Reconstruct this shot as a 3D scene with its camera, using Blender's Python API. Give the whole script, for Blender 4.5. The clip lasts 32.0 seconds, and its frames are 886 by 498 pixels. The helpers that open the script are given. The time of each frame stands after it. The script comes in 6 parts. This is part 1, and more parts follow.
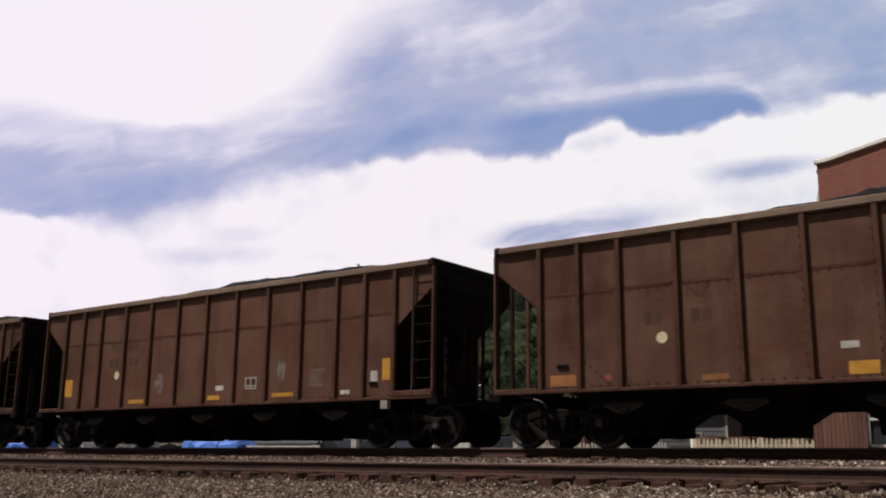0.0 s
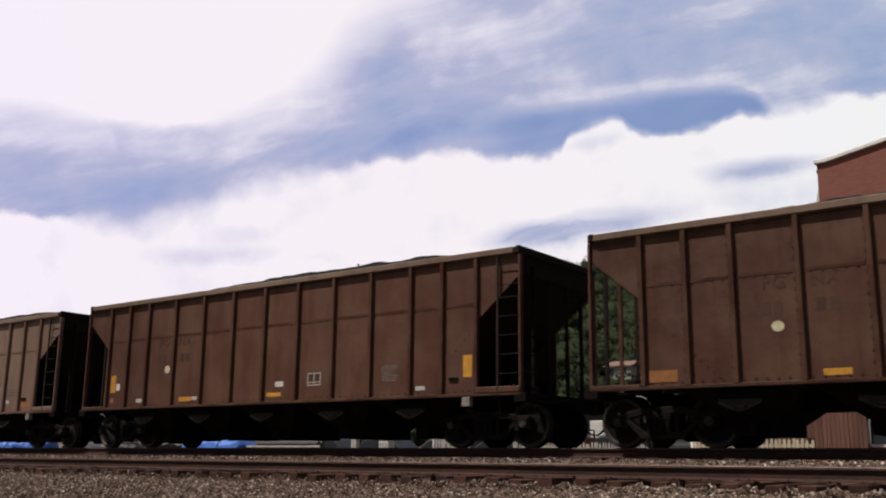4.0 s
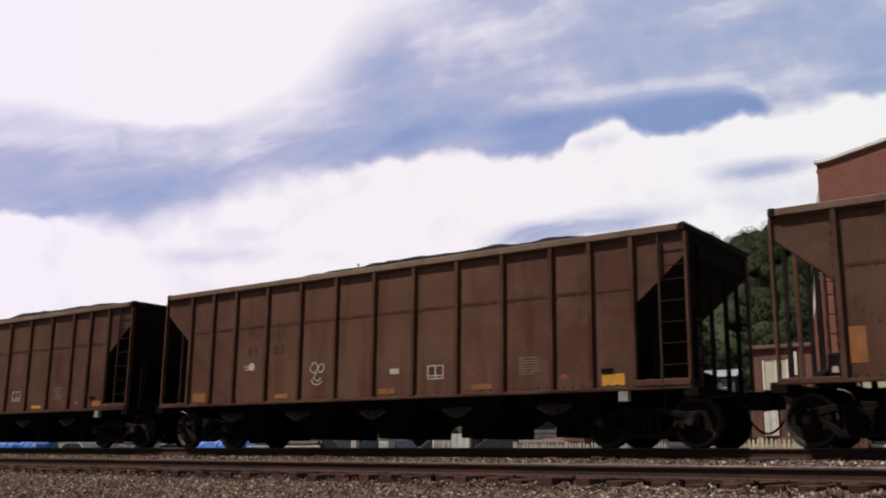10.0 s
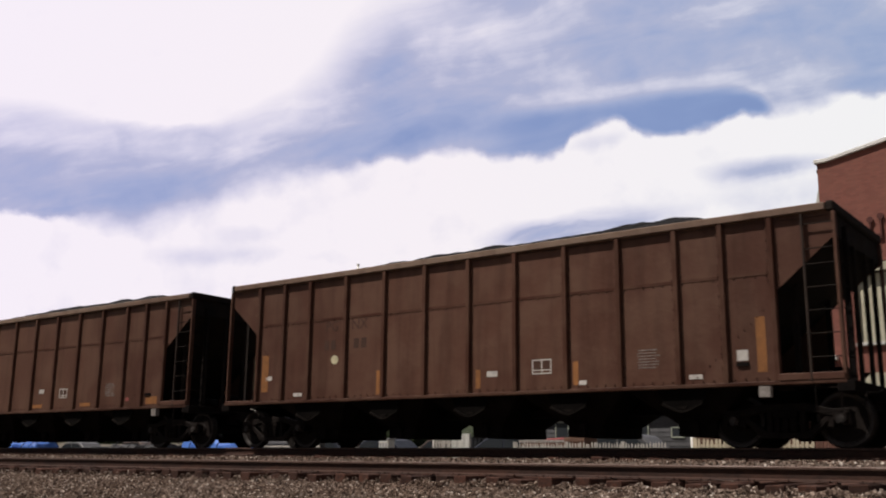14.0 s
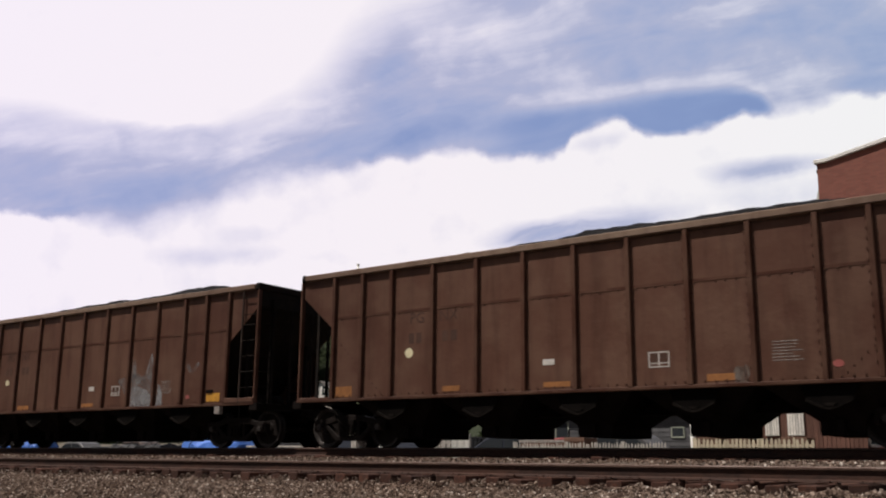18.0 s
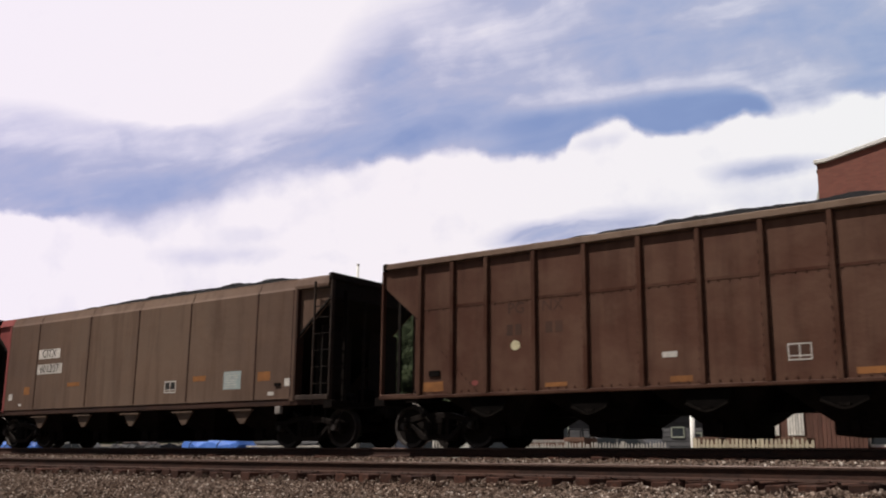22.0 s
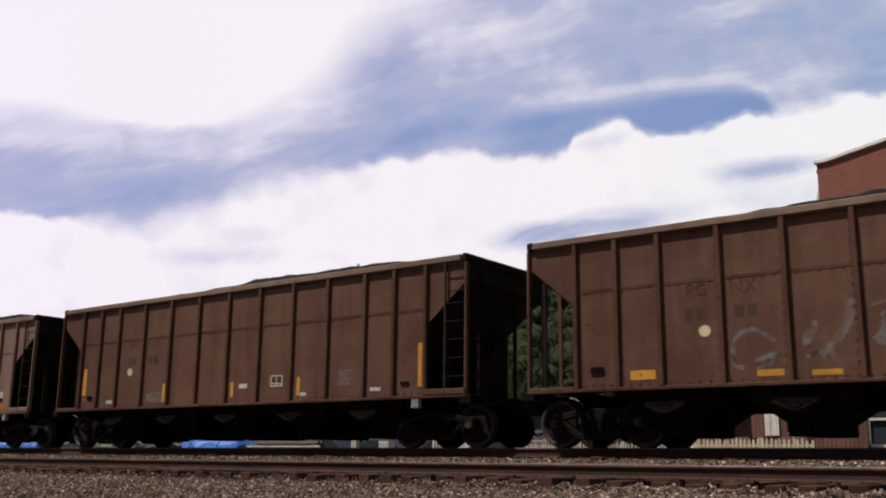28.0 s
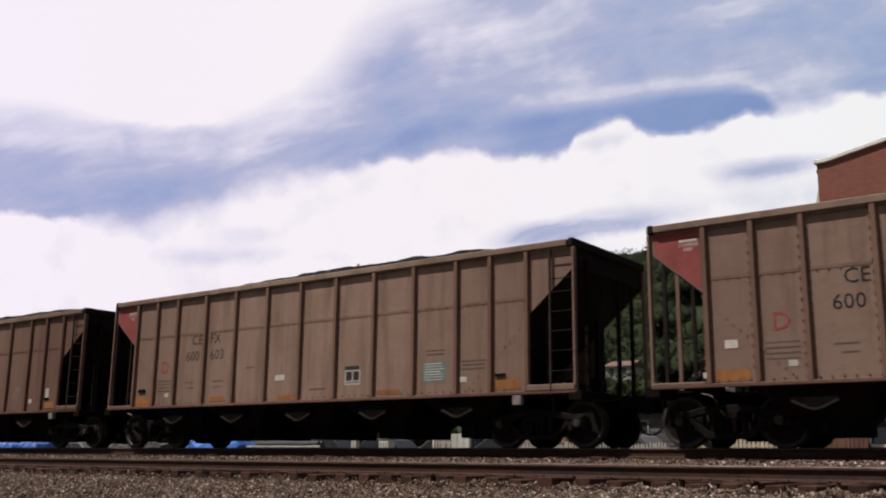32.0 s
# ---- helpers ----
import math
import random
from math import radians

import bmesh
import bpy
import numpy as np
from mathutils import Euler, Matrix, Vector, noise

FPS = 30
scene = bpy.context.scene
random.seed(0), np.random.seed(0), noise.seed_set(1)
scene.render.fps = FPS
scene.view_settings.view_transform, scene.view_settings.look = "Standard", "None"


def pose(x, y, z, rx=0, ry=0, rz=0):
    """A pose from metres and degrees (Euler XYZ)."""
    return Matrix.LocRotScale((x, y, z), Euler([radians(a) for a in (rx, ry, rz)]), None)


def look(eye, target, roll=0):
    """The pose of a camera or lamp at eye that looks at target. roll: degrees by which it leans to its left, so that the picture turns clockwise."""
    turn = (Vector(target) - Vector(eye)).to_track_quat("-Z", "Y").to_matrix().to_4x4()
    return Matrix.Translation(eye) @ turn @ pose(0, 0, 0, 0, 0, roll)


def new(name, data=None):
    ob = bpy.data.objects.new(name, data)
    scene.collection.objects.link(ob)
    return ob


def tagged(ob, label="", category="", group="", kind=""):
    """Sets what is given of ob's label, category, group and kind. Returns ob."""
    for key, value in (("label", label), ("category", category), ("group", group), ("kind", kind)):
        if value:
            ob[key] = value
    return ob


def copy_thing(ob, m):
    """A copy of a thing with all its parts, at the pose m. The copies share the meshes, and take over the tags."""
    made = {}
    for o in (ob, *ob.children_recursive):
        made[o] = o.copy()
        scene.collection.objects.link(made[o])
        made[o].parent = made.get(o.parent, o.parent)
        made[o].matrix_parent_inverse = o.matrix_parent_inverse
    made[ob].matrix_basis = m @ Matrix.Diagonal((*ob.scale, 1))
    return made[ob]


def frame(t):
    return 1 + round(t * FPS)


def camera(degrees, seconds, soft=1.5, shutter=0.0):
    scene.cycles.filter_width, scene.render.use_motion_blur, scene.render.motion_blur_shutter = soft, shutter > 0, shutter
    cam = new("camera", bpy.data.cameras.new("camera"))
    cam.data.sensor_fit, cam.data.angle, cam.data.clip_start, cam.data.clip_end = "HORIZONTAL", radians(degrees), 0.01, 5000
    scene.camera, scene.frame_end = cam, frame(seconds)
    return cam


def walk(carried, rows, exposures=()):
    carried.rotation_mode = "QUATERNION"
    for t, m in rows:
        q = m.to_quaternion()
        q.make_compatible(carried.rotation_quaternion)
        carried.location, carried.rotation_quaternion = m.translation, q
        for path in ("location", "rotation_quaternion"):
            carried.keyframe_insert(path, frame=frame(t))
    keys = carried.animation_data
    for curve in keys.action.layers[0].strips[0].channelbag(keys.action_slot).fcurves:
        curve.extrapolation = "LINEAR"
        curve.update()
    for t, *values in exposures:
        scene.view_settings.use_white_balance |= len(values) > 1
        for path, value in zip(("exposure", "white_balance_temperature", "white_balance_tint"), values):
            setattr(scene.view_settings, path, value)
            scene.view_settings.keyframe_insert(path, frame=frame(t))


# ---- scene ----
# All heights are over the rail head of the track that carries the train.
# x runs along the tracks, y away from the camera.

# ---- camera ----
FOCAL, PAN, TILT, LEAN = 1712.86, 0.6438, 0.2160, 0.0107
EYE = Vector((0.0, 0.0, -0.283))
cam = camera(49.19, 32.0, soft=2.0, shutter=0.12)
AIM = EYE + Vector((-math.sin(PAN) * math.cos(TILT), math.cos(PAN) * math.cos(TILT), math.sin(TILT)))
STAND = look(EYE, AIM, math.degrees(LEAN))
walk(cam, [(0.0, STAND), (32.0, STAND)], [(0.0, 0.0, 6680, 12.5), (32.0, 0.0, 6680, 12.5)])

# ---- world, sun, exposure ----
SUN = Vector((-0.30, -0.36, 0.88)).normalized()

world = bpy.data.worlds.new("sky")
scene.world = world
world.use_nodes = True


def node(tree, kind, x=None, **sockets):
    """A node with its sockets set by name or linked; attributes go in x."""
    n = tree.nodes.new("ShaderNode" + kind)
    for key, value in (x or {}).items():
        setattr(n, key, value)
    for key, value in sockets.items():
        s = n.inputs[int(key[1:])] if key[0] == "i" and key[1:].isdigit() else n.inputs[key.replace("_", " ")]
        if isinstance(value, bpy.types.NodeSocket):
            tree.links.new(value, s)
        else:
            s.default_value = value
    return n


def calc(tree, op, a, b=0.0, c=0.0, clamp=False):
    n = node(tree, "Math", {"operation": op, "use_clamp": clamp}, i0=a, i1=b, i2=c)
    return n.outputs[0]


def soft_step(tree, value, low, high, out_low=0.0, out_high=1.0):
    n = node(tree, "MapRange", {"interpolation_type": "SMOOTHSTEP"}, i0=value, i1=low, i2=high, i3=out_low, i4=out_high)
    return n.outputs[0]


def blend(tree, fac, a, b, mode="MIX"):
    n = node(tree, "Mix", {"data_type": "RGBA", "blend_type": mode}, i0=fac)
    for key, value in ((6, a), (7, b)):
        if isinstance(value, bpy.types.NodeSocket):
            tree.links.new(value, n.inputs[key])
        else:
            n.inputs[key].default_value = (*value[:3], 1)
    return n.outputs[2]


def ramp(tree, fac, stops):
    n = node(tree, "ValToRGB", None, i0=fac)
    e = n.color_ramp.elements
    while len(e) < len(stops):
        e.new(0.5)
    for k, (at, col) in enumerate(stops):
        e[k].position = at
        e[k].color = (*col, 1) if isinstance(col, tuple) else (col, col, col, 1)
    return n.outputs[0]


wt = world.node_tree
wt.nodes.clear()
nishita = node(wt, "TexSky", {"sky_type": "NISHITA", "sun_disc": False, "sun_elevation": math.asin(SUN.z),
                              "sun_rotation": math.atan2(SUN.x, SUN.y), "air_density": 1.0, "dust_density": 1.5})
around = node(wt, "TexCoord")
puffs = node(wt, "TexNoise", None, Vector=around.outputs["Generated"], Scale=2.6, Detail=6.0, Roughness=0.55)
cover = soft_step(wt, puffs.outputs[0], 0.42, 0.62)
clear_sky = blend(wt, 1.0, nishita.outputs[0], (0.10, 0.10, 0.10), "MULTIPLY")
whole = blend(wt, cover, clear_sky, (0.74, 0.73, 0.77))
back = node(wt, "Background", None, Color=whole, Strength=0.31)
wt.links.new(back.outputs[0], node(wt, "OutputWorld").inputs[0])

lamp = bpy.data.lights.new("sun", "SUN")
lamp.energy, lamp.angle, lamp.color = 4.7, radians(0.6), (1.0, 0.94, 0.865)
new("sun", lamp).matrix_world = look(SUN * 200, (0, 0, 0))

# ---- materials ----


def start(name):
    m = bpy.data.materials.new(name)
    m.use_nodes = True
    t = m.node_tree
    t.nodes.clear()
    out = node(t, "OutputMaterial")
    p = node(t, "BsdfPrincipled")
    t.links.new(p.outputs[0], out.inputs[0])
    return m, t, p


def surface(name, dark, light, rough=0.7, scale=6.0, fine=60.0, metal=0.0, bump=0.3, depth=0.01, stretch=(1, 1, 1), rand=0.15, spec=0.3):
    """Two scales of mottling between dark and light, a fine relief, a random shift of tone for each piece."""
    m, t, p = start(name)
    c = node(t, "TexCoord")
    info = node(t, "ObjectInfo")
    s = node(t, "Mapping", None, Vector=c.outputs["Object"], Scale=stretch)
    shift = node(t, "VectorMath", {"operation": "SCALE"}, i0=(13.0, 7.0, 5.0), Scale=info.outputs["Random"])
    at = node(t, "VectorMath", None, i0=s.outputs[0], i1=shift.outputs[0])
    big = node(t, "TexNoise", None, Vector=at.outputs[0], Scale=scale, Detail=5.0, Roughness=0.6)
    small = node(t, "TexNoise", None, Vector=at.outputs[0], Scale=fine, Detail=3.0, Roughness=0.6)
    mixed = calc(t, "MULTIPLY_ADD", small.outputs[0], 0.45, calc(t, "MULTIPLY", big.outputs[0], 0.55))
    col = blend(t, soft_step(t, mixed, 0.34, 0.64), dark, light)
    tone = calc(t, "MULTIPLY_ADD", info.outputs["Random"], 2 * rand, 1.0 - rand)
    grey = node(t, "CombineColor", None, i0=tone, i1=tone, i2=tone)
    col = blend(t, 1.0, col, grey.outputs[0], "MULTIPLY")
    t.links.new(col, p.inputs["Base Color"])
    p.inputs["Metallic"].default_value = metal
    p.inputs["Specular IOR Level"].default_value = spec
    t.links.new(soft_step(t, big.outputs[0], 0.3, 0.7, rough - 0.1, min(1.0, rough + 0.1)), p.inputs["Roughness"])
    b = node(t, "Bump", None, Strength=bump, Distance=depth, Height=small.outputs[0])
    t.links.new(b.outputs[0], p.inputs["Normal"])
    return m


def car_paint():
    """Weathered car paint: the object's own colour under dust, rain streaks and rust blooms."""
    m, t, p = start("weathered_car_paint")
    c = node(t, "TexCoord")
    info = node(t, "ObjectInfo")
    shift = node(t, "VectorMath", {"operation": "SCALE"}, i0=(17.0, 5.0, 9.0), Scale=info.outputs["Random"])
    at = node(t, "VectorMath", None, i0=c.outputs["Object"], i1=shift.outputs[0])
    cloudy = node(t, "TexNoise", None, Vector=at.outputs[0], Scale=1.1, Detail=5.0, Roughness=0.6)
    tall = node(t, "Mapping", None, Vector=at.outputs[0], Scale=(2.6, 2.6, 0.30))
    streak = node(t, "TexNoise", None, Vector=tall.outputs[0], Scale=1.0, Detail=4.0, Roughness=0.65)
    fine = node(t, "TexNoise", None, Vector=at.outputs[0], Scale=38.0, Detail=3.0, Roughness=0.7)
    # each side is lighter about its middle and darker towards the ends
    along = calc(t, "ABSOLUTE", node(t, "SeparateXYZ", None, Vector=c.outputs["Object"]).outputs[0])
    film = calc(t, "MULTIPLY", soft_step(t, along, 1.5, 6.6, 1.0, 0.0), soft_step(t, streak.outputs[0], 0.30, 0.62, 1.15, 0.75), clamp=True)
    own = blend(t, 1.0, info.outputs["Color"], blend(t, film, (0.92, 0.90, 0.90), (1.22, 1.26, 1.23)), "MULTIPLY")
    dusty = blend(t, 0.5, own, (0.178, 0.110, 0.076))
    col = blend(t, soft_step(t, cloudy.outputs[0], 0.36, 0.66, 0.0, 0.50), own, dusty)
    sooty = blend(t, 1.0, col, (0.62, 0.58, 0.56), "MULTIPLY")
    col = blend(t, soft_step(t, streak.outputs[0], 0.44, 0.70, 0.0, 0.52), col, sooty)
    rusty = blend(t, 0.55, col, (0.16, 0.065, 0.03))
    col = blend(t, soft_step(t, fine.outputs[0], 0.58, 0.74, 0.0, 0.45), col, rusty)
    t.links.new(col, p.inputs["Base Color"])
    p.inputs["Specular IOR Level"].default_value = 0.14
    t.links.new(soft_step(t, cloudy.outputs[0], 0.3, 0.7, 0.46, 0.64), p.inputs["Roughness"])
    dents = calc(t, "MULTIPLY_ADD", cloudy.outputs[0], 1.0, calc(t, "MULTIPLY", fine.outputs[0], 0.05))
    b = node(t, "Bump", None, Strength=0.6, Distance=0.05, Height=dents)
    t.links.new(b.outputs[0], p.inputs["Normal"])
    return m


def brick_wall(name, one, two):
    m, t, p = start(name)
    c = node(t, "TexCoord")
    turn = node(t, "Mapping", None, Vector=c.outputs["Object"], Rotation=(radians(90), 0, 0))
    b = node(t, "TexBrick", None, Vector=turn.outputs[0], Color1=(*one, 1), Color2=(*two, 1),
             Mortar=(0.17, 0.085, 0.066, 1), Scale=1.0, Mortar_Size=0.006, Brick_Width=0.215, Row_Height=0.075)
    n = node(t, "TexNoise", None, Vector=c.outputs["Object"], Scale=0.7, Detail=6.0, Roughness=0.65)
    col = blend(t, soft_step(t, n.outputs[0], 0.35, 0.7, 0.0, 0.45), b.outputs[0], (0.24, 0.10, 0.07))
    t.links.new(col, p.inputs["Base Color"])
    p.inputs["Roughness"].default_value = 0.9
    u = node(t, "Bump", {"invert": True}, Strength=0.4, Distance=0.01, Height=b.outputs["Fac"])
    t.links.new(u.outputs[0], p.inputs["Normal"])
    return m


def leaf_stuff(name, dark, light, scale=0.35):
    """Leaves: tone changes from clump to clump and over the slope."""
    m, t, p = start(name)
    g = node(t, "NewGeometry")
    n = node(t, "TexNoise", None, Vector=node(t, "TexCoord").outputs["Object"], Scale=scale, Detail=4.0)
    fine = node(t, "TexNoise", None, Vector=node(t, "TexCoord").outputs["Object"], Scale=scale * 11, Detail=5.0, Roughness=0.7)
    k = calc(t, "MULTIPLY_ADD", g.outputs["Random Per Island"], 0.20, calc(t, "MULTIPLY_ADD", fine.outputs[0], 0.55, calc(t, "MULTIPLY", n.outputs[0], 0.36)))
    t.links.new(blend(t, soft_step(t, k, 0.25, 0.85), dark, light), p.inputs["Base Color"])
    p.inputs["Roughness"].default_value = 0.85
    p.inputs["Specular IOR Level"].default_value = 0.1
    soft = node(t, "VectorMath", {"operation": "MULTIPLY_ADD"}, i0=g.outputs["Normal"], i1=(0.28, 0.28, 0.28), i2=(0, -0.25, 0.55))
    t.links.new(node(t, "VectorMath", {"operation": "NORMALIZE"}, i0=soft.outputs[0]).outputs[0], p.inputs["Normal"])
    thin = node(t, "BsdfTranslucent", None, Color=p.inputs["Base Color"].links[0].from_socket)
    both = node(t, "MixShader", None, i0=0.22, i1=p.outputs[0], i2=thin.outputs[0])
    t.links.new(both.outputs[0], next(q for q in t.nodes if q.type == "OUTPUT_MATERIAL").inputs[0])
    return m


def stones(name, tones):
    m, t, p = start(name)
    g = node(t, "NewGeometry")
    n = node(t, "TexNoise", None, Vector=node(t, "TexCoord").outputs["Object"], Scale=55.0, Detail=3.0)
    wide = node(t, "TexNoise", None, Vector=node(t, "TexCoord").outputs["Object"], Scale=0.9, Detail=3.0)
    col = ramp(t, g.outputs["Random Per Island"], tones)
    col = blend(t, soft_step(t, n.outputs[0], 0.4, 0.65, 0.0, 0.5), col, blend(t, 1.0, col, (0.55, 0.5, 0.46), "MULTIPLY"))
    col = blend(t, soft_step(t, wide.outputs[0], 0.4, 0.7, 0.0, 0.5), col, blend(t, 1.0, col, (0.74, 0.66, 0.60), "MULTIPLY"))
    # brightness gradient painted in: stone pales towards the near end of the line
    where = node(t, "SeparateXYZ", None, Vector=node(t, "TexCoord").outputs["Object"]).outputs[0]
    paler_end = soft_step(t, calc(t, "MULTIPLY_ADD", wide.outputs[0], 2.0, where), -6.8, -2.4)
    col = blend(t, paler_end, col, blend(t, 1.0, col, (1.36, 1.42, 1.46), "MULTIPLY"))
    t.links.new(col, p.inputs["Base Color"])
    p.inputs["Roughness"].default_value = 0.9
    p.inputs["Specular IOR Level"].default_value = 0.1
    return m


def spray_film(name, colour, thin, thick, scale=7.0):
    """A worn film of spray paint through which the sheet below shows in patches."""
    m, t, p = start(name)
    c = node(t, "TexCoord")
    n = node(t, "TexNoise", None, Vector=c.outputs["Object"], Scale=scale, Detail=4.0, Roughness=0.65)
    p.inputs["Base Color"].default_value = (*colour, 1)
    p.inputs["Roughness"].default_value = 0.8
    clear = node(t, "BsdfTransparent")
    both = node(t, "MixShader", None, i0=soft_step(t, n.outputs[0], 0.34, 0.66, thin, thick), i1=clear.outputs[0], i2=p.outputs[0])
    t.links.new(both.outputs[0], next(q for q in t.nodes if q.type == "OUTPUT_MATERIAL").inputs[0])
    return m


PAINT = car_paint()
BRICK = brick_wall("red_brick", (0.245, 0.082, 0.061), (0.19, 0.061, 0.047))
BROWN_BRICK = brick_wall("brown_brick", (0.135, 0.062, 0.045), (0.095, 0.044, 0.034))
# near-black: underframe, truck and wheel colours hold the shade under the car
UNDER = surface("sooty_shaded_underframe", (0.005, 0.0045, 0.0045), (0.014, 0.011, 0.010), 0.85, 3.0, 40.0, spec=0.02)
# coal soot, with the dark of the shaded car ends put into the colour
SOOT_SHADE = surface("coal_soot_and_shade", (0.007, 0.006, 0.006), (0.024, 0.018, 0.015), 0.85, 3.0, 40.0, spec=0.1)
DUSTY = surface("dusty_steel_fittings", (0.018, 0.012, 0.010), (0.052, 0.035, 0.028), 0.8, 3.0, 40.0, spec=0.2)
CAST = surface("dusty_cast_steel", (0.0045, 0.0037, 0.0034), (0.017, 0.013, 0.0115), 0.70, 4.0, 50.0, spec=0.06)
# lighter steel that paints the sunlit ring on the wheels
RIM_FACE = surface("lit_wheel_rim", (0.012, 0.0105, 0.010), (0.062, 0.053, 0.049), 0.6, 3.0, 30.0, spec=0.2)
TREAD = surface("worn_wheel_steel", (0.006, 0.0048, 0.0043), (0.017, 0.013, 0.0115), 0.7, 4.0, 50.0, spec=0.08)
POLISHED = surface("polished_wheel_tread", (0.010, 0.008, 0.007), (0.030, 0.024, 0.021), 0.6, 4.0, 50.0, metal=0.3, bump=0.05)
COAL = surface("coal", (0.005, 0.005, 0.005), (0.020, 0.019, 0.020), 0.85, 9.0, 60.0, bump=1.0, depth=0.04, spec=0.1)
RAIL = surface("rusty_rail", (0.021, 0.009, 0.0062), (0.060, 0.026, 0.0165), 0.75, 3.0, 40.0, stretch=(0.3, 1, 1))
RAILHEAD = surface("worn_rail_head", (0.050, 0.027, 0.020), (0.115, 0.070, 0.055), 0.55, 3.0, 40.0, metal=0.2, stretch=(0.2, 1, 1))
TIE = surface("weathered_tie_wood", (0.022, 0.0090, 0.0062), (0.080, 0.034, 0.022), 0.9, 3.0, 30.0, bump=0.6, stretch=(6, 0.8, 6), rand=0.35)
BALLAST = surface("packed_ballast", (0.050, 0.037, 0.030), (0.125, 0.096, 0.078), 0.95, 2.0, 34.0, bump=1.0, depth=0.03)
STONE = stones("ballast_stone", [(0.0, (0.048, 0.032, 0.025)), (0.35, (0.099, 0.068, 0.053)), (0.7, (0.182, 0.134, 0.108)), (0.93, (0.29, 0.228, 0.190)), (1.0, (0.62, 0.56, 0.50))])
GROUND = surface("yard_ground", (0.06, 0.055, 0.04), (0.15, 0.13, 0.10), 0.95, 0.3, 8.0, bump=0.5, depth=0.05)
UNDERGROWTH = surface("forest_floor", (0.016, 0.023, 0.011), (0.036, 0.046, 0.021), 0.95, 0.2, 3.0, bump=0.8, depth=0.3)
WOODS = leaf_stuff("woodland_leaves", (0.016, 0.024, 0.011), (0.038, 0.050, 0.021), 0.12)
YELLOW = surface("faded_yellow_sheet", (0.38, 0.18, 0.028), (0.58, 0.29, 0.036), 0.6, 6.0, 60.0, bump=0.05)
ORANGE = surface("dirty_orange_sheet", (0.19, 0.078, 0.026), (0.31, 0.130, 0.042), 0.7, 6.0, 60.0, bump=0.05)
CHALK = surface("dusty_white_mark", (0.36, 0.33, 0.30), (0.62, 0.58, 0.54), 0.7, 8.0, 60.0, bump=0.05)
WHITE_TAG = surface("white_tag", (0.36, 0.34, 0.31), (0.56, 0.53, 0.50), 0.6, 8.0, 60.0, bump=0.05)
CREAM_DOT = surface("cream_mark", (0.46, 0.42, 0.27), (0.66, 0.60, 0.40), 0.7, 8.0, 60.0, bump=0.05)
SMUDGE = spray_film("chalk_smudge", (0.26, 0.225, 0.195), 0.05, 0.45)
SMEAR = surface("grey_paint_smear", (0.15, 0.125, 0.11), (0.30, 0.28, 0.265), 0.7, 7.0, 40.0, bump=0.05)
SPRAY = surface("pale_spray_paint", (0.34, 0.31, 0.29), (0.52, 0.49, 0.47), 0.7, 9.0, 60.0, bump=0.05)
FAINT_SPRAY = spray_film("worn_spray_paint", (0.31, 0.28, 0.26), 0.22, 0.62)
WORN_SPRAY = spray_film("rubbed_spray_paint", (0.27, 0.245, 0.23), 0.02, 0.42)
MIST = spray_film("thin_grey_spray_mist", (0.22, 0.215, 0.22), 0.05, 0.30, 4.0)
FOG = spray_film("thick_grey_spray", (0.25, 0.25, 0.26), 0.30, 0.66, 3.0)
RED_SPOT = surface("faded_red_spot", (0.20, 0.05, 0.045), (0.30, 0.085, 0.075), 0.7, 9.0, 60.0, bump=0.05)
RED_CHALK = spray_film("faint_red_chalk", (0.30, 0.09, 0.075), 0.15, 0.6)
PALE_TEAL = surface("pale_teal_stencil", (0.27, 0.33, 0.33), (0.38, 0.45, 0.44), 0.7, 8.0, 60.0, bump=0.05)
INK = surface("black_stencil", (0.012, 0.012, 0.012), (0.03, 0.028, 0.027), 0.7, 8.0, 60.0, bump=0.05)
FADED_INK = surface("faded_stencil", (0.080, 0.058, 0.047), (0.125, 0.090, 0.073), 0.8, 8.0, 60.0, bump=0.05)
DIM_INK = surface("weathered_black_stencil", (0.026, 0.022, 0.020), (0.070, 0.052, 0.044), 0.8, 8.0, 60.0, bump=0.05)
# gusset and flange colours hold the shade below the side sill
GUSSET = surface("shaded_gusset_steel", (0.003, 0.0027, 0.0025), (0.007, 0.0060, 0.0055), 0.85, 2.0, 30.0, spec=0.02)
GUSSET_EDGE = surface("shaded_flange_edge", (0.004, 0.0034, 0.0031), (0.014, 0.0115, 0.0102), 0.85, 4.0, 30.0, spec=0.02)
# lighter flange copy that paints the lit V on tan cars
PALE_EDGE = surface("lit_flange_edge", (0.013, 0.0107, 0.0096), (0.035, 0.0295, 0.0263), 0.8, 4.0, 30.0, spec=0.1)
GHOST_INK = surface("ghost_stencil", (0.050, 0.0235, 0.0155), (0.068, 0.032, 0.021), 0.75, 8.0, 60.0, bump=0.05)
RED_PAINT = surface("red_end_paint", (0.18, 0.036, 0.035), (0.255, 0.063, 0.059), 0.65, 3.0, 40.0, bump=0.1)
RED_INK = surface("red_stencil", (0.25, 0.045, 0.038), (0.33, 0.075, 0.06), 0.7, 8.0, 60.0, bump=0.05)
TEAL = surface("faded_teal_stencil", (0.115, 0.165, 0.16), (0.185, 0.245, 0.235), 0.7, 8.0, 60.0, bump=0.05)
CREAM = surface("cream_boarding", (0.42, 0.39, 0.29), (0.55, 0.52, 0.40), 0.8, 2.0, 30.0)
STUCCO = surface("pale_stucco", (0.50, 0.50, 0.47), (0.66, 0.66, 0.63), 0.85, 1.2, 30.0)
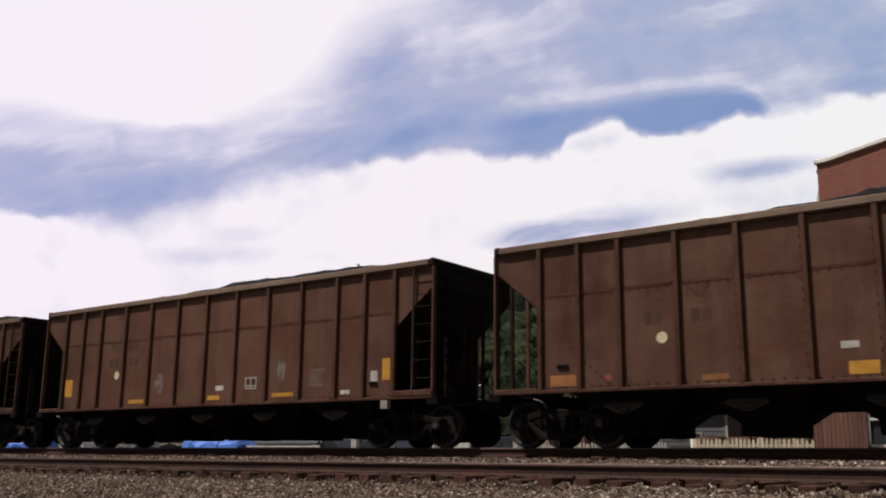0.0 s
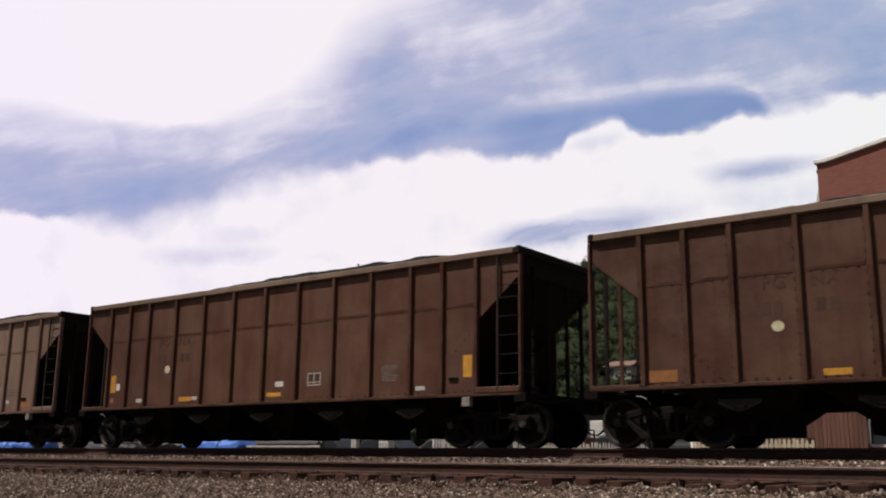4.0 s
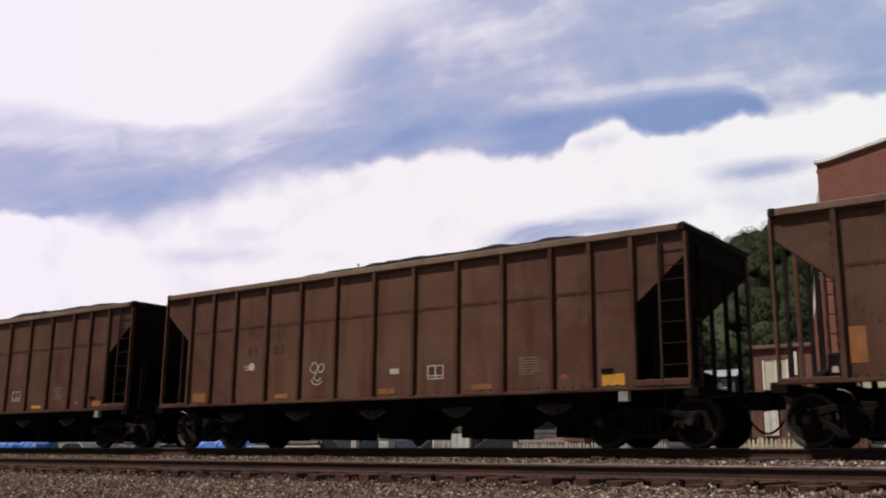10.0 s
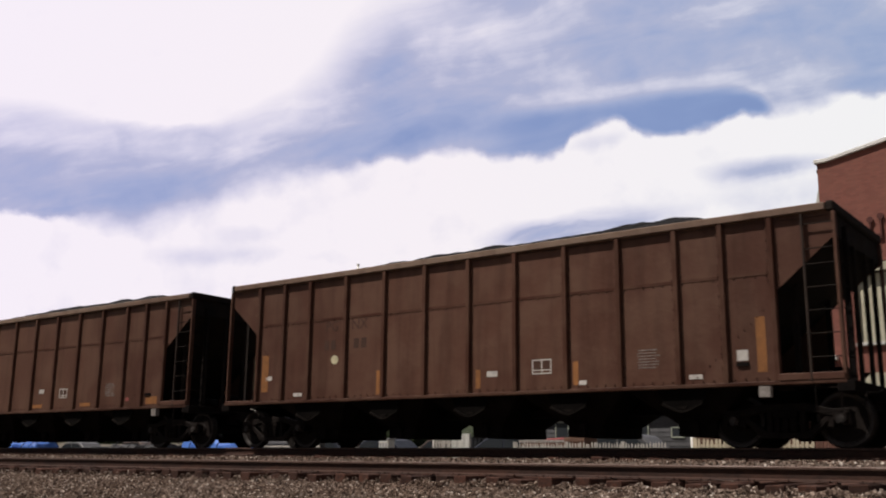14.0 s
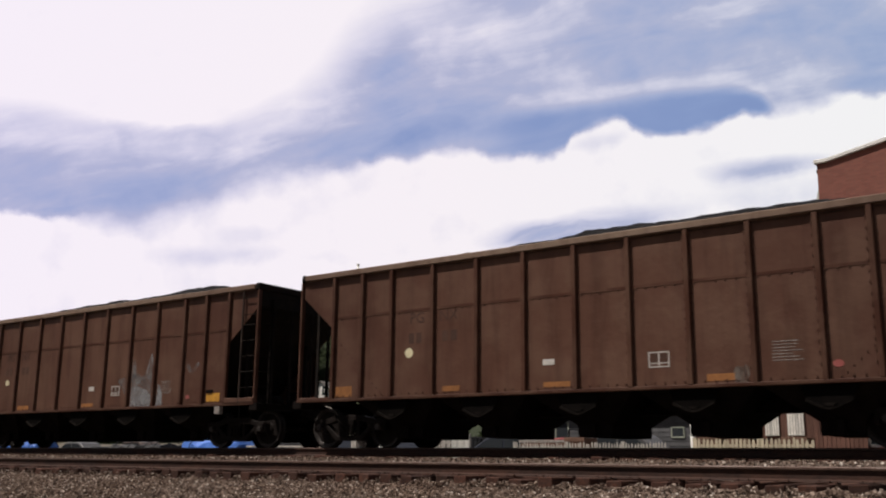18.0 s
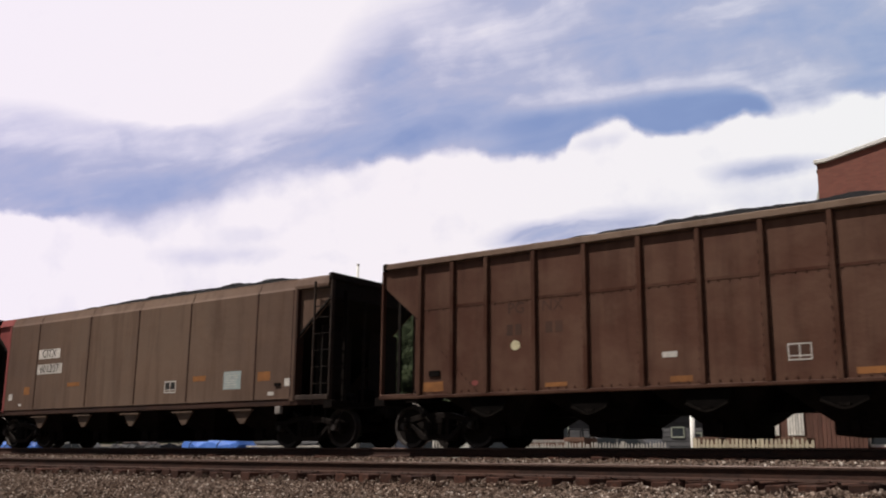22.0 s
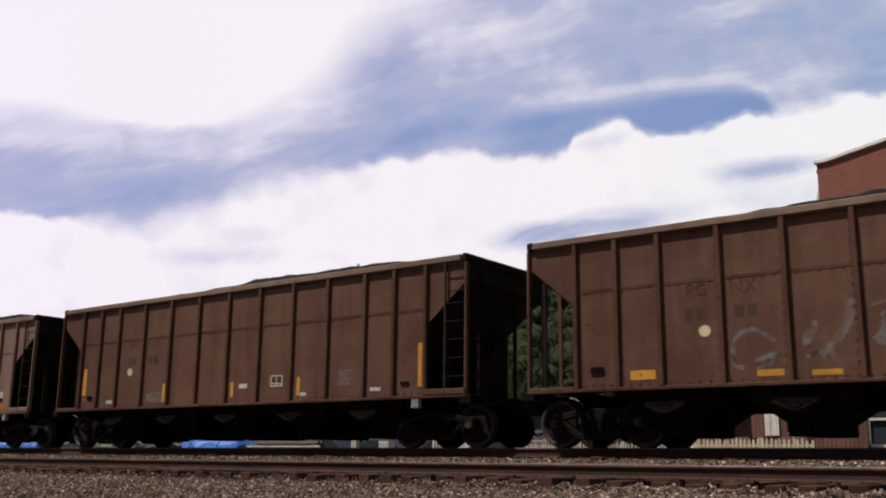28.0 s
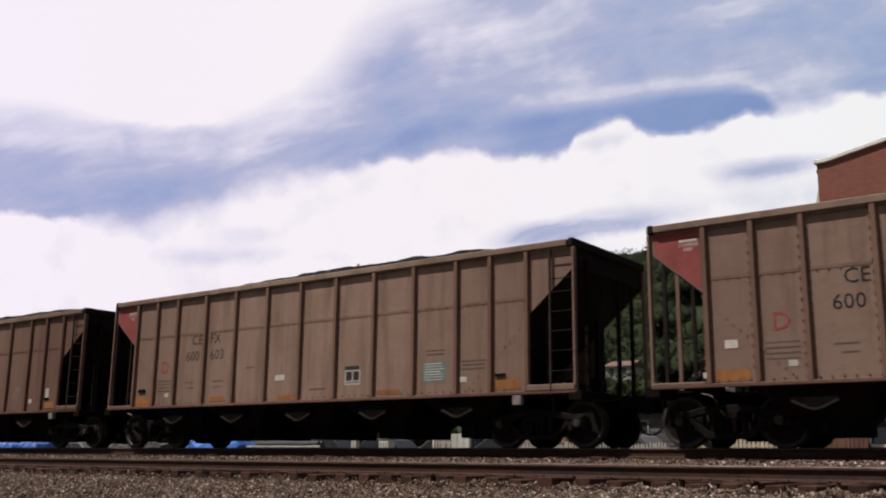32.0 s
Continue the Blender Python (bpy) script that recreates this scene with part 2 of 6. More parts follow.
TRIM = surface("white_trim", (0.60, 0.59, 0.56), (0.76, 0.75, 0.72), 0.6, 3.0, 30.0)
IRON = surface("dark_red_iron", (0.07, 0.022, 0.018), (0.11, 0.035, 0.028), 0.6, 5.0, 40.0)
BLUE_TARP = surface("blue_tarpaulin", (0.035, 0.11, 0.40), (0.085, 0.20, 0.58), 0.4, 2.0, 20.0, bump=0.5, depth=0.04)
DARK_METAL = surface("dark_painted_metal", (0.008, 0.0085, 0.010), (0.022, 0.023, 0.027), 0.85, 2.0, 30.0)
GREY_METAL = surface("galvanised_metal", (0.22, 0.22, 0.22), (0.36, 0.36, 0.36), 0.5, 2.0, 30.0, metal=0.3)
TIMBER = surface("fresh_timber", (0.38, 0.33, 0.235), (0.55, 0.49, 0.375), 0.8, 3.0, 30.0, stretch=(4, 4, 0.6))
MACHINE = surface("machine_yellow", (0.45, 0.26, 0.03), (0.60, 0.38, 0.05), 0.5, 2.0, 30.0)
CRATE = surface("brown_crate_wood", (0.10, 0.055, 0.038), (0.19, 0.11, 0.078), 0.85, 3.0, 30.0, stretch=(0.8, 4, 4))
FENCE_WHITE = surface("weathered_white_paint", (0.30, 0.28, 0.255), (0.50, 0.475, 0.435), 0.8, 4.0, 30.0)
PLANK = surface("brown_fence_plank", (0.085, 0.040, 0.030), (0.16, 0.080, 0.060), 0.85, 2.0, 30.0, stretch=(5, 5, 0.6), rand=0.25)
SHINGLE = surface("grey_shingle", (0.07, 0.065, 0.06), (0.15, 0.14, 0.13), 0.9, 2.0, 30.0)
BRIGHT_BOARD = surface("white_fence_board", (0.54, 0.52, 0.48), (0.78, 0.75, 0.70), 0.8, 4.0, 30.0)
GREY_SHEET = surface("dull_grey_sheet", (0.022, 0.022, 0.025), (0.06, 0.058, 0.06), 0.7, 2.0, 20.0, bump=0.5, depth=0.04)
SILVER = surface("silver_car_paint", (0.08, 0.08, 0.085), (0.13, 0.13, 0.135), 0.6, 2.0, 30.0, metal=0.4, bump=0.02)
NAVY = surface("navy_car_paint", (0.008, 0.011, 0.020), (0.018, 0.023, 0.038), 0.7, 2.0, 30.0, bump=0.02)
BRONZE = surface("bronze_car_paint", (0.05, 0.036, 0.03), (0.09, 0.062, 0.05), 0.6, 2.0, 30.0, metal=0.3, bump=0.02)
GREY_BOARD = surface("grey_board_siding", (0.055, 0.056, 0.060), (0.10, 0.10, 0.105), 0.8, 1.5, 30.0)
PALE_GREEN = surface("pale_green_trim", (0.19, 0.21, 0.17), (0.30, 0.32, 0.27), 0.8, 2.0, 30.0)
ROOF_BROWN = surface("brown_roofing", (0.11, 0.065, 0.052), (0.18, 0.11, 0.09), 0.85, 2.0, 30.0)

m, t, p = start("dark_window_glass")
p.inputs["Base Color"].default_value = (0.03, 0.035, 0.04, 1)
p.inputs["Roughness"].default_value = 0.08
GLASS = m

# ---- mesh helpers ----


class Geo:
    """Collects corners and faces of one mesh."""

    def __init__(self):
        self.v, self.f = [], []

    def add(self, pts, faces):
        k = len(self.v)
        self.v += [tuple(q) for q in pts]
        self.f += [tuple(i + k for i in f) for f in faces]
        return self

    def box(self, x0, x1, y0, y1, z0, z1):
        return self.add([(x, y, z) for z in (z0, z1) for y in (y0, y1) for x in (x0, x1)],
                        [(0, 2, 3, 1), (4, 5, 7, 6), (0, 1, 5, 4), (2, 6, 7, 3), (0, 4, 6, 2), (1, 3, 7, 5)])

    def prism(self, pts, a, b, axis="y"):
        """A flat outline pushed from a to b along the axis; its points are (x, z), (y, z) or (x, y)."""
        put = {"y": lambda p, k: (p[0], k, p[1]), "x": lambda p, k: (k, p[0], p[1]), "z": lambda p, k: (p[0], p[1], k)}[axis]
        n = len(pts)
        return self.add([put(p, a) for p in pts] + [put(p, b) for p in pts],
                        [tuple(range(n)), tuple(range(2 * n - 1, n - 1, -1))] + [(i, i + n, (i + 1) % n + n, (i + 1) % n) for i in range(n)])

    def rod(self, a, b, r, sides=8, r2=None):
        a, b = Vector(a), Vector(b)
        q = (b - a).to_track_quat("Z", "Y").to_matrix()
        ring = [q @ Vector((math.cos(k * 2 * math.pi / sides), math.sin(k * 2 * math.pi / sides), 0)) for k in range(sides)]
        pts = [a + d * r for d in ring] + [b + d * (r if r2 is None else r2) for d in ring]
        return self.add(pts, [tuple(range(sides - 1, -1, -1)), tuple(range(sides, 2 * sides))] +
                        [(i, (i + 1) % sides, (i + 1) % sides + sides, i + sides) for i in range(sides)])

    def path(self, pts, r, sides=6):
        for a, b in zip(pts, pts[1:]):
            self.rod(a, b, r, sides)
        return self

    def lathe(self, profile, centre, sides=24):
        """Profile of (y, radius) turned round the y axis."""
        cx, cy, cz = centre
        n = len(profile)
        pts = [(cx + r * math.cos(k * 2 * math.pi / sides), cy + y, cz + r * math.sin(k * 2 * math.pi / sides)) for k in range(sides) for y, r in profile]
        faces = [(k * n + i, k * n + i + 1, (k + 1) % sides * n + i + 1, (k + 1) % sides * n + i) for k in range(sides) for i in range(n - 1)]
        faces += [tuple(k * n for k in range(sides)), tuple(k * n + n - 1 for k in range(sides - 1, -1, -1))]
        return self.add(pts, faces)

    def mesh(self, name, material, bevel=0.0, smooth=False):
        me = bpy.data.meshes.new(name)
        me.from_pydata(self.v, [], self.f)
        bm = bmesh.new()
        bm.from_mesh(me)
        bmesh.ops.recalc_face_normals(bm, faces=bm.faces)
        if bevel:
            bmesh.ops.bevel(bm, geom=[e for e in bm.edges if e.is_manifold and e.calc_face_angle(0) > 0.5], offset=bevel, segments=1, affect="EDGES")
        bm.to_mesh(me)
        bm.free()
        if smooth:
            me.polygons.foreach_set("use_smooth", [True] * len(me.polygons))
        me.materials.append(material)
        return me


def part(name, data, material, parent, label="", at=None, bevel=0.0, smooth=False):
    """Links a Geo, or a mesh, as one object under its thing."""
    me = data.mesh(name, material, bevel, smooth) if isinstance(data, Geo) else data
    ob = new(name, me)
    ob.parent = parent
    if at:
        ob.location = at
    return tagged(ob, label)


def thing(name, at, label, category, group="", kind="", rz=0):
    ob = new(name)
    ob.empty_display_size = 0.3
    ob.matrix_basis = pose(*at, 0, 0, rz)
    return tagged(ob, label, category, group, kind)


def solid(name, geo, material, at, label, category, group="", kind="", bevel=0.0, smooth=False, rz=0):
    ob = new(name, geo.mesh(name, material, bevel, smooth))
    ob.matrix_basis = pose(*at, 0, 0, rz)
    return tagged(ob, label, category, group, kind)


def big_mesh(name, verts, faces, material, smooth=False):
    """A mesh from arrays, for what has very many faces of one size."""
    me = bpy.data.meshes.new(name)
    n, k = faces.shape
    me.vertices.add(len(verts))
    me.vertices.foreach_set("co", np.asarray(verts, np.float32).ravel())
    me.loops.add(n * k)
    me.loops.foreach_set("vertex_index", faces.astype(np.int32).ravel())
    me.polygons.add(n)
    me.polygons.foreach_set("loop_start", np.arange(0, n * k, k, dtype=np.int32))
    me.polygons.foreach_set("use_smooth", np.full(n, smooth))
    me.update(calc_edges=True)
    me.materials.append(material)
    return me


def letters(text, size, material):
    """Lettering as a mesh in the plane y = 0, centred, facing the camera's side."""
    cu = bpy.data.curves.new("letters", "FONT")
    cu.body, cu.size, cu.align_x, cu.align_y = text, size, "CENTER", "CENTER"
    cu.extrude, cu.resolution_u = 0.001, 2
    ob = new("letters", cu)
    me = bpy.data.meshes.new_from_object(ob.evaluated_get(bpy.context.evaluated_depsgraph_get()))
    bpy.data.objects.remove(ob)
    bpy.data.curves.remove(cu)
    me.transform(Euler((radians(90), 0, 0)).to_matrix().to_4x4())
    me.materials.clear()
    me.materials.append(material)
    return me


# ---- sky backdrop ----


def cloud_sheet():
    """Far sky in front of the camera: blue gaps, a grey veil and white banks that drift slowly."""
    m = bpy.data.materials.new("cloudy_sky")
    m.use_nodes = True
    t = m.node_tree
    t.nodes.clear()
    xyz = node(t, "SeparateXYZ", None, i0=node(t, "TexCoord").outputs["Object"])
    away = calc(t, "MULTIPLY", xyz.outputs[2], -1.0)
    u = calc(t, "MULTIPLY_ADD", calc(t, "DIVIDE", xyz.outputs[0], away), FOCAL / 1000, 0.784)
    v = calc(t, "MULTIPLY_ADD", calc(t, "DIVIDE", xyz.outputs[1], away), -FOCAL / 1000, 0.441)
    plane = node(t, "CombineXYZ", None, i0=u, i1=v).outputs[0]
    slanted = node(t, "Mapping", {"vector_type": "TEXTURE"}, Vector=plane, Rotation=(0, 0, radians(-11)), Scale=(0.62, 0.22, 1.0)).outputs[0]
    wisps = node(t, "TexNoise", None, Vector=slanted, Scale=2.3, Detail=7.0, Roughness=0.55, Distortion=0.5).outputs[0]
    curls = node(t, "TexNoise", None, Vector=plane, Scale=7.0, Detail=7.0, Roughness=0.55).outputs[0]
    jog = calc(t, "MULTIPLY_ADD", curls, 0.09, -0.045)
    drift = calc(t, "MULTIPLY_ADD", wisps, 0.16, -0.08)

    def spot(cx, cy, rx, ry, turn, soft=0.5, calm=False):
        """One inside an oval, falling to nought round it."""
        q = node(t, "Mapping", {"vector_type": "TEXTURE"}, Vector=still if calm else moved, Location=(cx, cy, 0), Rotation=(0, 0, radians(turn)), Scale=(rx, ry, 1))
        d = node(t, "VectorMath", {"operation": "LENGTH"}, i0=q.outputs[0]).outputs["Value"]
        return soft_step(t, d, 1.0 - soft, 1.0 + soft, 1.0, 0.0)

    moved = node(t, "CombineXYZ", None, i0=calc(t, "ADD", u, jog), i1=calc(t, "ADD", v, calc(t, "ADD", calc(t, "MULTIPLY", jog, 0.8), drift))).outputs[0]
    still = node(t, "CombineXYZ", None, i0=calc(t, "ADD", u, jog), i1=calc(t, "MULTIPLY_ADD", jog, 0.35, v)).outputs[0]
    amount = calc(t, "MULTIPLY_ADD", wisps, 0.62, 0.24)

    def more(mask, by):
        return calc(t, "MULTIPLY_ADD", mask, by, amount)

    u01 = calc(t, "DIVIDE", u, 1.568)

    def edge(stops):
        """A height over the picture plane that changes with u."""
        return calc(t, "SUBTRACT", ramp(t, u01, [(x / 1568, y / 1000 + 0.2) for x, y in stops]), 0.2)

    # lower edge of the high white cloud, top line of the white bank and how softly it ends, top of a clear lens
    high = edge([(0, 200), (100, 204), (180, 216), (260, 232), (370, 232), (450, 214), (520, 186), (570, 146), (610, 106), (650, 68), (700, 30), (760, -8), (860, -60), (1100, -140), (1568, -200)])
    line = edge([(0, 377), (110, 381), (160, 392), (240, 398), (317, 372), (400, 338), (460, 318), (528, 308), (620, 292), (662, 282), (800, 268), (868, 278), (960, 276), (1000, 262),
                 (1012, 235), (1030, 222), (1060, 214), (1090, 204), (1108, 212), (1122, 230), (1140, 240), (1206, 240), (1270, 222), (1310, 203), (1382, 200), (1453, 183), (1500, 172), (1568, 166)])
    feather = edge([(0, 9), (130, 12), (190, 42), (420, 52), (560, 34), (650, 12), (800, 16), (900, 12), (1340, 12), (1400, 26), (1460, 16), (1568, 10)])
    lens_top = edge([(0, 400), (770, 290), (805, 240), (850, 218), (900, 199), (1000, 182), (1100, 168), (1200, 157), (1290, 150), (1320, 154), (1345, 166), (1370, 192), (1410, 240), (1568, 400)])
    wavy = calc(t, "ADD", v, calc(t, "ADD", calc(t, "MULTIPLY", jog, 0.7), calc(t, "MULTIPLY", drift, 0.4)))
    down = calc(t, "SUBTRACT", high, wavy)
    amount = calc(t, "MULTIPLY_ADD", soft_step(t, down, -0.14, 0.03), 0.07, calc(t, "MULTIPLY_ADD", curls, 0.34, calc(t, "ADD", amount, -0.17)))
    for o in [(0.53, 0.225, 0.14, 0.05, -22, 0.9, 0.10), (0.84, 0.055, 0.12, 0.05, 10, 0.9, 0.12), (0.71, 0.115, 0.09, 0.055, -30, 0.9, -0.09), (0.05, 0.235, 0.16, 0.025, 4, 0.9, 0.10),
              (0.28, 0.338, 0.17, 0.028, -7, 0.8, -0.10), (0.06, 0.352, 0.14, 0.024, -2, 0.9, -0.05), (0.07, 0.282, 0.12, 0.014, 3, 0.9, -0.03), (0.20, 0.265, 0.22, 0.03, 3, 0.9, 0.04),
              (0.73, 0.243, 0.14, 0.028, -13, 0.8, -0.22), (0.55, 0.262, 0.09, 0.018, -12, 0.9, -0.10), (0.63, 0.265, 0.10, 0.009, -24, 0.9, 0.09), (0.66, 0.232, 0.12, 0.008, -20, 0.9, 0.06),
              (1.30, 0.06, 0.26, 0.05, -6, 0.9, -0.05), (1.42, 0.155, 0.07, 0.04, -20, 0.9, 0.14), (1.54, 0.148, 0.06, 0.020, 0, 0.8, -0.18)]:
        amount = more(spot(*o[:6], True), o[6])
    fray = edge([(0, 34), (110, 28), (180, 18), (360, 12), (440, 30), (540, 56), (620, 80), (760, 95), (900, 95)])
    white = soft_step(t, calc(t, "DIVIDE", down, fray), -1.0, 1.3)
    amount = node(t, "Mix", {"data_type": "FLOAT"}, i0=white, i2=amount, i3=calc(t, "MULTIPLY_ADD", curls, 0.25, 0.83)).outputs[0]
    under = calc(t, "SUBTRACT", calc(t, "MULTIPLY_ADD", jog, 0.25, v), lens_top)
    streak = calc(t, "MULTIPLY", soft_step(t, under, -0.034, -0.010), calc(t, "MULTIPLY", soft_step(t, u, 0.80, 1.0), soft_step(t, u, 1.30, 1.42, 1.0, 0.0)))
    amount = calc(t, "MULTIPLY_ADD", streak, calc(t, "MULTIPLY_ADD", wisps, 0.10, 0.05), amount)
    lens = calc(t, "MULTIPLY", soft_step(t, under, -0.008, 0.024), soft_step(t, u, 0.78, 0.96, 0.0, 0.95))
    combed = node(t, "Mapping", {"vector_type": "TEXTURE"}, Vector=still, Rotation=(0, 0, radians(-13)), Scale=(0.42, 0.085, 1.0)).outputs[0]
    fibres = node(t, "TexNoise", None, Vector=combed, Scale=1.6, Detail=4.0, Roughness=0.55, Distortion=0.9).outputs[0]
    mottle = node(t, "TexNoise", None, Vector=plane, Scale=11.0, Detail=3.0, Roughness=0.5, Distortion=0.6).outputs[0]
    texture = calc(t, "ADD", calc(t, "MULTIPLY_ADD", fibres, 0.34, -0.17), calc(t, "MULTIPLY_ADD", mottle, 0.22, -0.11))
    amount = calc(t, "MULTIPLY_ADD", texture, calc(t, "SUBTRACT", 1.0, white), amount)
    amount = node(t, "Mix", {"data_type": "FLOAT"}, i0=lens, i2=amount, i3=calc(t, "MULTIPLY_ADD", wisps, 0.50, -0.08)).outputs[0]
    frill = node(t, "TexNoise", None, Vector=plane, Scale=17.0, Detail=4.0, Roughness=0.5).outputs[0]
    over = calc(t, "SUBTRACT", calc(t, "ADD", calc(t, "MULTIPLY_ADD", frill, 0.034, -0.017), calc(t, "ADD", v, calc(t, "MULTIPLY", jog, 0.30))), line)
    bank = soft_step(t, calc(t, "DIVIDE", over, feather), -0.9, 1.2)
    bank_tone = calc(t, "MULTIPLY_ADD", frill, 0.16, calc(t, "MULTIPLY_ADD", curls, 0.34, 0.70))
    for o in [(0.955, 0.417, 0.080, 0.019, -7, 0.9, -0.42), (1.04, 0.405, 0.09, 0.012, -8, 0.9, -0.20), (1.365, 0.296, 0.095, 0.014, -5, 0.95, -0.36), (1.33, 0.312, 0.07, 0.012, -8, 0.9, -0.14), (0.40, 0.452, 0.15, 0.013, 1, 0.9, -0.15), (0.43, 0.418, 0.05, 0.016, 0, 0.9, -0.12),
              (1.11, 0.383, 0.09, 0.016, -3, 0.9, -0.24), (1.06, 0.25, 0.045, 0.012, -10, 0.9, -0.14), (1.36, 0.34, 0.16, 0.02, -6, 0.9, -0.10)]:
        torn = calc(t, "MULTIPLY_ADD", fibres, 1.5, 0.25)
        bank_tone = calc(t, "MULTIPLY_ADD", calc(t, "MULTIPLY", spot(*o[:6], True), torn), o[6], bank_tone)
    amount = node(t, "Mix", {"data_type": "FLOAT"}, i0=bank, i2=amount, i3=bank_tone).outputs[0]
    col = ramp(t, amount, [(0.0, (0.195, 0.27, 0.53)), (0.20, (0.235, 0.32, 0.58)), (0.42, (0.350, 0.415, 0.645)), (0.56, (0.435, 0.470, 0.665)), (0.72, (0.645, 0.65, 0.80)), (0.93, (0.902, 0.877, 0.935))])
    side_tint = ramp(t, u01, [(0.0, (1.0, 0.985, 1.03)), (0.5, (1.0, 1.0, 1.0)), (1.0, (0.955, 1.015, 0.975))])
    col = blend(t, 1.0, col, side_tint, "MULTIPLY")
    glow = node(t, "Emission", None, Color=col, Strength=1.0)
    t.links.new(glow.outputs[0], node(t, "OutputMaterial").inputs[0])
    # a curved sheet, 30 by 20 patches, round the camera's line of sight
    pts, faces, R = [], [], 3200.0
    for j in range(21):
        for i in range(31):
            a, e = radians(-48 + 96 * i / 30), radians(-16 + 52 * j / 20)
            d = Vector((math.sin(a) * math.cos(e), math.sin(e), -math.cos(a) * math.cos(e)))
            pts.append(d * R)
    for j in range(20):
        for i in range(30):
            k = j * 31 + i
            faces.append((k, k + 1, k + 32, k + 31))
    ob = new("sky_backdrop", Geo().add(pts, faces).mesh("sky_backdrop", m, smooth=True))
    ob.matrix_basis = STAND
    return tagged(ob, "bright partly clouded summer sky", "sky", kind="structure")


sky_backdrop = cloud_sheet()

# ---- ground ----
TRACK_Y = 17.645          # centre line of the track with the train
NEAR_Y = TRACK_Y - 4.33   # centre line of the empty track
NEAR_Z = -0.30
PROFILE = [(-60, -1.95), (3, -1.9), (8.2, -1.75), (9.6, -1.5), (11.35, -0.78), (11.8, -0.665), (12.1, -0.635), (14.6, -0.61), (15.2, -0.53),
           (15.9, -0.27), (16.3, -0.235), (19.0, -0.235), (19.6, -0.30), (20.4, -0.62), (24.0, -0.72), (120.0, -0.75)]
# how high the wooded hill stands over the horizon, by bearing from the camera (degrees) and slope
HILL = [(-75, 0.05), (-61, 0.085), (-52, 0.115), (-42.4, 0.146), (-37, 0.173), (-34.3, 0.1887), (-32.6, 0.2002), (-31.7, 0.2061), (-30.4, 0.2138), (-29.4, 0.2153), (-28.6, 0.2133), (-27.9, 0.2229), (-27.3, 0.2194), (-26.5, 0.2244), (-25.5, 0.2287),
        (-24.5, 0.2287), (-23.2, 0.2349), (-22.4, 0.2384), (-21.2, 0.2392), (-19.7, 0.2395), (-18.4, 0.2455), (-17.4, 0.2496), (-16.8, 0.251), (-16.0, 0.2546), (-15.3, 0.2582), (-5, 0.28), (10, 0.28), (30, 0.2)]


def hill_top(x, y):
    r = np.hypot(x, y)
    slope = np.interp(np.degrees(np.arctan2(x, y)), [a for a, _ in HILL], [s for _, s in HILL])
    k = np.clip((r - 125.0) / (330.0 - 125.0), 0, 1)
    k = k * k * (3 - 2 * k) * 0.55 + k * 0.45
    ridge = (330.0 * slope - 12.3) * k
    return np.where(y > 60, ridge * np.clip(1.0 - (r - 420.0) / 900.0, 0, 1), 0.0)


def ground_sheet():
    xs = np.concatenate([np.array([-2500, -1600, -1000, -700, -500]), np.arange(-420, 341, 10), np.array([420, 600, 1000, 1600, 2500])])
    ys = np.concatenate([np.array([-2500, -1200, -500, -200]), np.array([y for y, _ in PROFILE]), np.arange(130, 470, 12), np.array([520, 600, 760, 1000, 1400, 2000, 2600])])
    gx, gy = np.meshgrid(xs, ys)
    gz = np.interp(gy, [a for a, _ in PROFILE], [b for _, b in PROFILE]) + hill_top(gx, gy)
    v = np.stack([gx, gy, gz], -1).reshape(-1, 3)
    w = len(xs)
    a = (np.arange(len(ys) - 1)[:, None] * w + np.arange(w - 1)[None]).ravel()
    f = np.stack([a, a + 1, a + w + 1, a + w], -1)
    me = big_mesh("ground", v, f, BALLAST)
    me.materials.append(GROUND)
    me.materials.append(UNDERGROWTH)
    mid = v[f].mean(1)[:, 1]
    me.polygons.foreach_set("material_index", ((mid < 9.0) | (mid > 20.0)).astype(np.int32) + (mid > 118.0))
    return tagged(new("ground", me), "stony railway ground with ballast shoulders and a wooded hill", "ground", kind="structure")


ground_sheet()


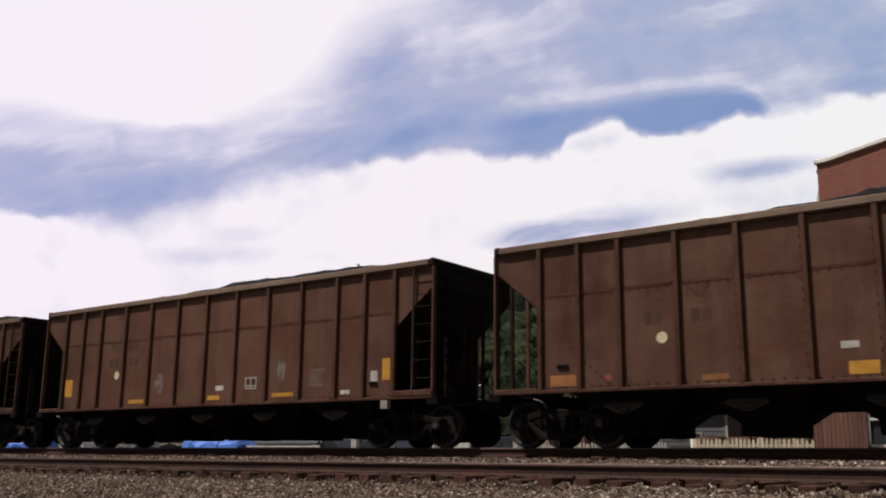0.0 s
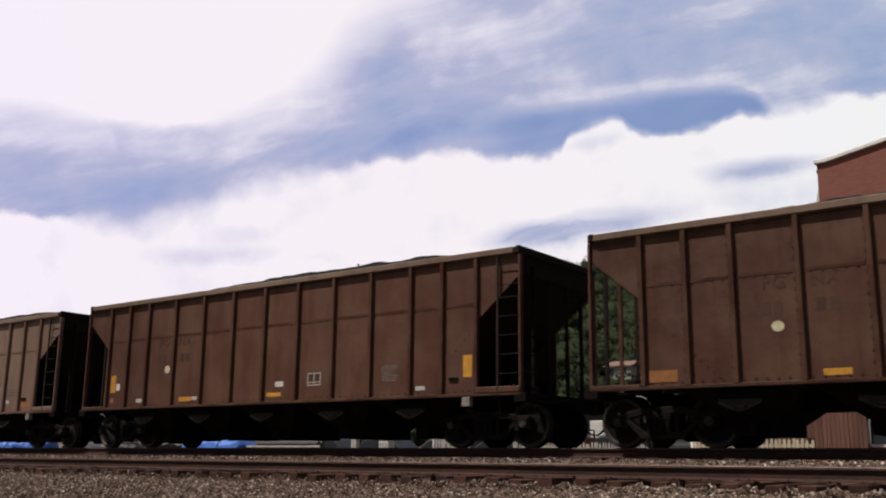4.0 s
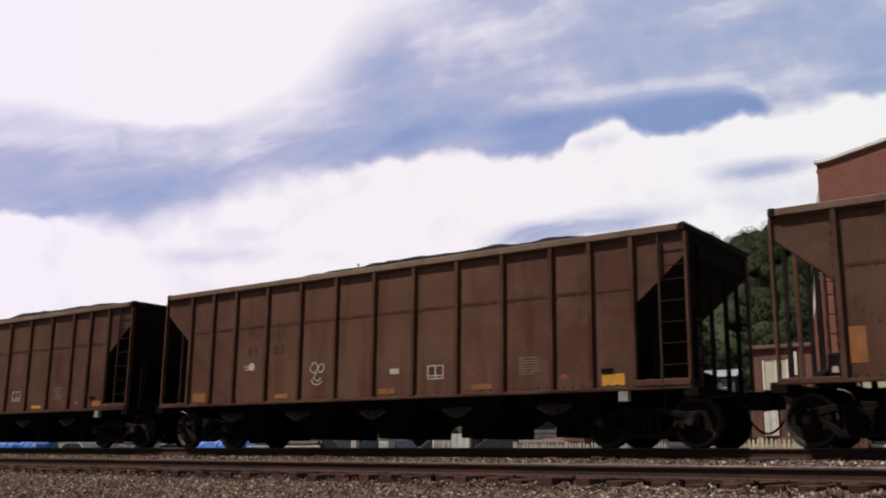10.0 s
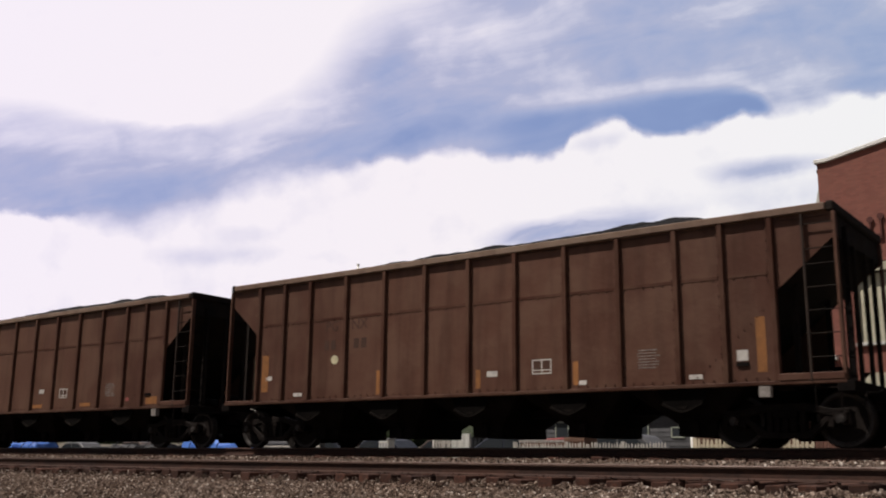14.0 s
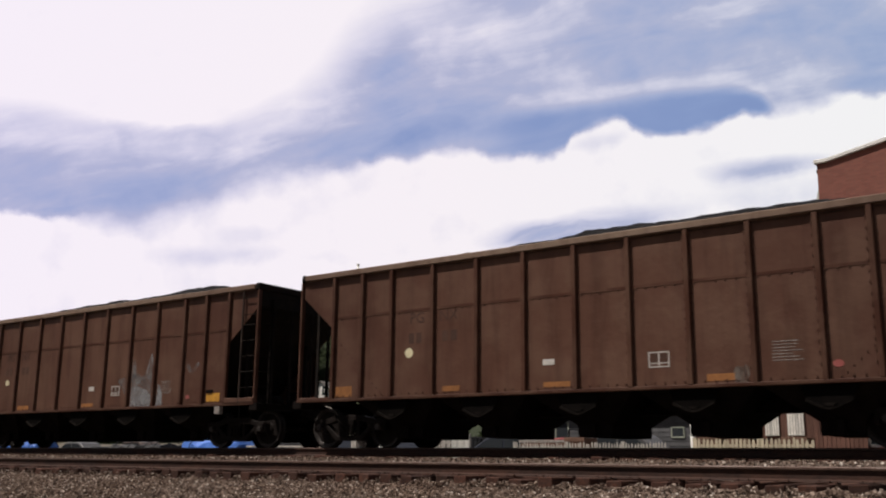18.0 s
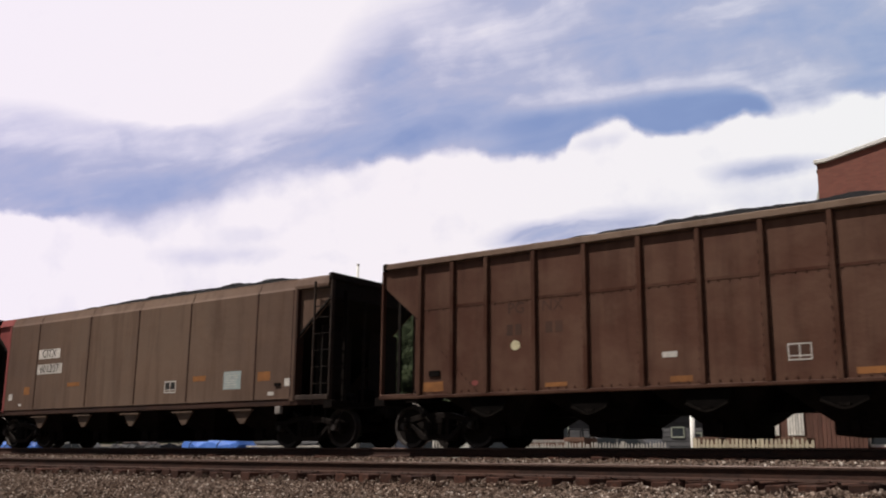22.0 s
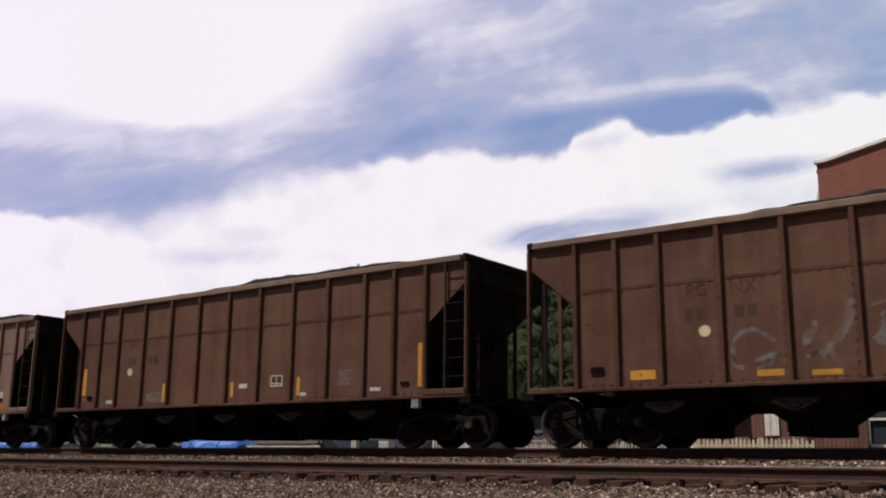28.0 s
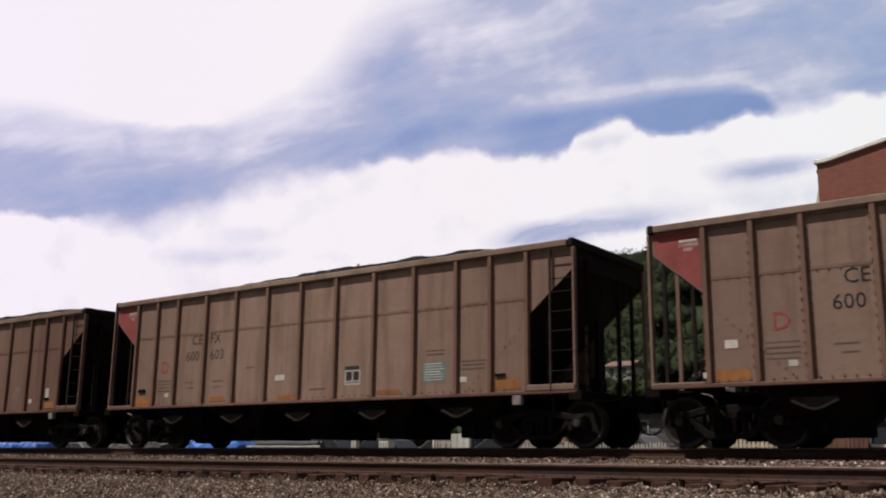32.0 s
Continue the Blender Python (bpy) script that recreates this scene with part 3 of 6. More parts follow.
def scattered_stones(name, count, x0, x1, y0, y1, size, label, seed, heap=0.0, lift=0.0):
    """Loose ballast stones, each a rough lump of twenty faces, lying on the ground's slope."""
    rng = np.random.default_rng(seed)
    ico = bmesh.new()
    bmesh.ops.create_icosphere(ico, subdivisions=1, radius=1.0)
    base = np.array([q.co for q in ico.verts])
    tri = np.array([[q.index for q in f.verts] for f in ico.faces])
    ico.free()
    n = len(base)
    x, y = rng.uniform(x0, x1, count), rng.uniform(y0, y1, count)
    z = np.interp(y, [a for a, _ in PROFILE], [b for _, b in PROFILE])
    z = z + heap * rng.uniform(0, 1, count) ** 2 * np.clip(-np.cos(x * 2 * np.pi / 0.5035) * 1.2 + 0.25 * np.sin(x * 1.27), 0, 1)
    z = z + rng.uniform(0, lift, count)
    s = size * rng.uniform(0.55, 1.25, count)
    shape = base[None] * rng.uniform(0.55, 1.3, (count, n, 1)) * rng.uniform(0.42, 1.35, (count, 1, 3))
    q = rng.normal(size=(count, 4))
    q /= np.linalg.norm(q, axis=1)[:, None]
    w, i, j, k = q.T
    R = np.stack([1 - 2 * (j * j + k * k), 2 * (i * j - k * w), 2 * (i * k + j * w), 2 * (i * j + k * w), 1 - 2 * (i * i + k * k), 2 * (j * k - i * w),
                  2 * (i * k - j * w), 2 * (j * k + i * w), 1 - 2 * (i * i + j * j)], -1).reshape(-1, 3, 3)
    v = np.einsum("nab,nvb->nva", R, shape) * s[:, None, None] + np.stack([x, y, z + s * 0.30], -1)[:, None]
    f = (tri[None] + (np.arange(count) * n)[:, None, None]).reshape(-1, 3)
    return tagged(new(name, big_mesh(name, v.reshape(-1, 3), f, STONE)), label, "gravel", kind="stuff")


scattered_stones("ballast_stones", 30000, -25.5, -2.0, 11.0, 12.05, 0.0235, "grey-brown crushed ballast stones on the track shoulder", 3)
scattered_stones("ballast_stones", 19000, -32.0, -2.5, 14.45, 16.6, 0.027, "grey-brown crushed ballast stones between two tracks", 4)
scattered_stones("ballast_stones", 9000, -25.5, -2.0, 11.76, 12.15, 0.021, "grey-brown ballast stones heaped between the tie ends", 8, 0.10)
scattered_stones("ballast_stones", 8000, -9.5, -1.5, 11.82, 12.0, 0.021, "grey-brown ballast stones banked over the tie ends", 9, 0.05, 0.05)
scattered_stones("ballast_stones", 7000, -27.0, -9.0, 10.2, 11.0, 0.032, "grey-brown crushed stones on the lower track shoulder", 7)
scattered_stones("ballast_stones", 5000, -25.5, -2.0, 12.05, 14.45, 0.034, "dusty crushed ballast stones between wooden ties", 5)

# ---- tracks ----


def rail_outline(y, z):
    """Section of a flat-bottomed rail, head at z."""
    half = [(0.0, 0.0), (0.030, -0.001), (0.037, -0.012), (0.037, -0.036), (0.012, -0.048), (0.009, -0.10), (0.012, -0.150), (0.070, -0.170), (0.076, -0.186)]
    return [(y + a, z + b) for a, b in half] + [(y - a, z + b) for a, b in half[:0:-1]]


def railway(y, z, label, seed):
    rng = random.Random(seed)
    track = thing("railroad_track", (0, y, z), label, "track", "railway tracks", "structure")
    for side in (-1, 1):
        g = Geo().prism(rail_outline(side * 0.755, 0.0), -330, 300, "x")
        me = g.mesh("rail", RAIL)
        me.materials.append(RAILHEAD)
        for poly in me.polygons:
            if poly.center.z > -0.037:
                poly.material_index = 1
        part("rail", me, RAIL, track, "rusty steel rail with a worn head")
    tie = Geo().box(-0.115, 0.115, -1.33, 1.30, -0.375, -0.190).mesh("tie", TIE, 0.012)
    plate = Geo().box(-0.09, 0.09, -0.17, 0.17, -0.190, -0.178).box(-0.075, -0.05, -0.10, -0.075, -0.178, -0.160).box(0.05, 0.075, 0.075, 0.10, -0.178, -0.160)
    plate.box(-0.075, -0.05, 0.078, 0.10, -0.178, -0.158).box(0.05, 0.075, -0.10, -0.078, -0.178, -0.160)
    plate = plate.mesh("tie_plate", RAIL, 0.003)
    clip = Geo().box(-0.012, 0.012, -0.09, 0.09, -0.215, -0.165).mesh("rail_anchor", RAIL, 0.004)
    rest = Geo()
    for k in range(-655, 600):
        x = 0.5035 * k
        if -31 < x < 4:
            ob = part("tie", tie, TIE, track, "", (x + rng.uniform(-0.05, 0.05), rng.uniform(-0.20, 0.10), rng.uniform(-0.030, 0.006)))
            ob.rotation_euler = (rng.uniform(-0.012, 0.012), rng.uniform(-0.05, 0.05), rng.uniform(-0.06, 0.06))
            for side in (-1, 1):
                part("tie_plate", plate, RAIL, track, "", (x, side * 0.755, 0))
            if k % 2:
                part("rail_anchor", clip, RAIL, track, "", (x + 0.14, -0.755, 0))
        else:
            rest.box(x - 0.115, x + 0.115, -1.3, 1.3, -0.375, -0.195)
    far = big_mesh("far_ties", np.array(rest.v), np.array(rest.f), TIE)
    tagged(part("far_ties", far, TIE, track), kind="stuff")
    return track


railway(NEAR_Y, NEAR_Z, "empty track with rusty rails on weathered wooden ties", 5)
railway(TRACK_Y, 0.0, "track with rusty rails carrying the coal train", 6)

# ---- hopper cars ----
HALF_L, HALF_W, TOP, SILL = 7.315, 1.615, 3.955, 1.04
POSTS = [1.07, 1.92, 2.77, 3.90, 5.03, 6.16, 7.30, 8.43, 9.57, 10.70, 11.83, 12.68, 13.55]
SKIN = 0.085              # how far the side sheets lie behind the rim's face
AXLES, TRUCK_X, WHEEL_R, TRUCK_Z = 0.885, 6.15, 0.457, 0.457
BROWN, RIM_DUST = (0.0825, 0.0380, 0.0268), (0.225, 0.166, 0.130)


def wheel_mesh():
    g = Geo()
    for s in (-1, 1):
        prof = [(0.0, 0.09), (0.0, 0.13), (0.05, 0.16), (0.05, 0.36), (0.0, 0.39), (-0.03, 0.482), (0.005, 0.482), (0.02, 0.457), (0.115, 0.450), (0.115, 0.40), (0.075, 0.37), (0.075, 0.16), (0.115, 0.13), (0.115, 0.09)]
        g.lathe([(s * (0.70 + a), r) for a, r in prof], (0, 0, 0), 28)
        g.rod((0, s * 0.80, 0), (0, s * 1.10, 0), 0.085, 12)
        g.rod((0, s * 1.10, 0), (0, s * 1.125, 0), 0.06, 8)
    g.rod((0, -0.8, 0), (0, 0.8, 0), 0.08, 10)
    me = g.mesh("wheelset", TREAD)
    me.materials.append(POLISHED)
    me.materials.append(RIM_FACE)
    for poly in me.polygons:
        y, r = abs(poly.center.y), math.hypot(poly.center.x, poly.center.z)
        if r > 0.44 and 0.71 < y < 0.82:
            poly.material_index = 1
        # rim faces and axle ends get the painted-in lit tone
        elif r > 0.38 and y > 0.79 or 0.88 < y < 1.13:
            poly.material_index = 2
    return me


def side_frame_mesh(y):
    """A cast three-piece truck side frame: arched top, sagging bottom, columns, jaws."""
    g = Geo()
    w = 0.09
    top = [(-1.10, 0.10), (-1.02, 0.17), (-0.75, 0.17), (-0.34, 0.27), (0.34, 0.27), (0.75, 0.17), (1.02, 0.17), (1.10, 0.10), (0.72, 0.05), (0.32, 0.14), (-0.32, 0.14), (-0.72, 0.05)]
    low = [(-0.78, 0.06), (-0.66, 0.06), (-0.32, -0.20), (0.32, -0.20), (0.66, 0.06), (0.78, 0.06), (0.40, -0.31), (-0.40, -0.31)]
    g.prism(top, y - w, y + w)
    g.prism(low, y - w * 0.9, y + w * 0.9)
    for s in (-1, 1):
        g.box(s * 0.27 - 0.045, s * 0.27 + 0.045, y - w * 0.8, y + w * 0.8, -0.22, 0.16)
        g.box(s * 0.73 - 0.05, s * 0.73 + 0.05, y - w * 0.9, y + w * 0.9, -0.14, 0.08)
        g.box(s * 1.04 - 0.035, s * 1.04 + 0.035, y - w * 0.9, y + w * 0.9, -0.10, 0.12)
        g.box(s * AXLES - 0.11, s * AXLES + 0.11, y - 0.11, y + 0.11, -0.02, 0.12)
    return g.mesh("side_frame", CAST, 0.014)


def spring_mesh():
    g = Geo()
    for dx in (-0.13, 0.0, 0.13):
        for dy in (-0.09, 0.06):
            for k in range(6):
                z = -0.19 + k * 0.036
                g.rod((dx, dy, z), (dx, dy, z + 0.022), 0.062, 8)
            g.rod((dx, dy, -0.2), (dx, dy, 0.03), 0.04, 8)
    return g.mesh("spring_nest", CAST)


def bolster_mesh():
    g = Geo().box(-0.20, 0.20, -1.12, 1.12, 0.03, 0.16).box(-0.16, 0.16, -0.5, 0.5, 0.1, 0.26)
    for s in (-1, 1):
        g.rod((s * 0.45, -0.75, -0.02), (s * 0.45, 0.75, -0.02), 0.05, 8)
        for q in (-1, 1):
            g.box(s * 0.36 - 0.03, s * 0.36 + 0.03, q * 0.72 - 0.08, q * 0.72 + 0.08, -0.2, 0.16)
    return g.mesh("bolster", UNDER, 0.01)


WHEELSET, BOLSTER, SPRINGS = wheel_mesh(), bolster_mesh(), spring_mesh()
FRAMES = {s: side_frame_mesh(s * 0.99) for s in (-1, 1)}
wheels = []


def add_trucks(car):
    for s in (-1, 1):
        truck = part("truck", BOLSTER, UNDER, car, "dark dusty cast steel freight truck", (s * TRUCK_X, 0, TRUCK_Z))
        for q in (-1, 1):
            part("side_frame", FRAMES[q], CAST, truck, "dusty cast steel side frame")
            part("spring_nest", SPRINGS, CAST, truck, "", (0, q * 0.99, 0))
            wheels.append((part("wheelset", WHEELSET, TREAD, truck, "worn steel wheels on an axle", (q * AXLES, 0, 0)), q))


def add_ends(car, paint):
    """End frames, slope sheets, ladders, couplers and hoses at both ends."""
    X, Y = HALF_L, HALF_W
    for s in (-1, 1):
        def fx(x):
            return s * (X - x)

        def bx(g, x0, x1, y0, y1, z0, z1):
            a, b = sorted((fx(x0), fx(x1)))
            return g.box(a, b, y0, y1, z0, z1)

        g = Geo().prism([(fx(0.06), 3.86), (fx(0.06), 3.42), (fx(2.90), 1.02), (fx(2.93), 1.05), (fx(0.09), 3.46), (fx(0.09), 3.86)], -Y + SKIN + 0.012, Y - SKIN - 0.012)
        part("slope_sheet", g, SOOT_SHADE, car, "sloping end sheet, dark with coal soot and painted shade")
        for y in (-Y + 0.03, Y - 0.14):
            paint(part("corner_post", bx(Geo(), 0.0, 0.055, y, y + 0.11, SILL, 3.80), PAINT, car, bevel=0.008))
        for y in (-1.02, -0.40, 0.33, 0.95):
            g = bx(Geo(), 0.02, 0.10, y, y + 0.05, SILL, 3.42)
            # lit post keeps car paint; the rest take the shade-dark copy
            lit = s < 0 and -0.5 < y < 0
            post = part("end_post", g, PAINT if lit else SOOT_SHADE, car, bevel=0.006)
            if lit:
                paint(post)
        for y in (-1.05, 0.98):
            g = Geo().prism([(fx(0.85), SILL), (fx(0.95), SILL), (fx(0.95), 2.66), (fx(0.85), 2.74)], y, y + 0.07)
            part("end_brace", g, SOOT_SHADE, car)
        foot = bx(Geo(), 0.02, 1.06, -Y + 0.005, -Y + 0.09, SILL + 0.02, SILL + 0.135) if s > 0 else bx(Geo(), 0.02, 1.0, -Y + 0.02, -Y + 0.09, SILL + 0.02, SILL + 0.06)
        paint(part("foot_sill", foot, PAINT, car, bevel=0.01))
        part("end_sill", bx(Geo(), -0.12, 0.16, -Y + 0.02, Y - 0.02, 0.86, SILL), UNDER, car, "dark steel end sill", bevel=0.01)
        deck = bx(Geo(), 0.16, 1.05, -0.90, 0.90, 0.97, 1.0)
        # added deck strip, placed to keep sun off the inner truck frame
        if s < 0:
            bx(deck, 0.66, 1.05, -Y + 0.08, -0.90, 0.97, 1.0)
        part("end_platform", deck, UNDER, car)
        # ladder on one corner, on the side and on the end
        yy = -Y + 0.0 if s > 0 else Y - 0.05
        stile = bx(Geo(), 0.515, 0.555, yy, yy + 0.05, SILL, 3.80)
        part("ladder_stile", stile, DUSTY, car, bevel=0.006)
        for z in (1.42, 1.80, 2.18, 2.56, 2.94, 3.20, 3.62):
            r = Geo().rod((fx(0.53), yy + 0.02, z), (fx(0.05), yy + 0.02, z), 0.011, 6)
            part("rung", r, SOOT_SHADE, car)
        yb = -Y + 0.45 if s > 0 else Y - 0.52
        for z in (1.42, 1.80, 2.18, 2.56, 2.94, 3.32):
            a, b = sorted((yb, -Y + 0.08 if s > 0 else Y - 0.08))
            part("end_rung", Geo().rod((fx(-0.04), a, z), (fx(-0.04), b, z), 0.013, 6), UNDER, car)
        part("end_stile", bx(Geo(), -0.05, 0.02, yb, yb + 0.05, SILL, 3.6), UNDER, car)
        # brake gear on the platform at the ladder end
        if s > 0:
            part("brake_valve", bx(Geo(), 0.45, 0.75, 0.2, 0.55, 1.0, 1.42), UNDER, car, "dark brake valve on the end platform", bevel=0.03)
            part("air_tank", Geo().rod((fx(0.55), -0.88, 1.15), (fx(0.55), -0.18, 1.15), 0.15, 14), UNDER, car, "dark air tank", smooth=True)
        else:
            # pale bar that draws the bright streak of a sun glint
            part("brake_pipe", Geo().path([(fx(0.93), -Y + 0.03, 0.895), (fx(1.06), -Y + 0.02, 0.87), (fx(1.14), -Y + 0.03, 0.815)], 0.011), SMEAR, car, "pale bar painted for a bright glint", smooth=True)
            part("brake_lever", Geo().path([(fx(1.14), -Y + 0.08, 0.80), (fx(1.20), -Y + 0.12, 0.62), (fx(1.36), -Y + 0.25, 0.36)], 0.022), GUSSET_EDGE, car, "worn steel brake lever", smooth=True)
            valve = part("brake_valve", bx(Geo(), 0.62, 0.95, -0.90, -0.62, 1.0, 1.55), UNDER, car, "dark brake valve on the end platform", bevel=0.04)
            # small pale tag set where the valve glints
            part("valve_tag", bx(Geo(), 0.70, 0.80, -0.912, -0.902, 1.22, 1.32), CHALK, valve)
            part("brake_cylinder", Geo().rod((fx(0.4), -0.72, 1.14), (fx(1.0), -0.72, 1.14), 0.14, 12), UNDER, car, smooth=True)
        # coupler: shank, head and knuckle; uncoupling bar; hose
        g = bx(Geo(), -0.52, 0.10, -0.075, 0.075, 0.77, 0.93)
        g.prism([(fx(-0.42), -0.16), (fx(-0.60), -0.22 * s), (fx(-0.735), -0.12), (fx(-0.735), 0.12), (fx(-0.60), 0.2), (fx(-0.42), 0.14)], 0.68, 1.0, "z")
        g.rod((fx(-0.66), 0.10 * s, 0.66), (fx(-0.66), 0.10 * s, 1.02), 0.06, 8)
        part("coupler", g, CAST, car, "dusty cast steel coupler", bevel=0.015)
        part("uncoupling_lever", Geo().path([(fx(-0.16), s * 0.1 - 0.1, 0.98), (fx(-0.2), -s * 0.5, 0.9), (fx(-0.2), -s * 1.3, 0.86), (fx(-0.2), -s * 1.45, 0.62)], 0.016), CAST, car)
        hose = [(fx(-0.15), 0.34 * s, 0.82)]
        for k in range(1, 9):
            a = k / 8
            hose.append((fx(-0.15 - 0.58 * a), 0.34 * s * (1 - a), 0.82 - 0.56 * math.sin(a * math.pi * 0.5) ** 0.8))
        part("air_hose", Geo().path(hose, 0.022), UNDER, car, "hanging black rubber air hose", smooth=True)
        part("sill_step", Geo().path([(fx(0.1), -s * (Y - 0.04), 1.0), (fx(0.1), -s * (Y - 0.04), 0.55), (fx(0.5), -s * (Y - 0.04), 0.55), (fx(0.5), -s * (Y - 0.04), 1.0)], 0.011), UNDER, car)


def coal_mesh(seed, peaks):
    """A heaped load: a rough ridge of coal over the rim."""
    nx, ny = 118, 30
    xs, ys = np.linspace(-HALF_L + 0.12, HALF_L - 0.12, nx), np.linspace(-HALF_W + 0.06, HALF_W - 0.06, ny)
    v = np.empty((ny, nx, 3))
    for j, y in enumerate(ys):
        for i, x in enumerate(xs):
            along = np.interp((x + HALF_L) / (2 * HALF_L), [a for a, _ in peaks], [b for _, b in peaks])
            across = max(0.0, 1 - (abs(y) / HALF_W) ** 1.6)
            z = 3.74 + along * across
            n = noise.fractal(Vector((x * 1.1 + seed * 9, y * 1.1, 0.0)), 0.9, 2.0, 5) * 0.07 + noise.noise(Vector((x * 5, y * 5, seed))) * 0.02
            v[j, i] = (x, y, z + n * min(1, across * 3))
    a = (np.arange(ny - 1)[:, None] * nx + np.arange(nx - 1)[None]).ravel()
    return big_mesh("coal_load", v.reshape(-1, 3), np.stack([a, a + 1, a + nx + 1, a + nx], -1), COAL)


LOADS = [coal_mesh(1, [(0, 0.05), (0.08, 0.40), (0.26, 0.58), (0.45, 0.64), (0.62, 0.67), (0.76, 0.67), (0.83, 0.60), (0.9, 0.3), (1, 0.05)]),
         coal_mesh(2, [(0, 0.05), (0.10, 0.42), (0.22, 0.58), (0.42, 0.63), (0.60, 0.66), (0.79, 0.67), (0.86, 0.48), (1, 0.05)]),
         coal_mesh(3, [(0, 0.05), (0.12, 0.46), (0.26, 0.60), (0.5, 0.65), (0.66, 0.67), (0.74, 0.67), (0.84, 0.52), (1, 0.05)])]


def add_pockets(car, count, x0, x1, lit):
    """Discharge pockets under the side sheets, each with a gate, and the ridge between."""
    step = (x1 - x0) / count
    for k in range(count):
        c = x0 + step * (k + 0.5)
        a, b = step * 0.5, 0.24
        g = Geo()
        y0, y1 = HALF_W - SKIN - 0.03, HALF_W - 0.74
        ring = []
        for z, hx, hy in ((SILL + 0.0, a, y0), (0.42, b + 0.12, y1), (0.24, b + 0.12, y1)):
            ring += [(c - hx, -hy, z), (c + hx, -hy, z), (c + hx, hy, z), (c - hx, hy, z)]
        g.add(ring, [(8, 9, 10, 11)] + [(r * 4 + i, r * 4 + (i + 1) % 4, r * 4 + 4 + (i + 1) % 4, r * 4 + 4 + i) for r in (0, 1) for i in range(4)])
        pocket = part("hopper_pocket", g, UNDER, car, "sooty sloping discharge pocket, shade painted into its colour")
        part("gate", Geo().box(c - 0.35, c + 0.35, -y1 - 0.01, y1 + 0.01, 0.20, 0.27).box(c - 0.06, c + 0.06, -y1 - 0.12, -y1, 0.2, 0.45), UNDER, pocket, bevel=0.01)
    for k in range(count if lit else 0):
        c = x0 + step * (k + 0.5)
        for side in (-1, 1):
            y = side * (HALF_W - 0.10)
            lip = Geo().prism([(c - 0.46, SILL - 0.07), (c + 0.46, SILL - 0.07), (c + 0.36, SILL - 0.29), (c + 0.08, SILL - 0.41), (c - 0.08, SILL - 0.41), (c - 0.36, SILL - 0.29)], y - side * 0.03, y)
            gusset = part("pocket_gusset", lip, GUSSET, car, "dusty steel gusset under the side sill, darkened as shade")
            # flange and nose draw the faint lit V in colour
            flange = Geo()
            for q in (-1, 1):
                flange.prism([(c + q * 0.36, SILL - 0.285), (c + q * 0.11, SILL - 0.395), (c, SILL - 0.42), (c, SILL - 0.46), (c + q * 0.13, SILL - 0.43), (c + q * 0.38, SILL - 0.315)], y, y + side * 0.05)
            part("gusset_flange", flange, GUSSET_EDGE, gusset, "flange edge painted as a faint lit V")
            part("gusset_nose", Geo().prism([(c - 0.10, SILL - 0.345), (c + 0.10, SILL - 0.345), (c + 0.06, SILL - 0.395), (c - 0.06, SILL - 0.395)], y, y + side * 0.02), GUSSET_EDGE, gusset, "gusset nose painted as a faint bright tip")
    part("centre_sill", Geo().box(-HALF_L - 0.1, HALF_L + 0.1, -0.19, 0.19, 0.62, 1.0), UNDER, car)


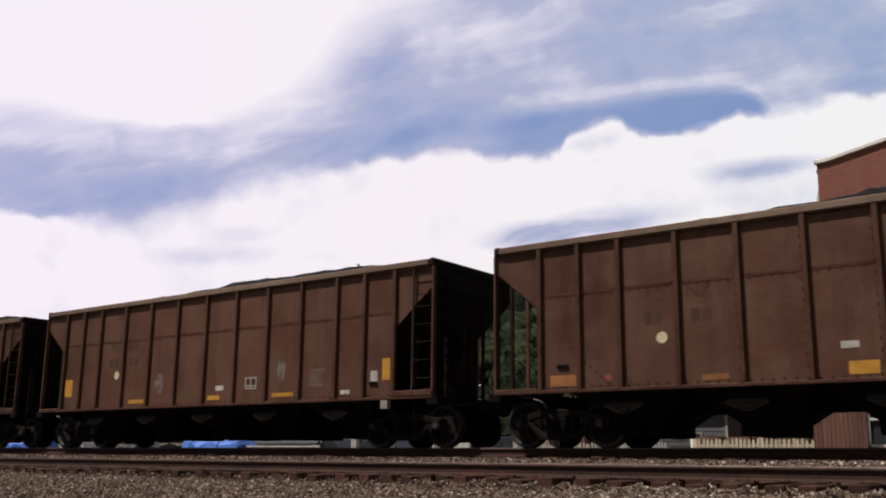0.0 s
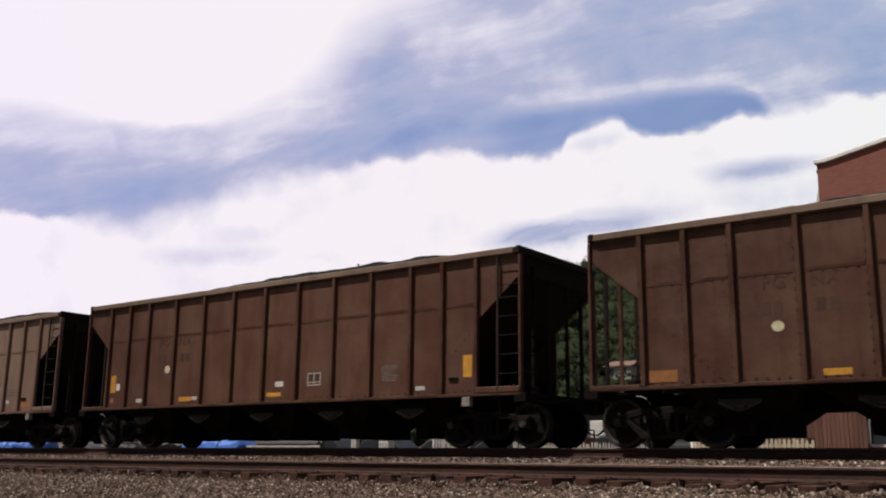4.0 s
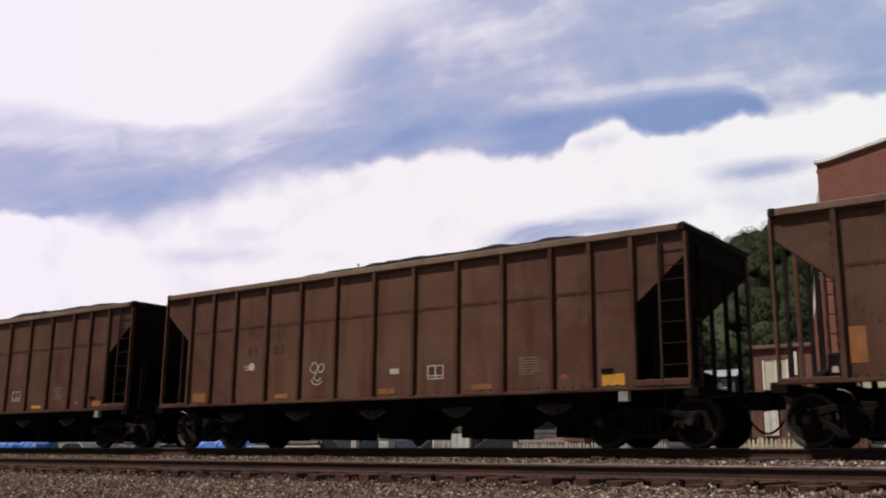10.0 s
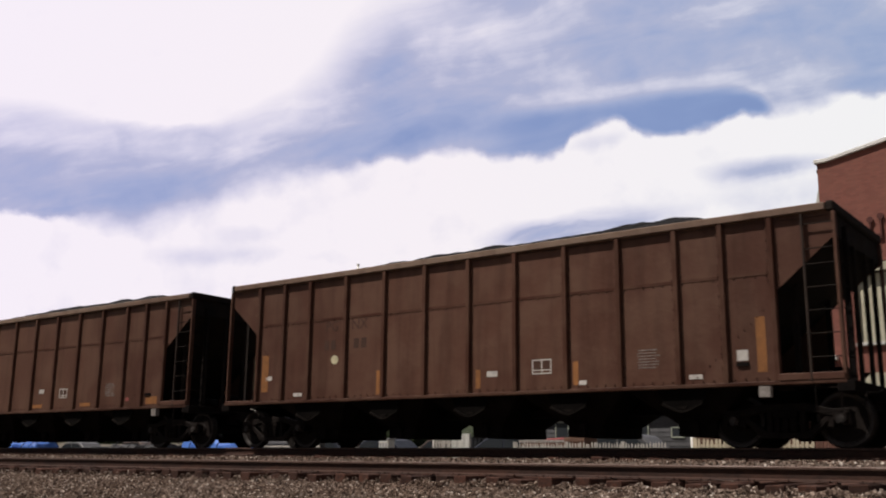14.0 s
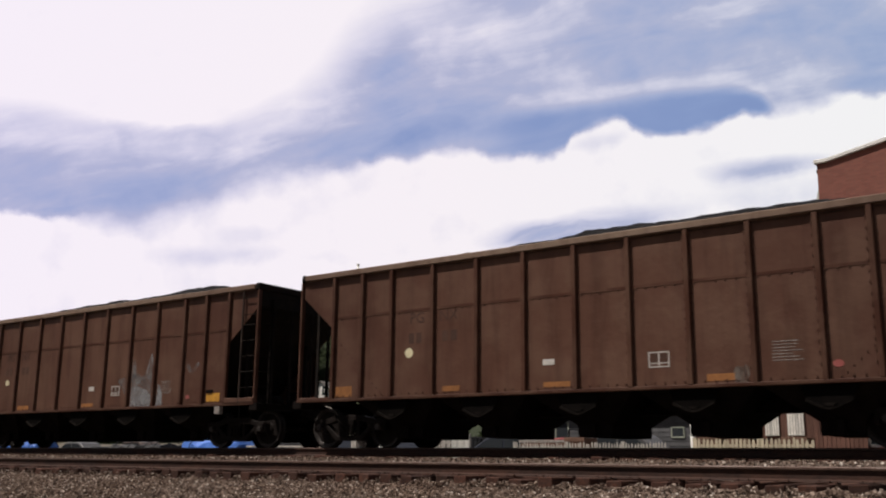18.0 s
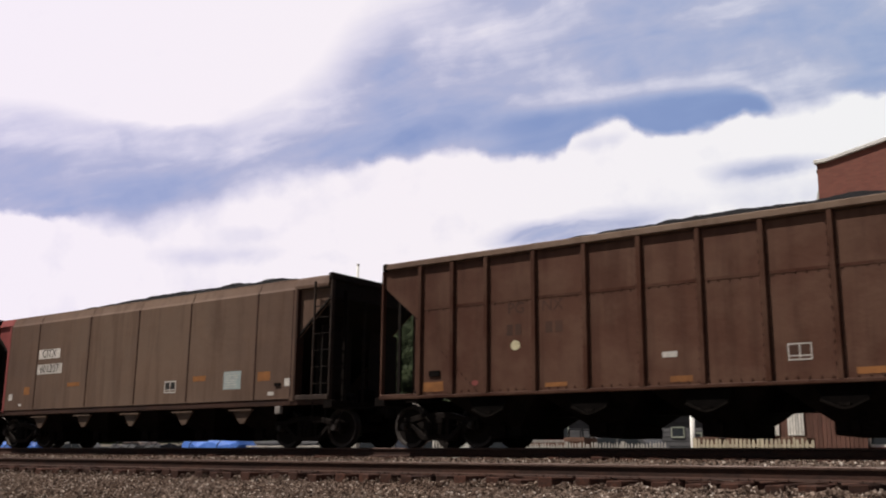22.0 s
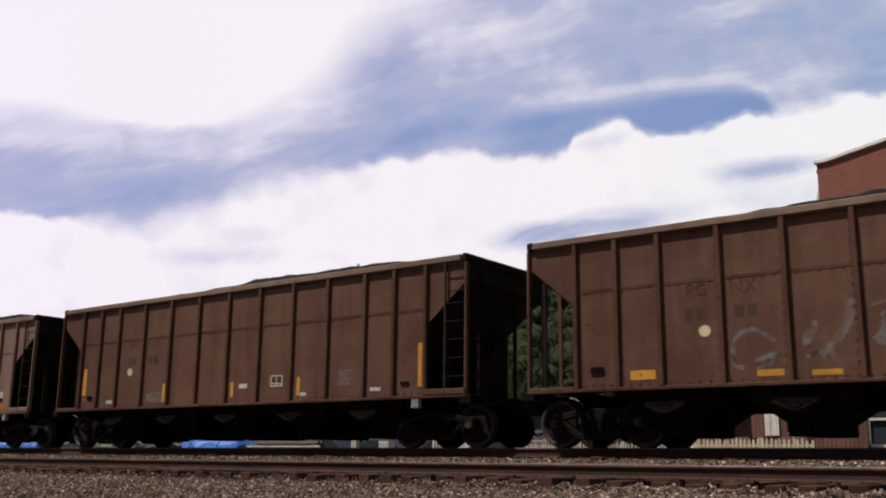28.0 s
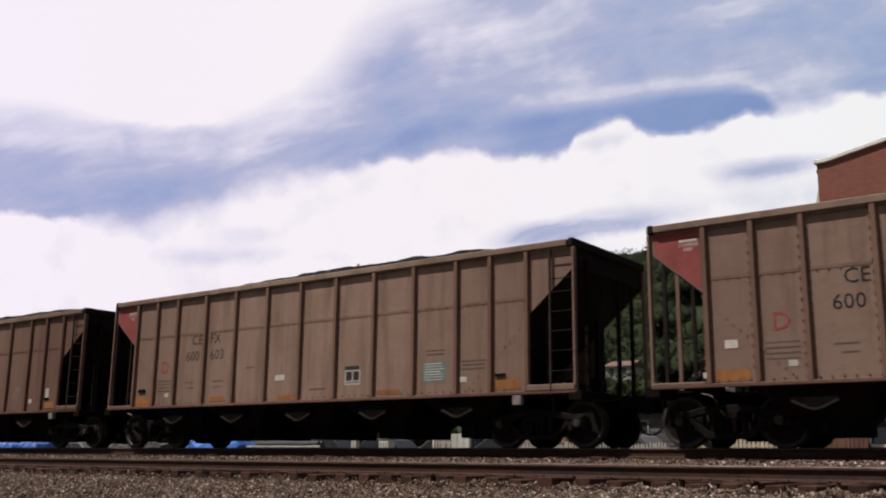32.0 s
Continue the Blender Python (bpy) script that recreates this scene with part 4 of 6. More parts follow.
def ribbed_car():
    """Open coal hopper with thirteen side posts and sloping ends."""
    car = thing("hopper_car", (0, TRACK_Y, 0), "open coal hopper car", "freight car", "coal train")
    body = []

    def paint(ob):
        body.append(ob)
        return ob

    X, Y = HALF_L, HALF_W
    for side in (-1, 1):
        def fy(y):
            return side * (Y - y)

        def bar(g, x0, x1, y0, y1, z0, z1):
            a, b = sorted((fy(y0), fy(y1)))
            return g.box(x0 - X, x1 - X, a, b, z0, z1)

        edges = [0.06] + POSTS + [14.57]
        for k, (a, b) in enumerate(zip(edges, edges[1:])):
            if k == 0:
                pts = [(a, 3.86), (a, 3.44), (b, 2.60), (b, 3.86)]
            elif k == len(edges) - 2:
                pts = [(a, 3.86), (a, 2.53), (b, 3.38), (b, 3.86)]
            else:
                pts = [(a, 3.86), (a, SILL), (b, SILL), (b, 3.86)]
            g = Geo().prism([(x - X, z) for x, z in pts], fy(SKIN), fy(SKIN + 0.010))
            paint(part("side_panel", g, PAINT, car))
            if 0 < k < len(edges) - 2:
                paint(part("panel_seam", bar(Geo(), a + 0.03, b - 0.03, SKIN - 0.006, SKIN, 2.856, 2.91), PAINT, car))
        for x in POSTS:
            g = Geo().prism([(x - 0.062 - X, fy(SKIN)), (x - 0.042 - X, fy(0.012)), (x + 0.042 - X, fy(0.012)), (x + 0.062 - X, fy(SKIN))], SILL + 0.02, 3.86, "z")
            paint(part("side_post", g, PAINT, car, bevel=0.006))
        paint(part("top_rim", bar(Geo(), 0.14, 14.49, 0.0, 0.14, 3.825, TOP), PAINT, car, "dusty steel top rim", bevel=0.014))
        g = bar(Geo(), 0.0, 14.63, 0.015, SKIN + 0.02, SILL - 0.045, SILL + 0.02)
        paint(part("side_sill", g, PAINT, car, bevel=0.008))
        # rivets beside the posts, along the sill and where the slope sheets meet the sides
        g = Geo()
        for x in POSTS:
            for k in range(8 if x > 13 else 0, 15):
                bar(g, x + 0.062, x + 0.090, SKIN - 0.018, SKIN, 1.22 + k * 0.178, 1.252 + k * 0.178)
                bar(g, x - 0.090, x - 0.062, SKIN - 0.018, SKIN, 1.31 + k * 0.178, 1.342 + k * 0.178)
        for k in range(66):
            bar(g, 1.2 + k * 0.187, 1.228 + k * 0.187, SKIN - 0.016, SKIN, 1.100, 1.130)
            bar(g, 1.26 + k * 0.187, 1.292 + k * 0.187, SKIN - 0.016, SKIN, 2.842, 2.868)
        for k in range(5):
            for x, z in ((1.28 + 0.115 * k, 2.25 - 0.105 * k), (2.02 + 0.11 * k, 1.56 - 0.1 * k), (13.35 - 0.115 * k, 2.25 - 0.105 * k), (12.58 - 0.11 * k, 1.56 - 0.1 * k)):
                bar(g, x, x + 0.022, SKIN - 0.012, SKIN, z, z + 0.026)
        tagged(paint(part("rivets", g, PAINT, car, "rows of dark rivet heads")), kind="stuff")
        part("jacking_pad", bar(Geo(), 13.22, 13.42, 0.02, 0.14, 0.80, SILL - 0.05), SMEAR, car, "pale grey jacking pad", bevel=0.012)
    for s in (-1, 1):
        a, b = sorted((s * X, s * (X - 0.14)))
        part("end_rim", Geo().box(a, b, -Y + 0.02, Y - 0.02, 3.80, TOP + 0.025), SOOT_SHADE, car, "coal-blackened end rim", bevel=0.03)
    add_ends(car, paint)
    add_pockets(car, 5, -X + 1.65, X - 1.65, 0.27)
    add_trucks(car)
    for ob in body:
        ob.color = (*BROWN, 1)
    return car


def smooth_car():
    """Coal hopper with broad smooth side sheets that curve in to a deep rim, and red end bays."""
    car = thing("hopper_car", (0, TRACK_Y, 0), "tan smooth-sided coal hopper car with red end bays", "freight car", "coal train")
    body = []

    def paint(ob):
        body.append(ob)
        return ob

    X, Y = HALF_L, HALF_W
    seams = [0.95, 2.57, 5.19, 7.45, 9.64, 12.16, 13.40]
    for side in (-1, 1):
        def fy(y):
            return side * (Y - y)

        # the section of the side: upright, then leaning in to the rim
        prof = [(0.03, SILL + 0.06), (0.03, 3.67), (0.07, 3.73), (0.15, 3.93), (0.165, 3.93), (0.085, 3.73), (0.045, 3.67), (0.045, SILL + 0.06)]
        for a, b in zip(seams, seams[1:]):
            g = Geo().prism([(fy(y), z) for y, z in prof], a - X + 0.012, b - X - 0.012, "x")
            paint(part("side_panel", g, PAINT, car))
            a2, b2 = sorted((fy(0.018), fy(0.06)))
            part("panel_seam", Geo().box(b - X - 0.022, b - X + 0.022, a2, b2, SILL + 0.1, 3.67), RAIL, car)
        a, b = sorted((fy(0.05), fy(0.15)))
        part("side_sill", Geo().box(-X, X, a, b, SILL - 0.09, SILL + 0.06), RAIL, car, "dark red-brown side sill", bevel=0.01)
        a, b = sorted((fy(0.148), fy(0.26)))
        paint(part("top_rim", Geo().box(-X + 0.14, 13.4 - X, a, b, 3.86, TOP), PAINT, car, bevel=0.01))
        # the rim turns down into a rounded shoulder at each end bay
        for x, out in ((0.95, -1), (13.40, 1)):
            tip = x + out * (0.81 if out < 0 else 1.10)
            cap = Geo().prism([(fy(0.03), 3.66), (fy(0.03), 3.74), (fy(0.10), 3.90), (fy(0.16), TOP), (fy(0.30), TOP), (fy(0.30), 3.80), (fy(0.08), 3.66)] if out > 0 else
                              [(fy(0.06), 3.72), (fy(0.15), TOP), (fy(0.28), TOP), (fy(0.28), 3.76)], *sorted((x - X, tip - X)), "x")
            ob = part("end_shoulder", cap, PAINT if out > 0 else RED_PAINT, car, bevel=0.012)
            if out > 0:
                paint(ob)
        for x0, x1, z0, z1, deep in ((0.06, 0.95, 3.42, 2.66, 0.13), (14.57, 13.4, 3.38, 2.40, 0.14)):
            g = Geo().prism([(x0 - X, 3.90), (x0 - X, z0), (x1 - X, z1), (x1 - X, 3.90)], fy(deep), fy(deep + 0.012))
            ob = part("end_panel", g, RED_PAINT if x0 < 1 else PAINT, car, "faded red end panel" if x0 < 1 else "")
            if x0 > 1:
                paint(ob)
        for x in (0.90, 13.42):
            a, b = sorted((fy(0.02), fy(0.14)))
            ob = part("side_post", Geo().box(x - X - 0.05, x - X + 0.07, a, b, SILL, 3.68), RED_PAINT if x < 1 else PAINT, car, bevel=0.01)
            if x > 1:
                paint(ob)
        a, b = sorted((fy(0.03), fy(0.27)))
        part("post_web", Geo().box(13.49 - X, 13.53 - X, a, b, SILL, 3.66), RAIL, car, "rusty dark post web")
        g = Geo().box(12.9 - X, 13.08 - X, *sorted((fy(0.03), fy(0.14))), 0.76, SILL - 0.1)
        part("jacking_pad", g, SMEAR, car, "pale grey jacking pad", bevel=0.012)
    for s in (-1, 1):
        a, b = sorted((s * X, s * (X - 0.14)))
        part("end_rim", Geo().box(a, b, -Y + 0.02, Y - 0.02, 3.80, TOP + 0.025), SOOT_SHADE, car, "coal-blackened end rim", bevel=0.03)
    add_ends(car, paint)
    for ob in body:
        if ob.name.startswith("corner_post") and ob.data.vertices[0].co.x < 0:
            ob.data.materials[0] = RED_PAINT
        elif ob.name.startswith(("corner_post", "foot_sill")):
            ob.data.materials[0] = DUSTY
    # dark plates added so that the open end bay reads black
    for y0, y1 in ((-1.35, -0.35), (0.30, 1.35)):
        part("end_web", Geo().box(X - 0.52, X - 0.47, y0, y1, 1.0, 2.80), SOOT_SHADE, car, "dark plate added to black out the end bay")
    for k in range(5):
        c = -X + 2.88 + k * 2.2
        for side in (-1, 1):
            g = Geo().prism([(c - 0.36, SILL - 0.14), (c + 0.36, SILL - 0.14), (c + 0.07, SILL - 0.48), (c - 0.07, SILL - 0.48)], side * (Y - 0.12), side * (Y - 0.16))
            paint(part("pocket_gusset", g, PAINT, car))
            paint(part("gusset_lip", Geo().box(c - 0.40, c + 0.40, *sorted((side * (Y - 0.05), side * (Y - 0.14))), SILL - 0.18, SILL - 0.14), PAINT, car))
    add_pockets(car, 5, -X + 1.65, X - 1.65, 0)
    add_trucks(car)
    for ob in body:
        ob.color = (0.122, 0.081, 0.062, 1)
        if ob.name.startswith(("pocket_gusset", "gusset_lip")):
            ob.color = (0.085, 0.060, 0.047, 1)
    return car


# x of the left rim end of car n is X0 - PITCH * n + advance(t)
X0, PITCH, SPEED = -27.211, 16.1026, 8.66725
LAG = [(0, 0.322), (1, 0.28), (2, 0.23), (3, 0.118), (4, -0.021), (5, -0.149), (6, -0.23), (7, -0.232), (8, -0.209), (10, -0.195), (12, -0.159), (15, -0.108), (18, -0.09), (21, -0.095), (24, -0.072), (27, -0.035), (30, 0.037), (32, 0.093)]
# slack in the couplings, car by car
SLACK = {-1: 0.021, 0: -0.029, 1: 0.046, 2: 0.011, 3: 0.027, 4: -0.029, 5: -0.022, 6: -0.016, 7: 0.008, 8: 0.005, 9: -0.016, 10: 0.008, 11: 0.016, 12: -0.005, 13: -0.009, 14: -0.001, 15: 0.01, 16: 0.01, 17: -0.033}


def advance(t):
    return SPEED * t + float(np.interp(t, [a for a, _ in LAG], [b for _, b in LAG]))


cars = {}
first = ribbed_car()
part("coal_load", LOADS[0], COAL, first, "heaped black coal")
cars[-1] = first
smooth = smooth_car()
part("coal_load", LOADS[2], COAL, smooth, "heaped black coal").scale.y = 0.85
for n in range(0, 19):
    if n == 12:
        cars[n] = smooth
        continue
    cars[n] = copy_thing(first, pose(0, TRACK_Y, 0))
    for ob in cars[n].children:
        if ob.name.startswith("coal_load"):
            ob.data = LOADS[n % 3]

TANS = {3: (0.206, 0.137, 0.112), 13: (0.206, 0.138, 0.113), 16: (0.220, 0.149, 0.123), 17: (0.228, 0.153, 0.125), 18: (0.158, 0.096, 0.077)}
BROWNS = {1: (0.073, 0.0337, 0.0237), 4: (0.092, 0.0445, 0.0315), 6: (0.078, 0.036, 0.0255), 14: (0.098, 0.0475, 0.0345), 15: (0.098, 0.0475, 0.0350)}
tones = random.Random(8)
for n, car in cars.items():
    if n == 12:
        continue
    k = tones.uniform(0.92, 1.08)
    hue = TANS.get(n) or BROWNS.get(n) or tuple(c * k for c in BROWN)
    for ob in car.children if n in TANS else ():
        for bit in ob.children:
            if bit.name.startswith("gusset_flange"):
                bit.material_slots[0].link = "OBJECT"
                bit.material_slots[0].material = PALE_EDGE
    for ob in car.children:
        if ob.data.materials[0] == PAINT:
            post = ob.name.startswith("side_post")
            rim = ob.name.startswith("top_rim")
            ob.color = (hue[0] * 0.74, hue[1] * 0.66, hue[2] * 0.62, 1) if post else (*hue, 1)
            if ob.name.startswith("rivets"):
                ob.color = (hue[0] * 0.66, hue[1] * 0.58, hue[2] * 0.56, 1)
            # sill tone holds the shade along the car's lower edge
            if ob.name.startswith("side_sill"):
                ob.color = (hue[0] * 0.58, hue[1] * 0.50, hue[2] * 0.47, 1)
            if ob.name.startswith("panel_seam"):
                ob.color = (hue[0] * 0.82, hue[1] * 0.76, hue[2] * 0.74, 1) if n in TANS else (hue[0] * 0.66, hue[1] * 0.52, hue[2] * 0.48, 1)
            if rim:
                ob.color = (*(a * 0.35 + b * 0.65 for a, b in zip(hue, RIM_DUST)), 1)
    tagged(car, "tan weathered coal hopper car with a red corner panel" if n in TANS else "dusty brown ribbed coal hopper car heaped with coal")
for n, car in cars.items():
    car.location.x = X0 - PITCH * n + advance(0.0) + HALF_L

# ---- markings on the cars ----
FACE = -HALF_W + SKIN     # plane of the side sheets towards the camera
FLAT = {"Y": ("yellow_reflector", YELLOW, "faded yellow reflective strip"), "O": ("orange_patch", ORANGE, "dirty orange patch"),
        "W": ("white_tag", WHITE_TAG, "small white tag"), "K": ("grab_bracket", UNDER, "dark steel bracket"), "N": ("stencil_panel", INK, "black stencil panel"), "H": ("number_panel", CHALK, "dusty white lettering panel"),
        "S": ("chalk_smudge", SMUDGE, "pale chalky smudge"), "P": ("paint_smear", SMEAR, "pale grey paint smear"), "G": ("paint_smear", SMEAR, "pale grey paint smear")}


def disc(cx, cz, w, h, n=14):
    return [(cx + w / 2 * math.cos(k * 2 * math.pi / n), cz + h / 2 * math.sin(k * 2 * math.pi / n)) for k in range(n)]


def ragged(cx, cz, w, h, seed, n=22):
    """An uneven blotch inside a box."""
    r = random.Random(seed)
    pts = []
    for k in range(n):
        a = k * 2 * math.pi / n
        f = r.uniform(0.72, 1.0) / max(abs(math.cos(a)), abs(math.sin(a))) ** 0.8
        pts.append((cx + w / 2 * f * math.cos(a), cz + h / 2 * f * math.sin(a)))
    return pts


def marks(n, text):
    """Sheets and stencils on one car: kind, x from the left rim end, z, width, height."""
    car = cars[n]
    face = FACE if n != 12 else -HALF_W + 0.03
    for item in text.split(";"):
        kind, *values = item.split()
        x, z, w, h = (float(q) for q in values)
        x -= HALF_L
        deep = 0.03 if kind == "K" else 0.004
        if kind in "CR":
            name, material, label = ("cream_dot", CREAM_DOT, "round cream paint dot") if kind == "C" else ("red_dot", RED_SPOT, "faded red paint dot")
            part(name, Geo().prism(disc(x, z, min(w, 0.27) * 0.8, h * 0.82), face - 0.004, face), material, car, label)
        elif kind in "PS":
            part(FLAT[kind][0], Geo().prism(ragged(x, z, w, h, n * 7 + x), face - 0.002, face), FLAT[kind][1], car, FLAT[kind][2])
        elif kind == "G":
            part(FLAT[kind][0], Geo().prism([(x - w / 2, z - h / 2), (x + w * 0.2, z + h / 2), (x + w * 0.5, z - h / 2), (x + w * 0.15, z - h * 0.3)], face - 0.003, face), FLAT[kind][1], car, FLAT[kind][2])
        elif kind == "B":
            grey_car = n in TANS or n == 12
            t = 0.032 if grey_car else 0.022
            frame_bars = Geo()
            for a, b, c, d in ((x - w / 2, x + w / 2, z + h / 2 - t, z + h / 2), (x - w / 2, x + w / 2, z - h / 2, z - h / 2 + t), (x - w / 2, x - w / 2 + t, z - h / 2, z + h / 2),
                               (x + w / 2 - t, x + w / 2, z - h / 2, z + h / 2), (x - 0.012, x + 0.012, z - h / 2, z + h / 2), (x - w / 2, x + w / 2, z - h * 0.27, z - h * 0.27 + 0.02)):
                frame_bars.box(a, b, face - 0.004, face, c, d)
            box = part("stencil_frame", frame_bars, WHITE_TAG, car, "white stencilled box with small illegible entries")
            for k in (-1, 1):
                part("stencil_panel", Geo().box(x + k * w * 0.23 - w * 0.17, x + k * w * 0.23 + w * 0.17, face - 0.002, face, z - h * 0.2, z + h * 0.38), INK if grey_car else GHOST_INK, box)
        elif kind in "TLQ":
            sign = None
            if kind != "L":
                sign = part("stencil_panel", Geo().box(x - w / 2, x + w / 2, face - 0.002, face, z - h / 2, z + h / 2), TEAL if kind == "T" else PALE_TEAL, car, "faded teal stencil panel with illegible lines")
            r = random.Random(n)
            for k in range(7):
                zz = z + h * (0.40 - 0.13 * k)
                a, b = x - w * 0.43, x - w * 0.43 + w * r.uniform(0.6, 0.86)
                part("stencil_line", Geo().box(a, b, face - 0.004, face - 0.001, zz - 0.010, zz + 0.006), CHALK if sign else FAINT_SPRAY, sign or car, "" if sign else "dusty white illegible stencil line")
        else:
            name, material, label = FLAT[kind]
            part(name, Geo().box(x - w / 2, x + w / 2, face - deep, face, z - h / 2, z + h / 2), material, car, label)


def rounded(pts, steps=4):
    """A smooth curve through the points of a stroke."""
    if len(pts) < 3:
        return pts
    ends = [pts[0]] + pts + [pts[-1]]
    out = [pts[0]]
    for a, b, c, d in zip(ends, ends[1:], ends[2:], ends[3:]):
        for k in range(1, steps + 1):
            u = k / steps
            out.append(tuple(0.5 * (2 * q + (r - p) * u + (2 * p - 5 * q + 4 * r - v) * u * u + (3 * q - p - 3 * r + v) * u ** 3) for p, q, r, v in zip(a, b, c, d)))
    return out


def scrawl(n, text, width, material=None, label="pale spray-paint stroke"):
    """Spray-paint strokes; each stroke is a run of x,z points from the left rim end."""
    for line in text.split(";"):
        pts = [tuple(float(c) for c in q.split(",")) for q in line.split()]
        pts = rounded([(x - HALF_L, z) for x, z in pts])
        rim = []
        for k, (x, z) in enumerate(pts):
            (xa, za), (xb, zb) = pts[max(k - 1, 0)], pts[min(k + 1, len(pts) - 1)]
            d = Vector((xb - xa, zb - za)).normalized() * width * 0.5
            rim.append([(x - d.y, FACE - 0.004, z + d.x), (x + d.y, FACE - 0.004, z - d.x), (x + d.y, FACE, z - d.x), (x - d.y, FACE, z + d.x)])
        last = 4 * len(rim) - 4
        g = Geo().add([q for ring in rim for q in ring], [(0, 1, 2, 3), (last + 3, last + 2, last + 1, last)] +
                      [(4 * k + i, 4 * k + 4 + i, 4 * k + 4 + (i + 1) % 4, 4 * k + (i + 1) % 4) for k in range(len(rim) - 1) for i in range(4)])
        part("paint_stroke", g, material or SPRAY, cars[n], label)


def lettering(n, text, x, z, size, material, face=FACE):
    part("lettering", letters(text, size, material), material, cars[n], "stencilled lettering", (x - HALF_L, face - 0.004, z))


marks(-1, "O 1.55 1.23 0.56 0.21; K 1.55 1.50 0.24 0.06; R 2.50 1.26 0.18 0.16; C 3.58 1.92 0.27 0.25; O 4.53 1.18 0.47 0.10; W 6.76 1.60 0.28 0.11; Y 6.95 1.23 0.46 0.21")
marks(0, "Y 1.34 1.66 0.37 0.49; C 3.60 1.94 0.33 0.28; Y 4.58 1.20 0.74 0.10; W 7.91 1.44 0.29 0.12; Y 7.70 1.21 0.45 0.11; B 9.04 1.52 0.39 0.28; Y 10.14 1.21 0.71 0.09; L 11.26 1.56 0.61 0.46; S 10.08 1.78 0.33 0.53; W 12.13 1.20 0.27 0.09; W 12.98 1.52 0.20 0.23; K 12.97 1.37 0.23 0.06; Y 13.32 1.66 0.22 0.47")
marks(1, "O 1.43 1.23 0.54 0.21; C 3.50 1.97 0.30 0.22; Y 4.40 1.18 0.44 0.11; O 7.66 1.17 0.45 0.10; W 7.85 1.61 0.27 0.11; B 8.99 1.54 0.42 0.31; Y 8.96 1.17 0.48 0.09; O 10.11 1.18 0.49 0.09; L 11.24 1.56 0.47 0.40; R 12.09 1.22 0.20 0.13; K 12.91 1.36 0.26 0.05; Y 13.06 1.22 0.50 0.21")
marks(2, "Y 1.33 1.70 0.24 0.47; W 1.55 1.61 0.16 0.18; R 1.31 1.25 0.21 0.16; W 2.53 1.22 0.27 0.10; C 3.64 2.00 0.26 0.25; Y 4.44 1.21 0.50 0.11; W 4.81 1.22 0.22 0.09; W 7.87 1.46 0.27 0.12; Y 7.69 1.22 0.48 0.09")
marks(3, "W 6.72 1.62 0.29 0.11; W 2.49 1.35 0.17 0.08; O 1.50 1.18 0.59 0.21; B 8.98 1.53 0.43 0.29; T 11.27 1.61 0.50 0.44; W 12.01 1.36 0.18 0.10; O 13.06 1.26 0.48 0.18; K 12.93 1.43 0.25 0.06; O 6.75 1.17 0.58 0.10; O 10.11 1.18 0.55 0.08; K 1.41 1.56 0.26 0.09")
marks(4, "O 1.29 1.59 0.27 0.58; C 3.53 1.98 0.31 0.25; K 3.12 1.95 0.31 0.20; W 2.42 1.23 0.34 0.10; B 8.98 1.56 0.41 0.30; W 9.81 1.23 0.24 0.08; O 10.34 1.34 0.42 0.09; L 11.21 1.58 0.56 0.42; W 12.06 1.23 0.25 0.09; O 13.23 1.57 0.26 0.61; K 12.88 1.33 0.24 0.06; R 13.19 1.31 0.19 0.12")
marks(5, "O 1.50 1.22 0.48 0.23; C 3.40 1.91 0.30 0.22; O 4.46 1.17 0.42 0.11; W 7.90 1.60 0.25 0.11; O 7.68 1.18 0.45 0.12; B 9.01 1.53 0.42 0.29; O 10.18 1.19 0.48 0.11; L 11.31 1.55 0.58 0.40; R 12.07 1.30 0.20 0.13; K 12.99 1.39 0.23 0.06; Y 13.10 1.21 0.46 0.21")
marks(6, "Y 1.47 1.22 0.50 0.22; C 3.54 1.95 0.29 0.25; Y 4.47 1.17 0.53 0.11; W 6.74 1.61 0.26 0.10; Y 6.94 1.16 0.44 0.10; B 9.01 1.52 0.43 0.29; Y 10.17 1.17 0.50 0.09; L 11.28 1.55 0.49 0.40; R 12.21 1.25 0.21 0.12; K 13.00 1.37 0.24 0.06; O 13.19 1.20 0.38 0.15")
marks(7, "O 1.32 1.72 0.22 0.87; W 1.45 1.60 0.20 0.10; C 3.57 1.94 0.32 0.25; W 2.44 1.19 0.27 0.08; O 4.89 1.38 0.11 0.52; W 7.87 1.43 0.25 0.11; O 7.53 1.34 0.11 0.37; B 9.02 1.52 0.43 0.28; O 9.76 1.36 0.11 0.44; W 9.91 1.18 0.15 0.08; L 11.28 1.55 0.56 0.40; W 12.12 1.19 0.24 0.08; W 12.96 1.52 0.19 0.18; K 12.96 1.37 0.21 0.07; O 13.29 1.69 0.16 0.93")
marks(8, "O 1.50 1.23 0.54 0.17; K 1.50 1.47 0.18 0.15; C 3.56 1.97 0.23 0.19; O 4.44 1.18 0.43 0.08; W 7.84 1.62 0.26 0.12; B 8.97 1.53 0.39 0.27; O 7.67 1.19 0.49 0.10; R 2.45 1.31 0.21 0.14")
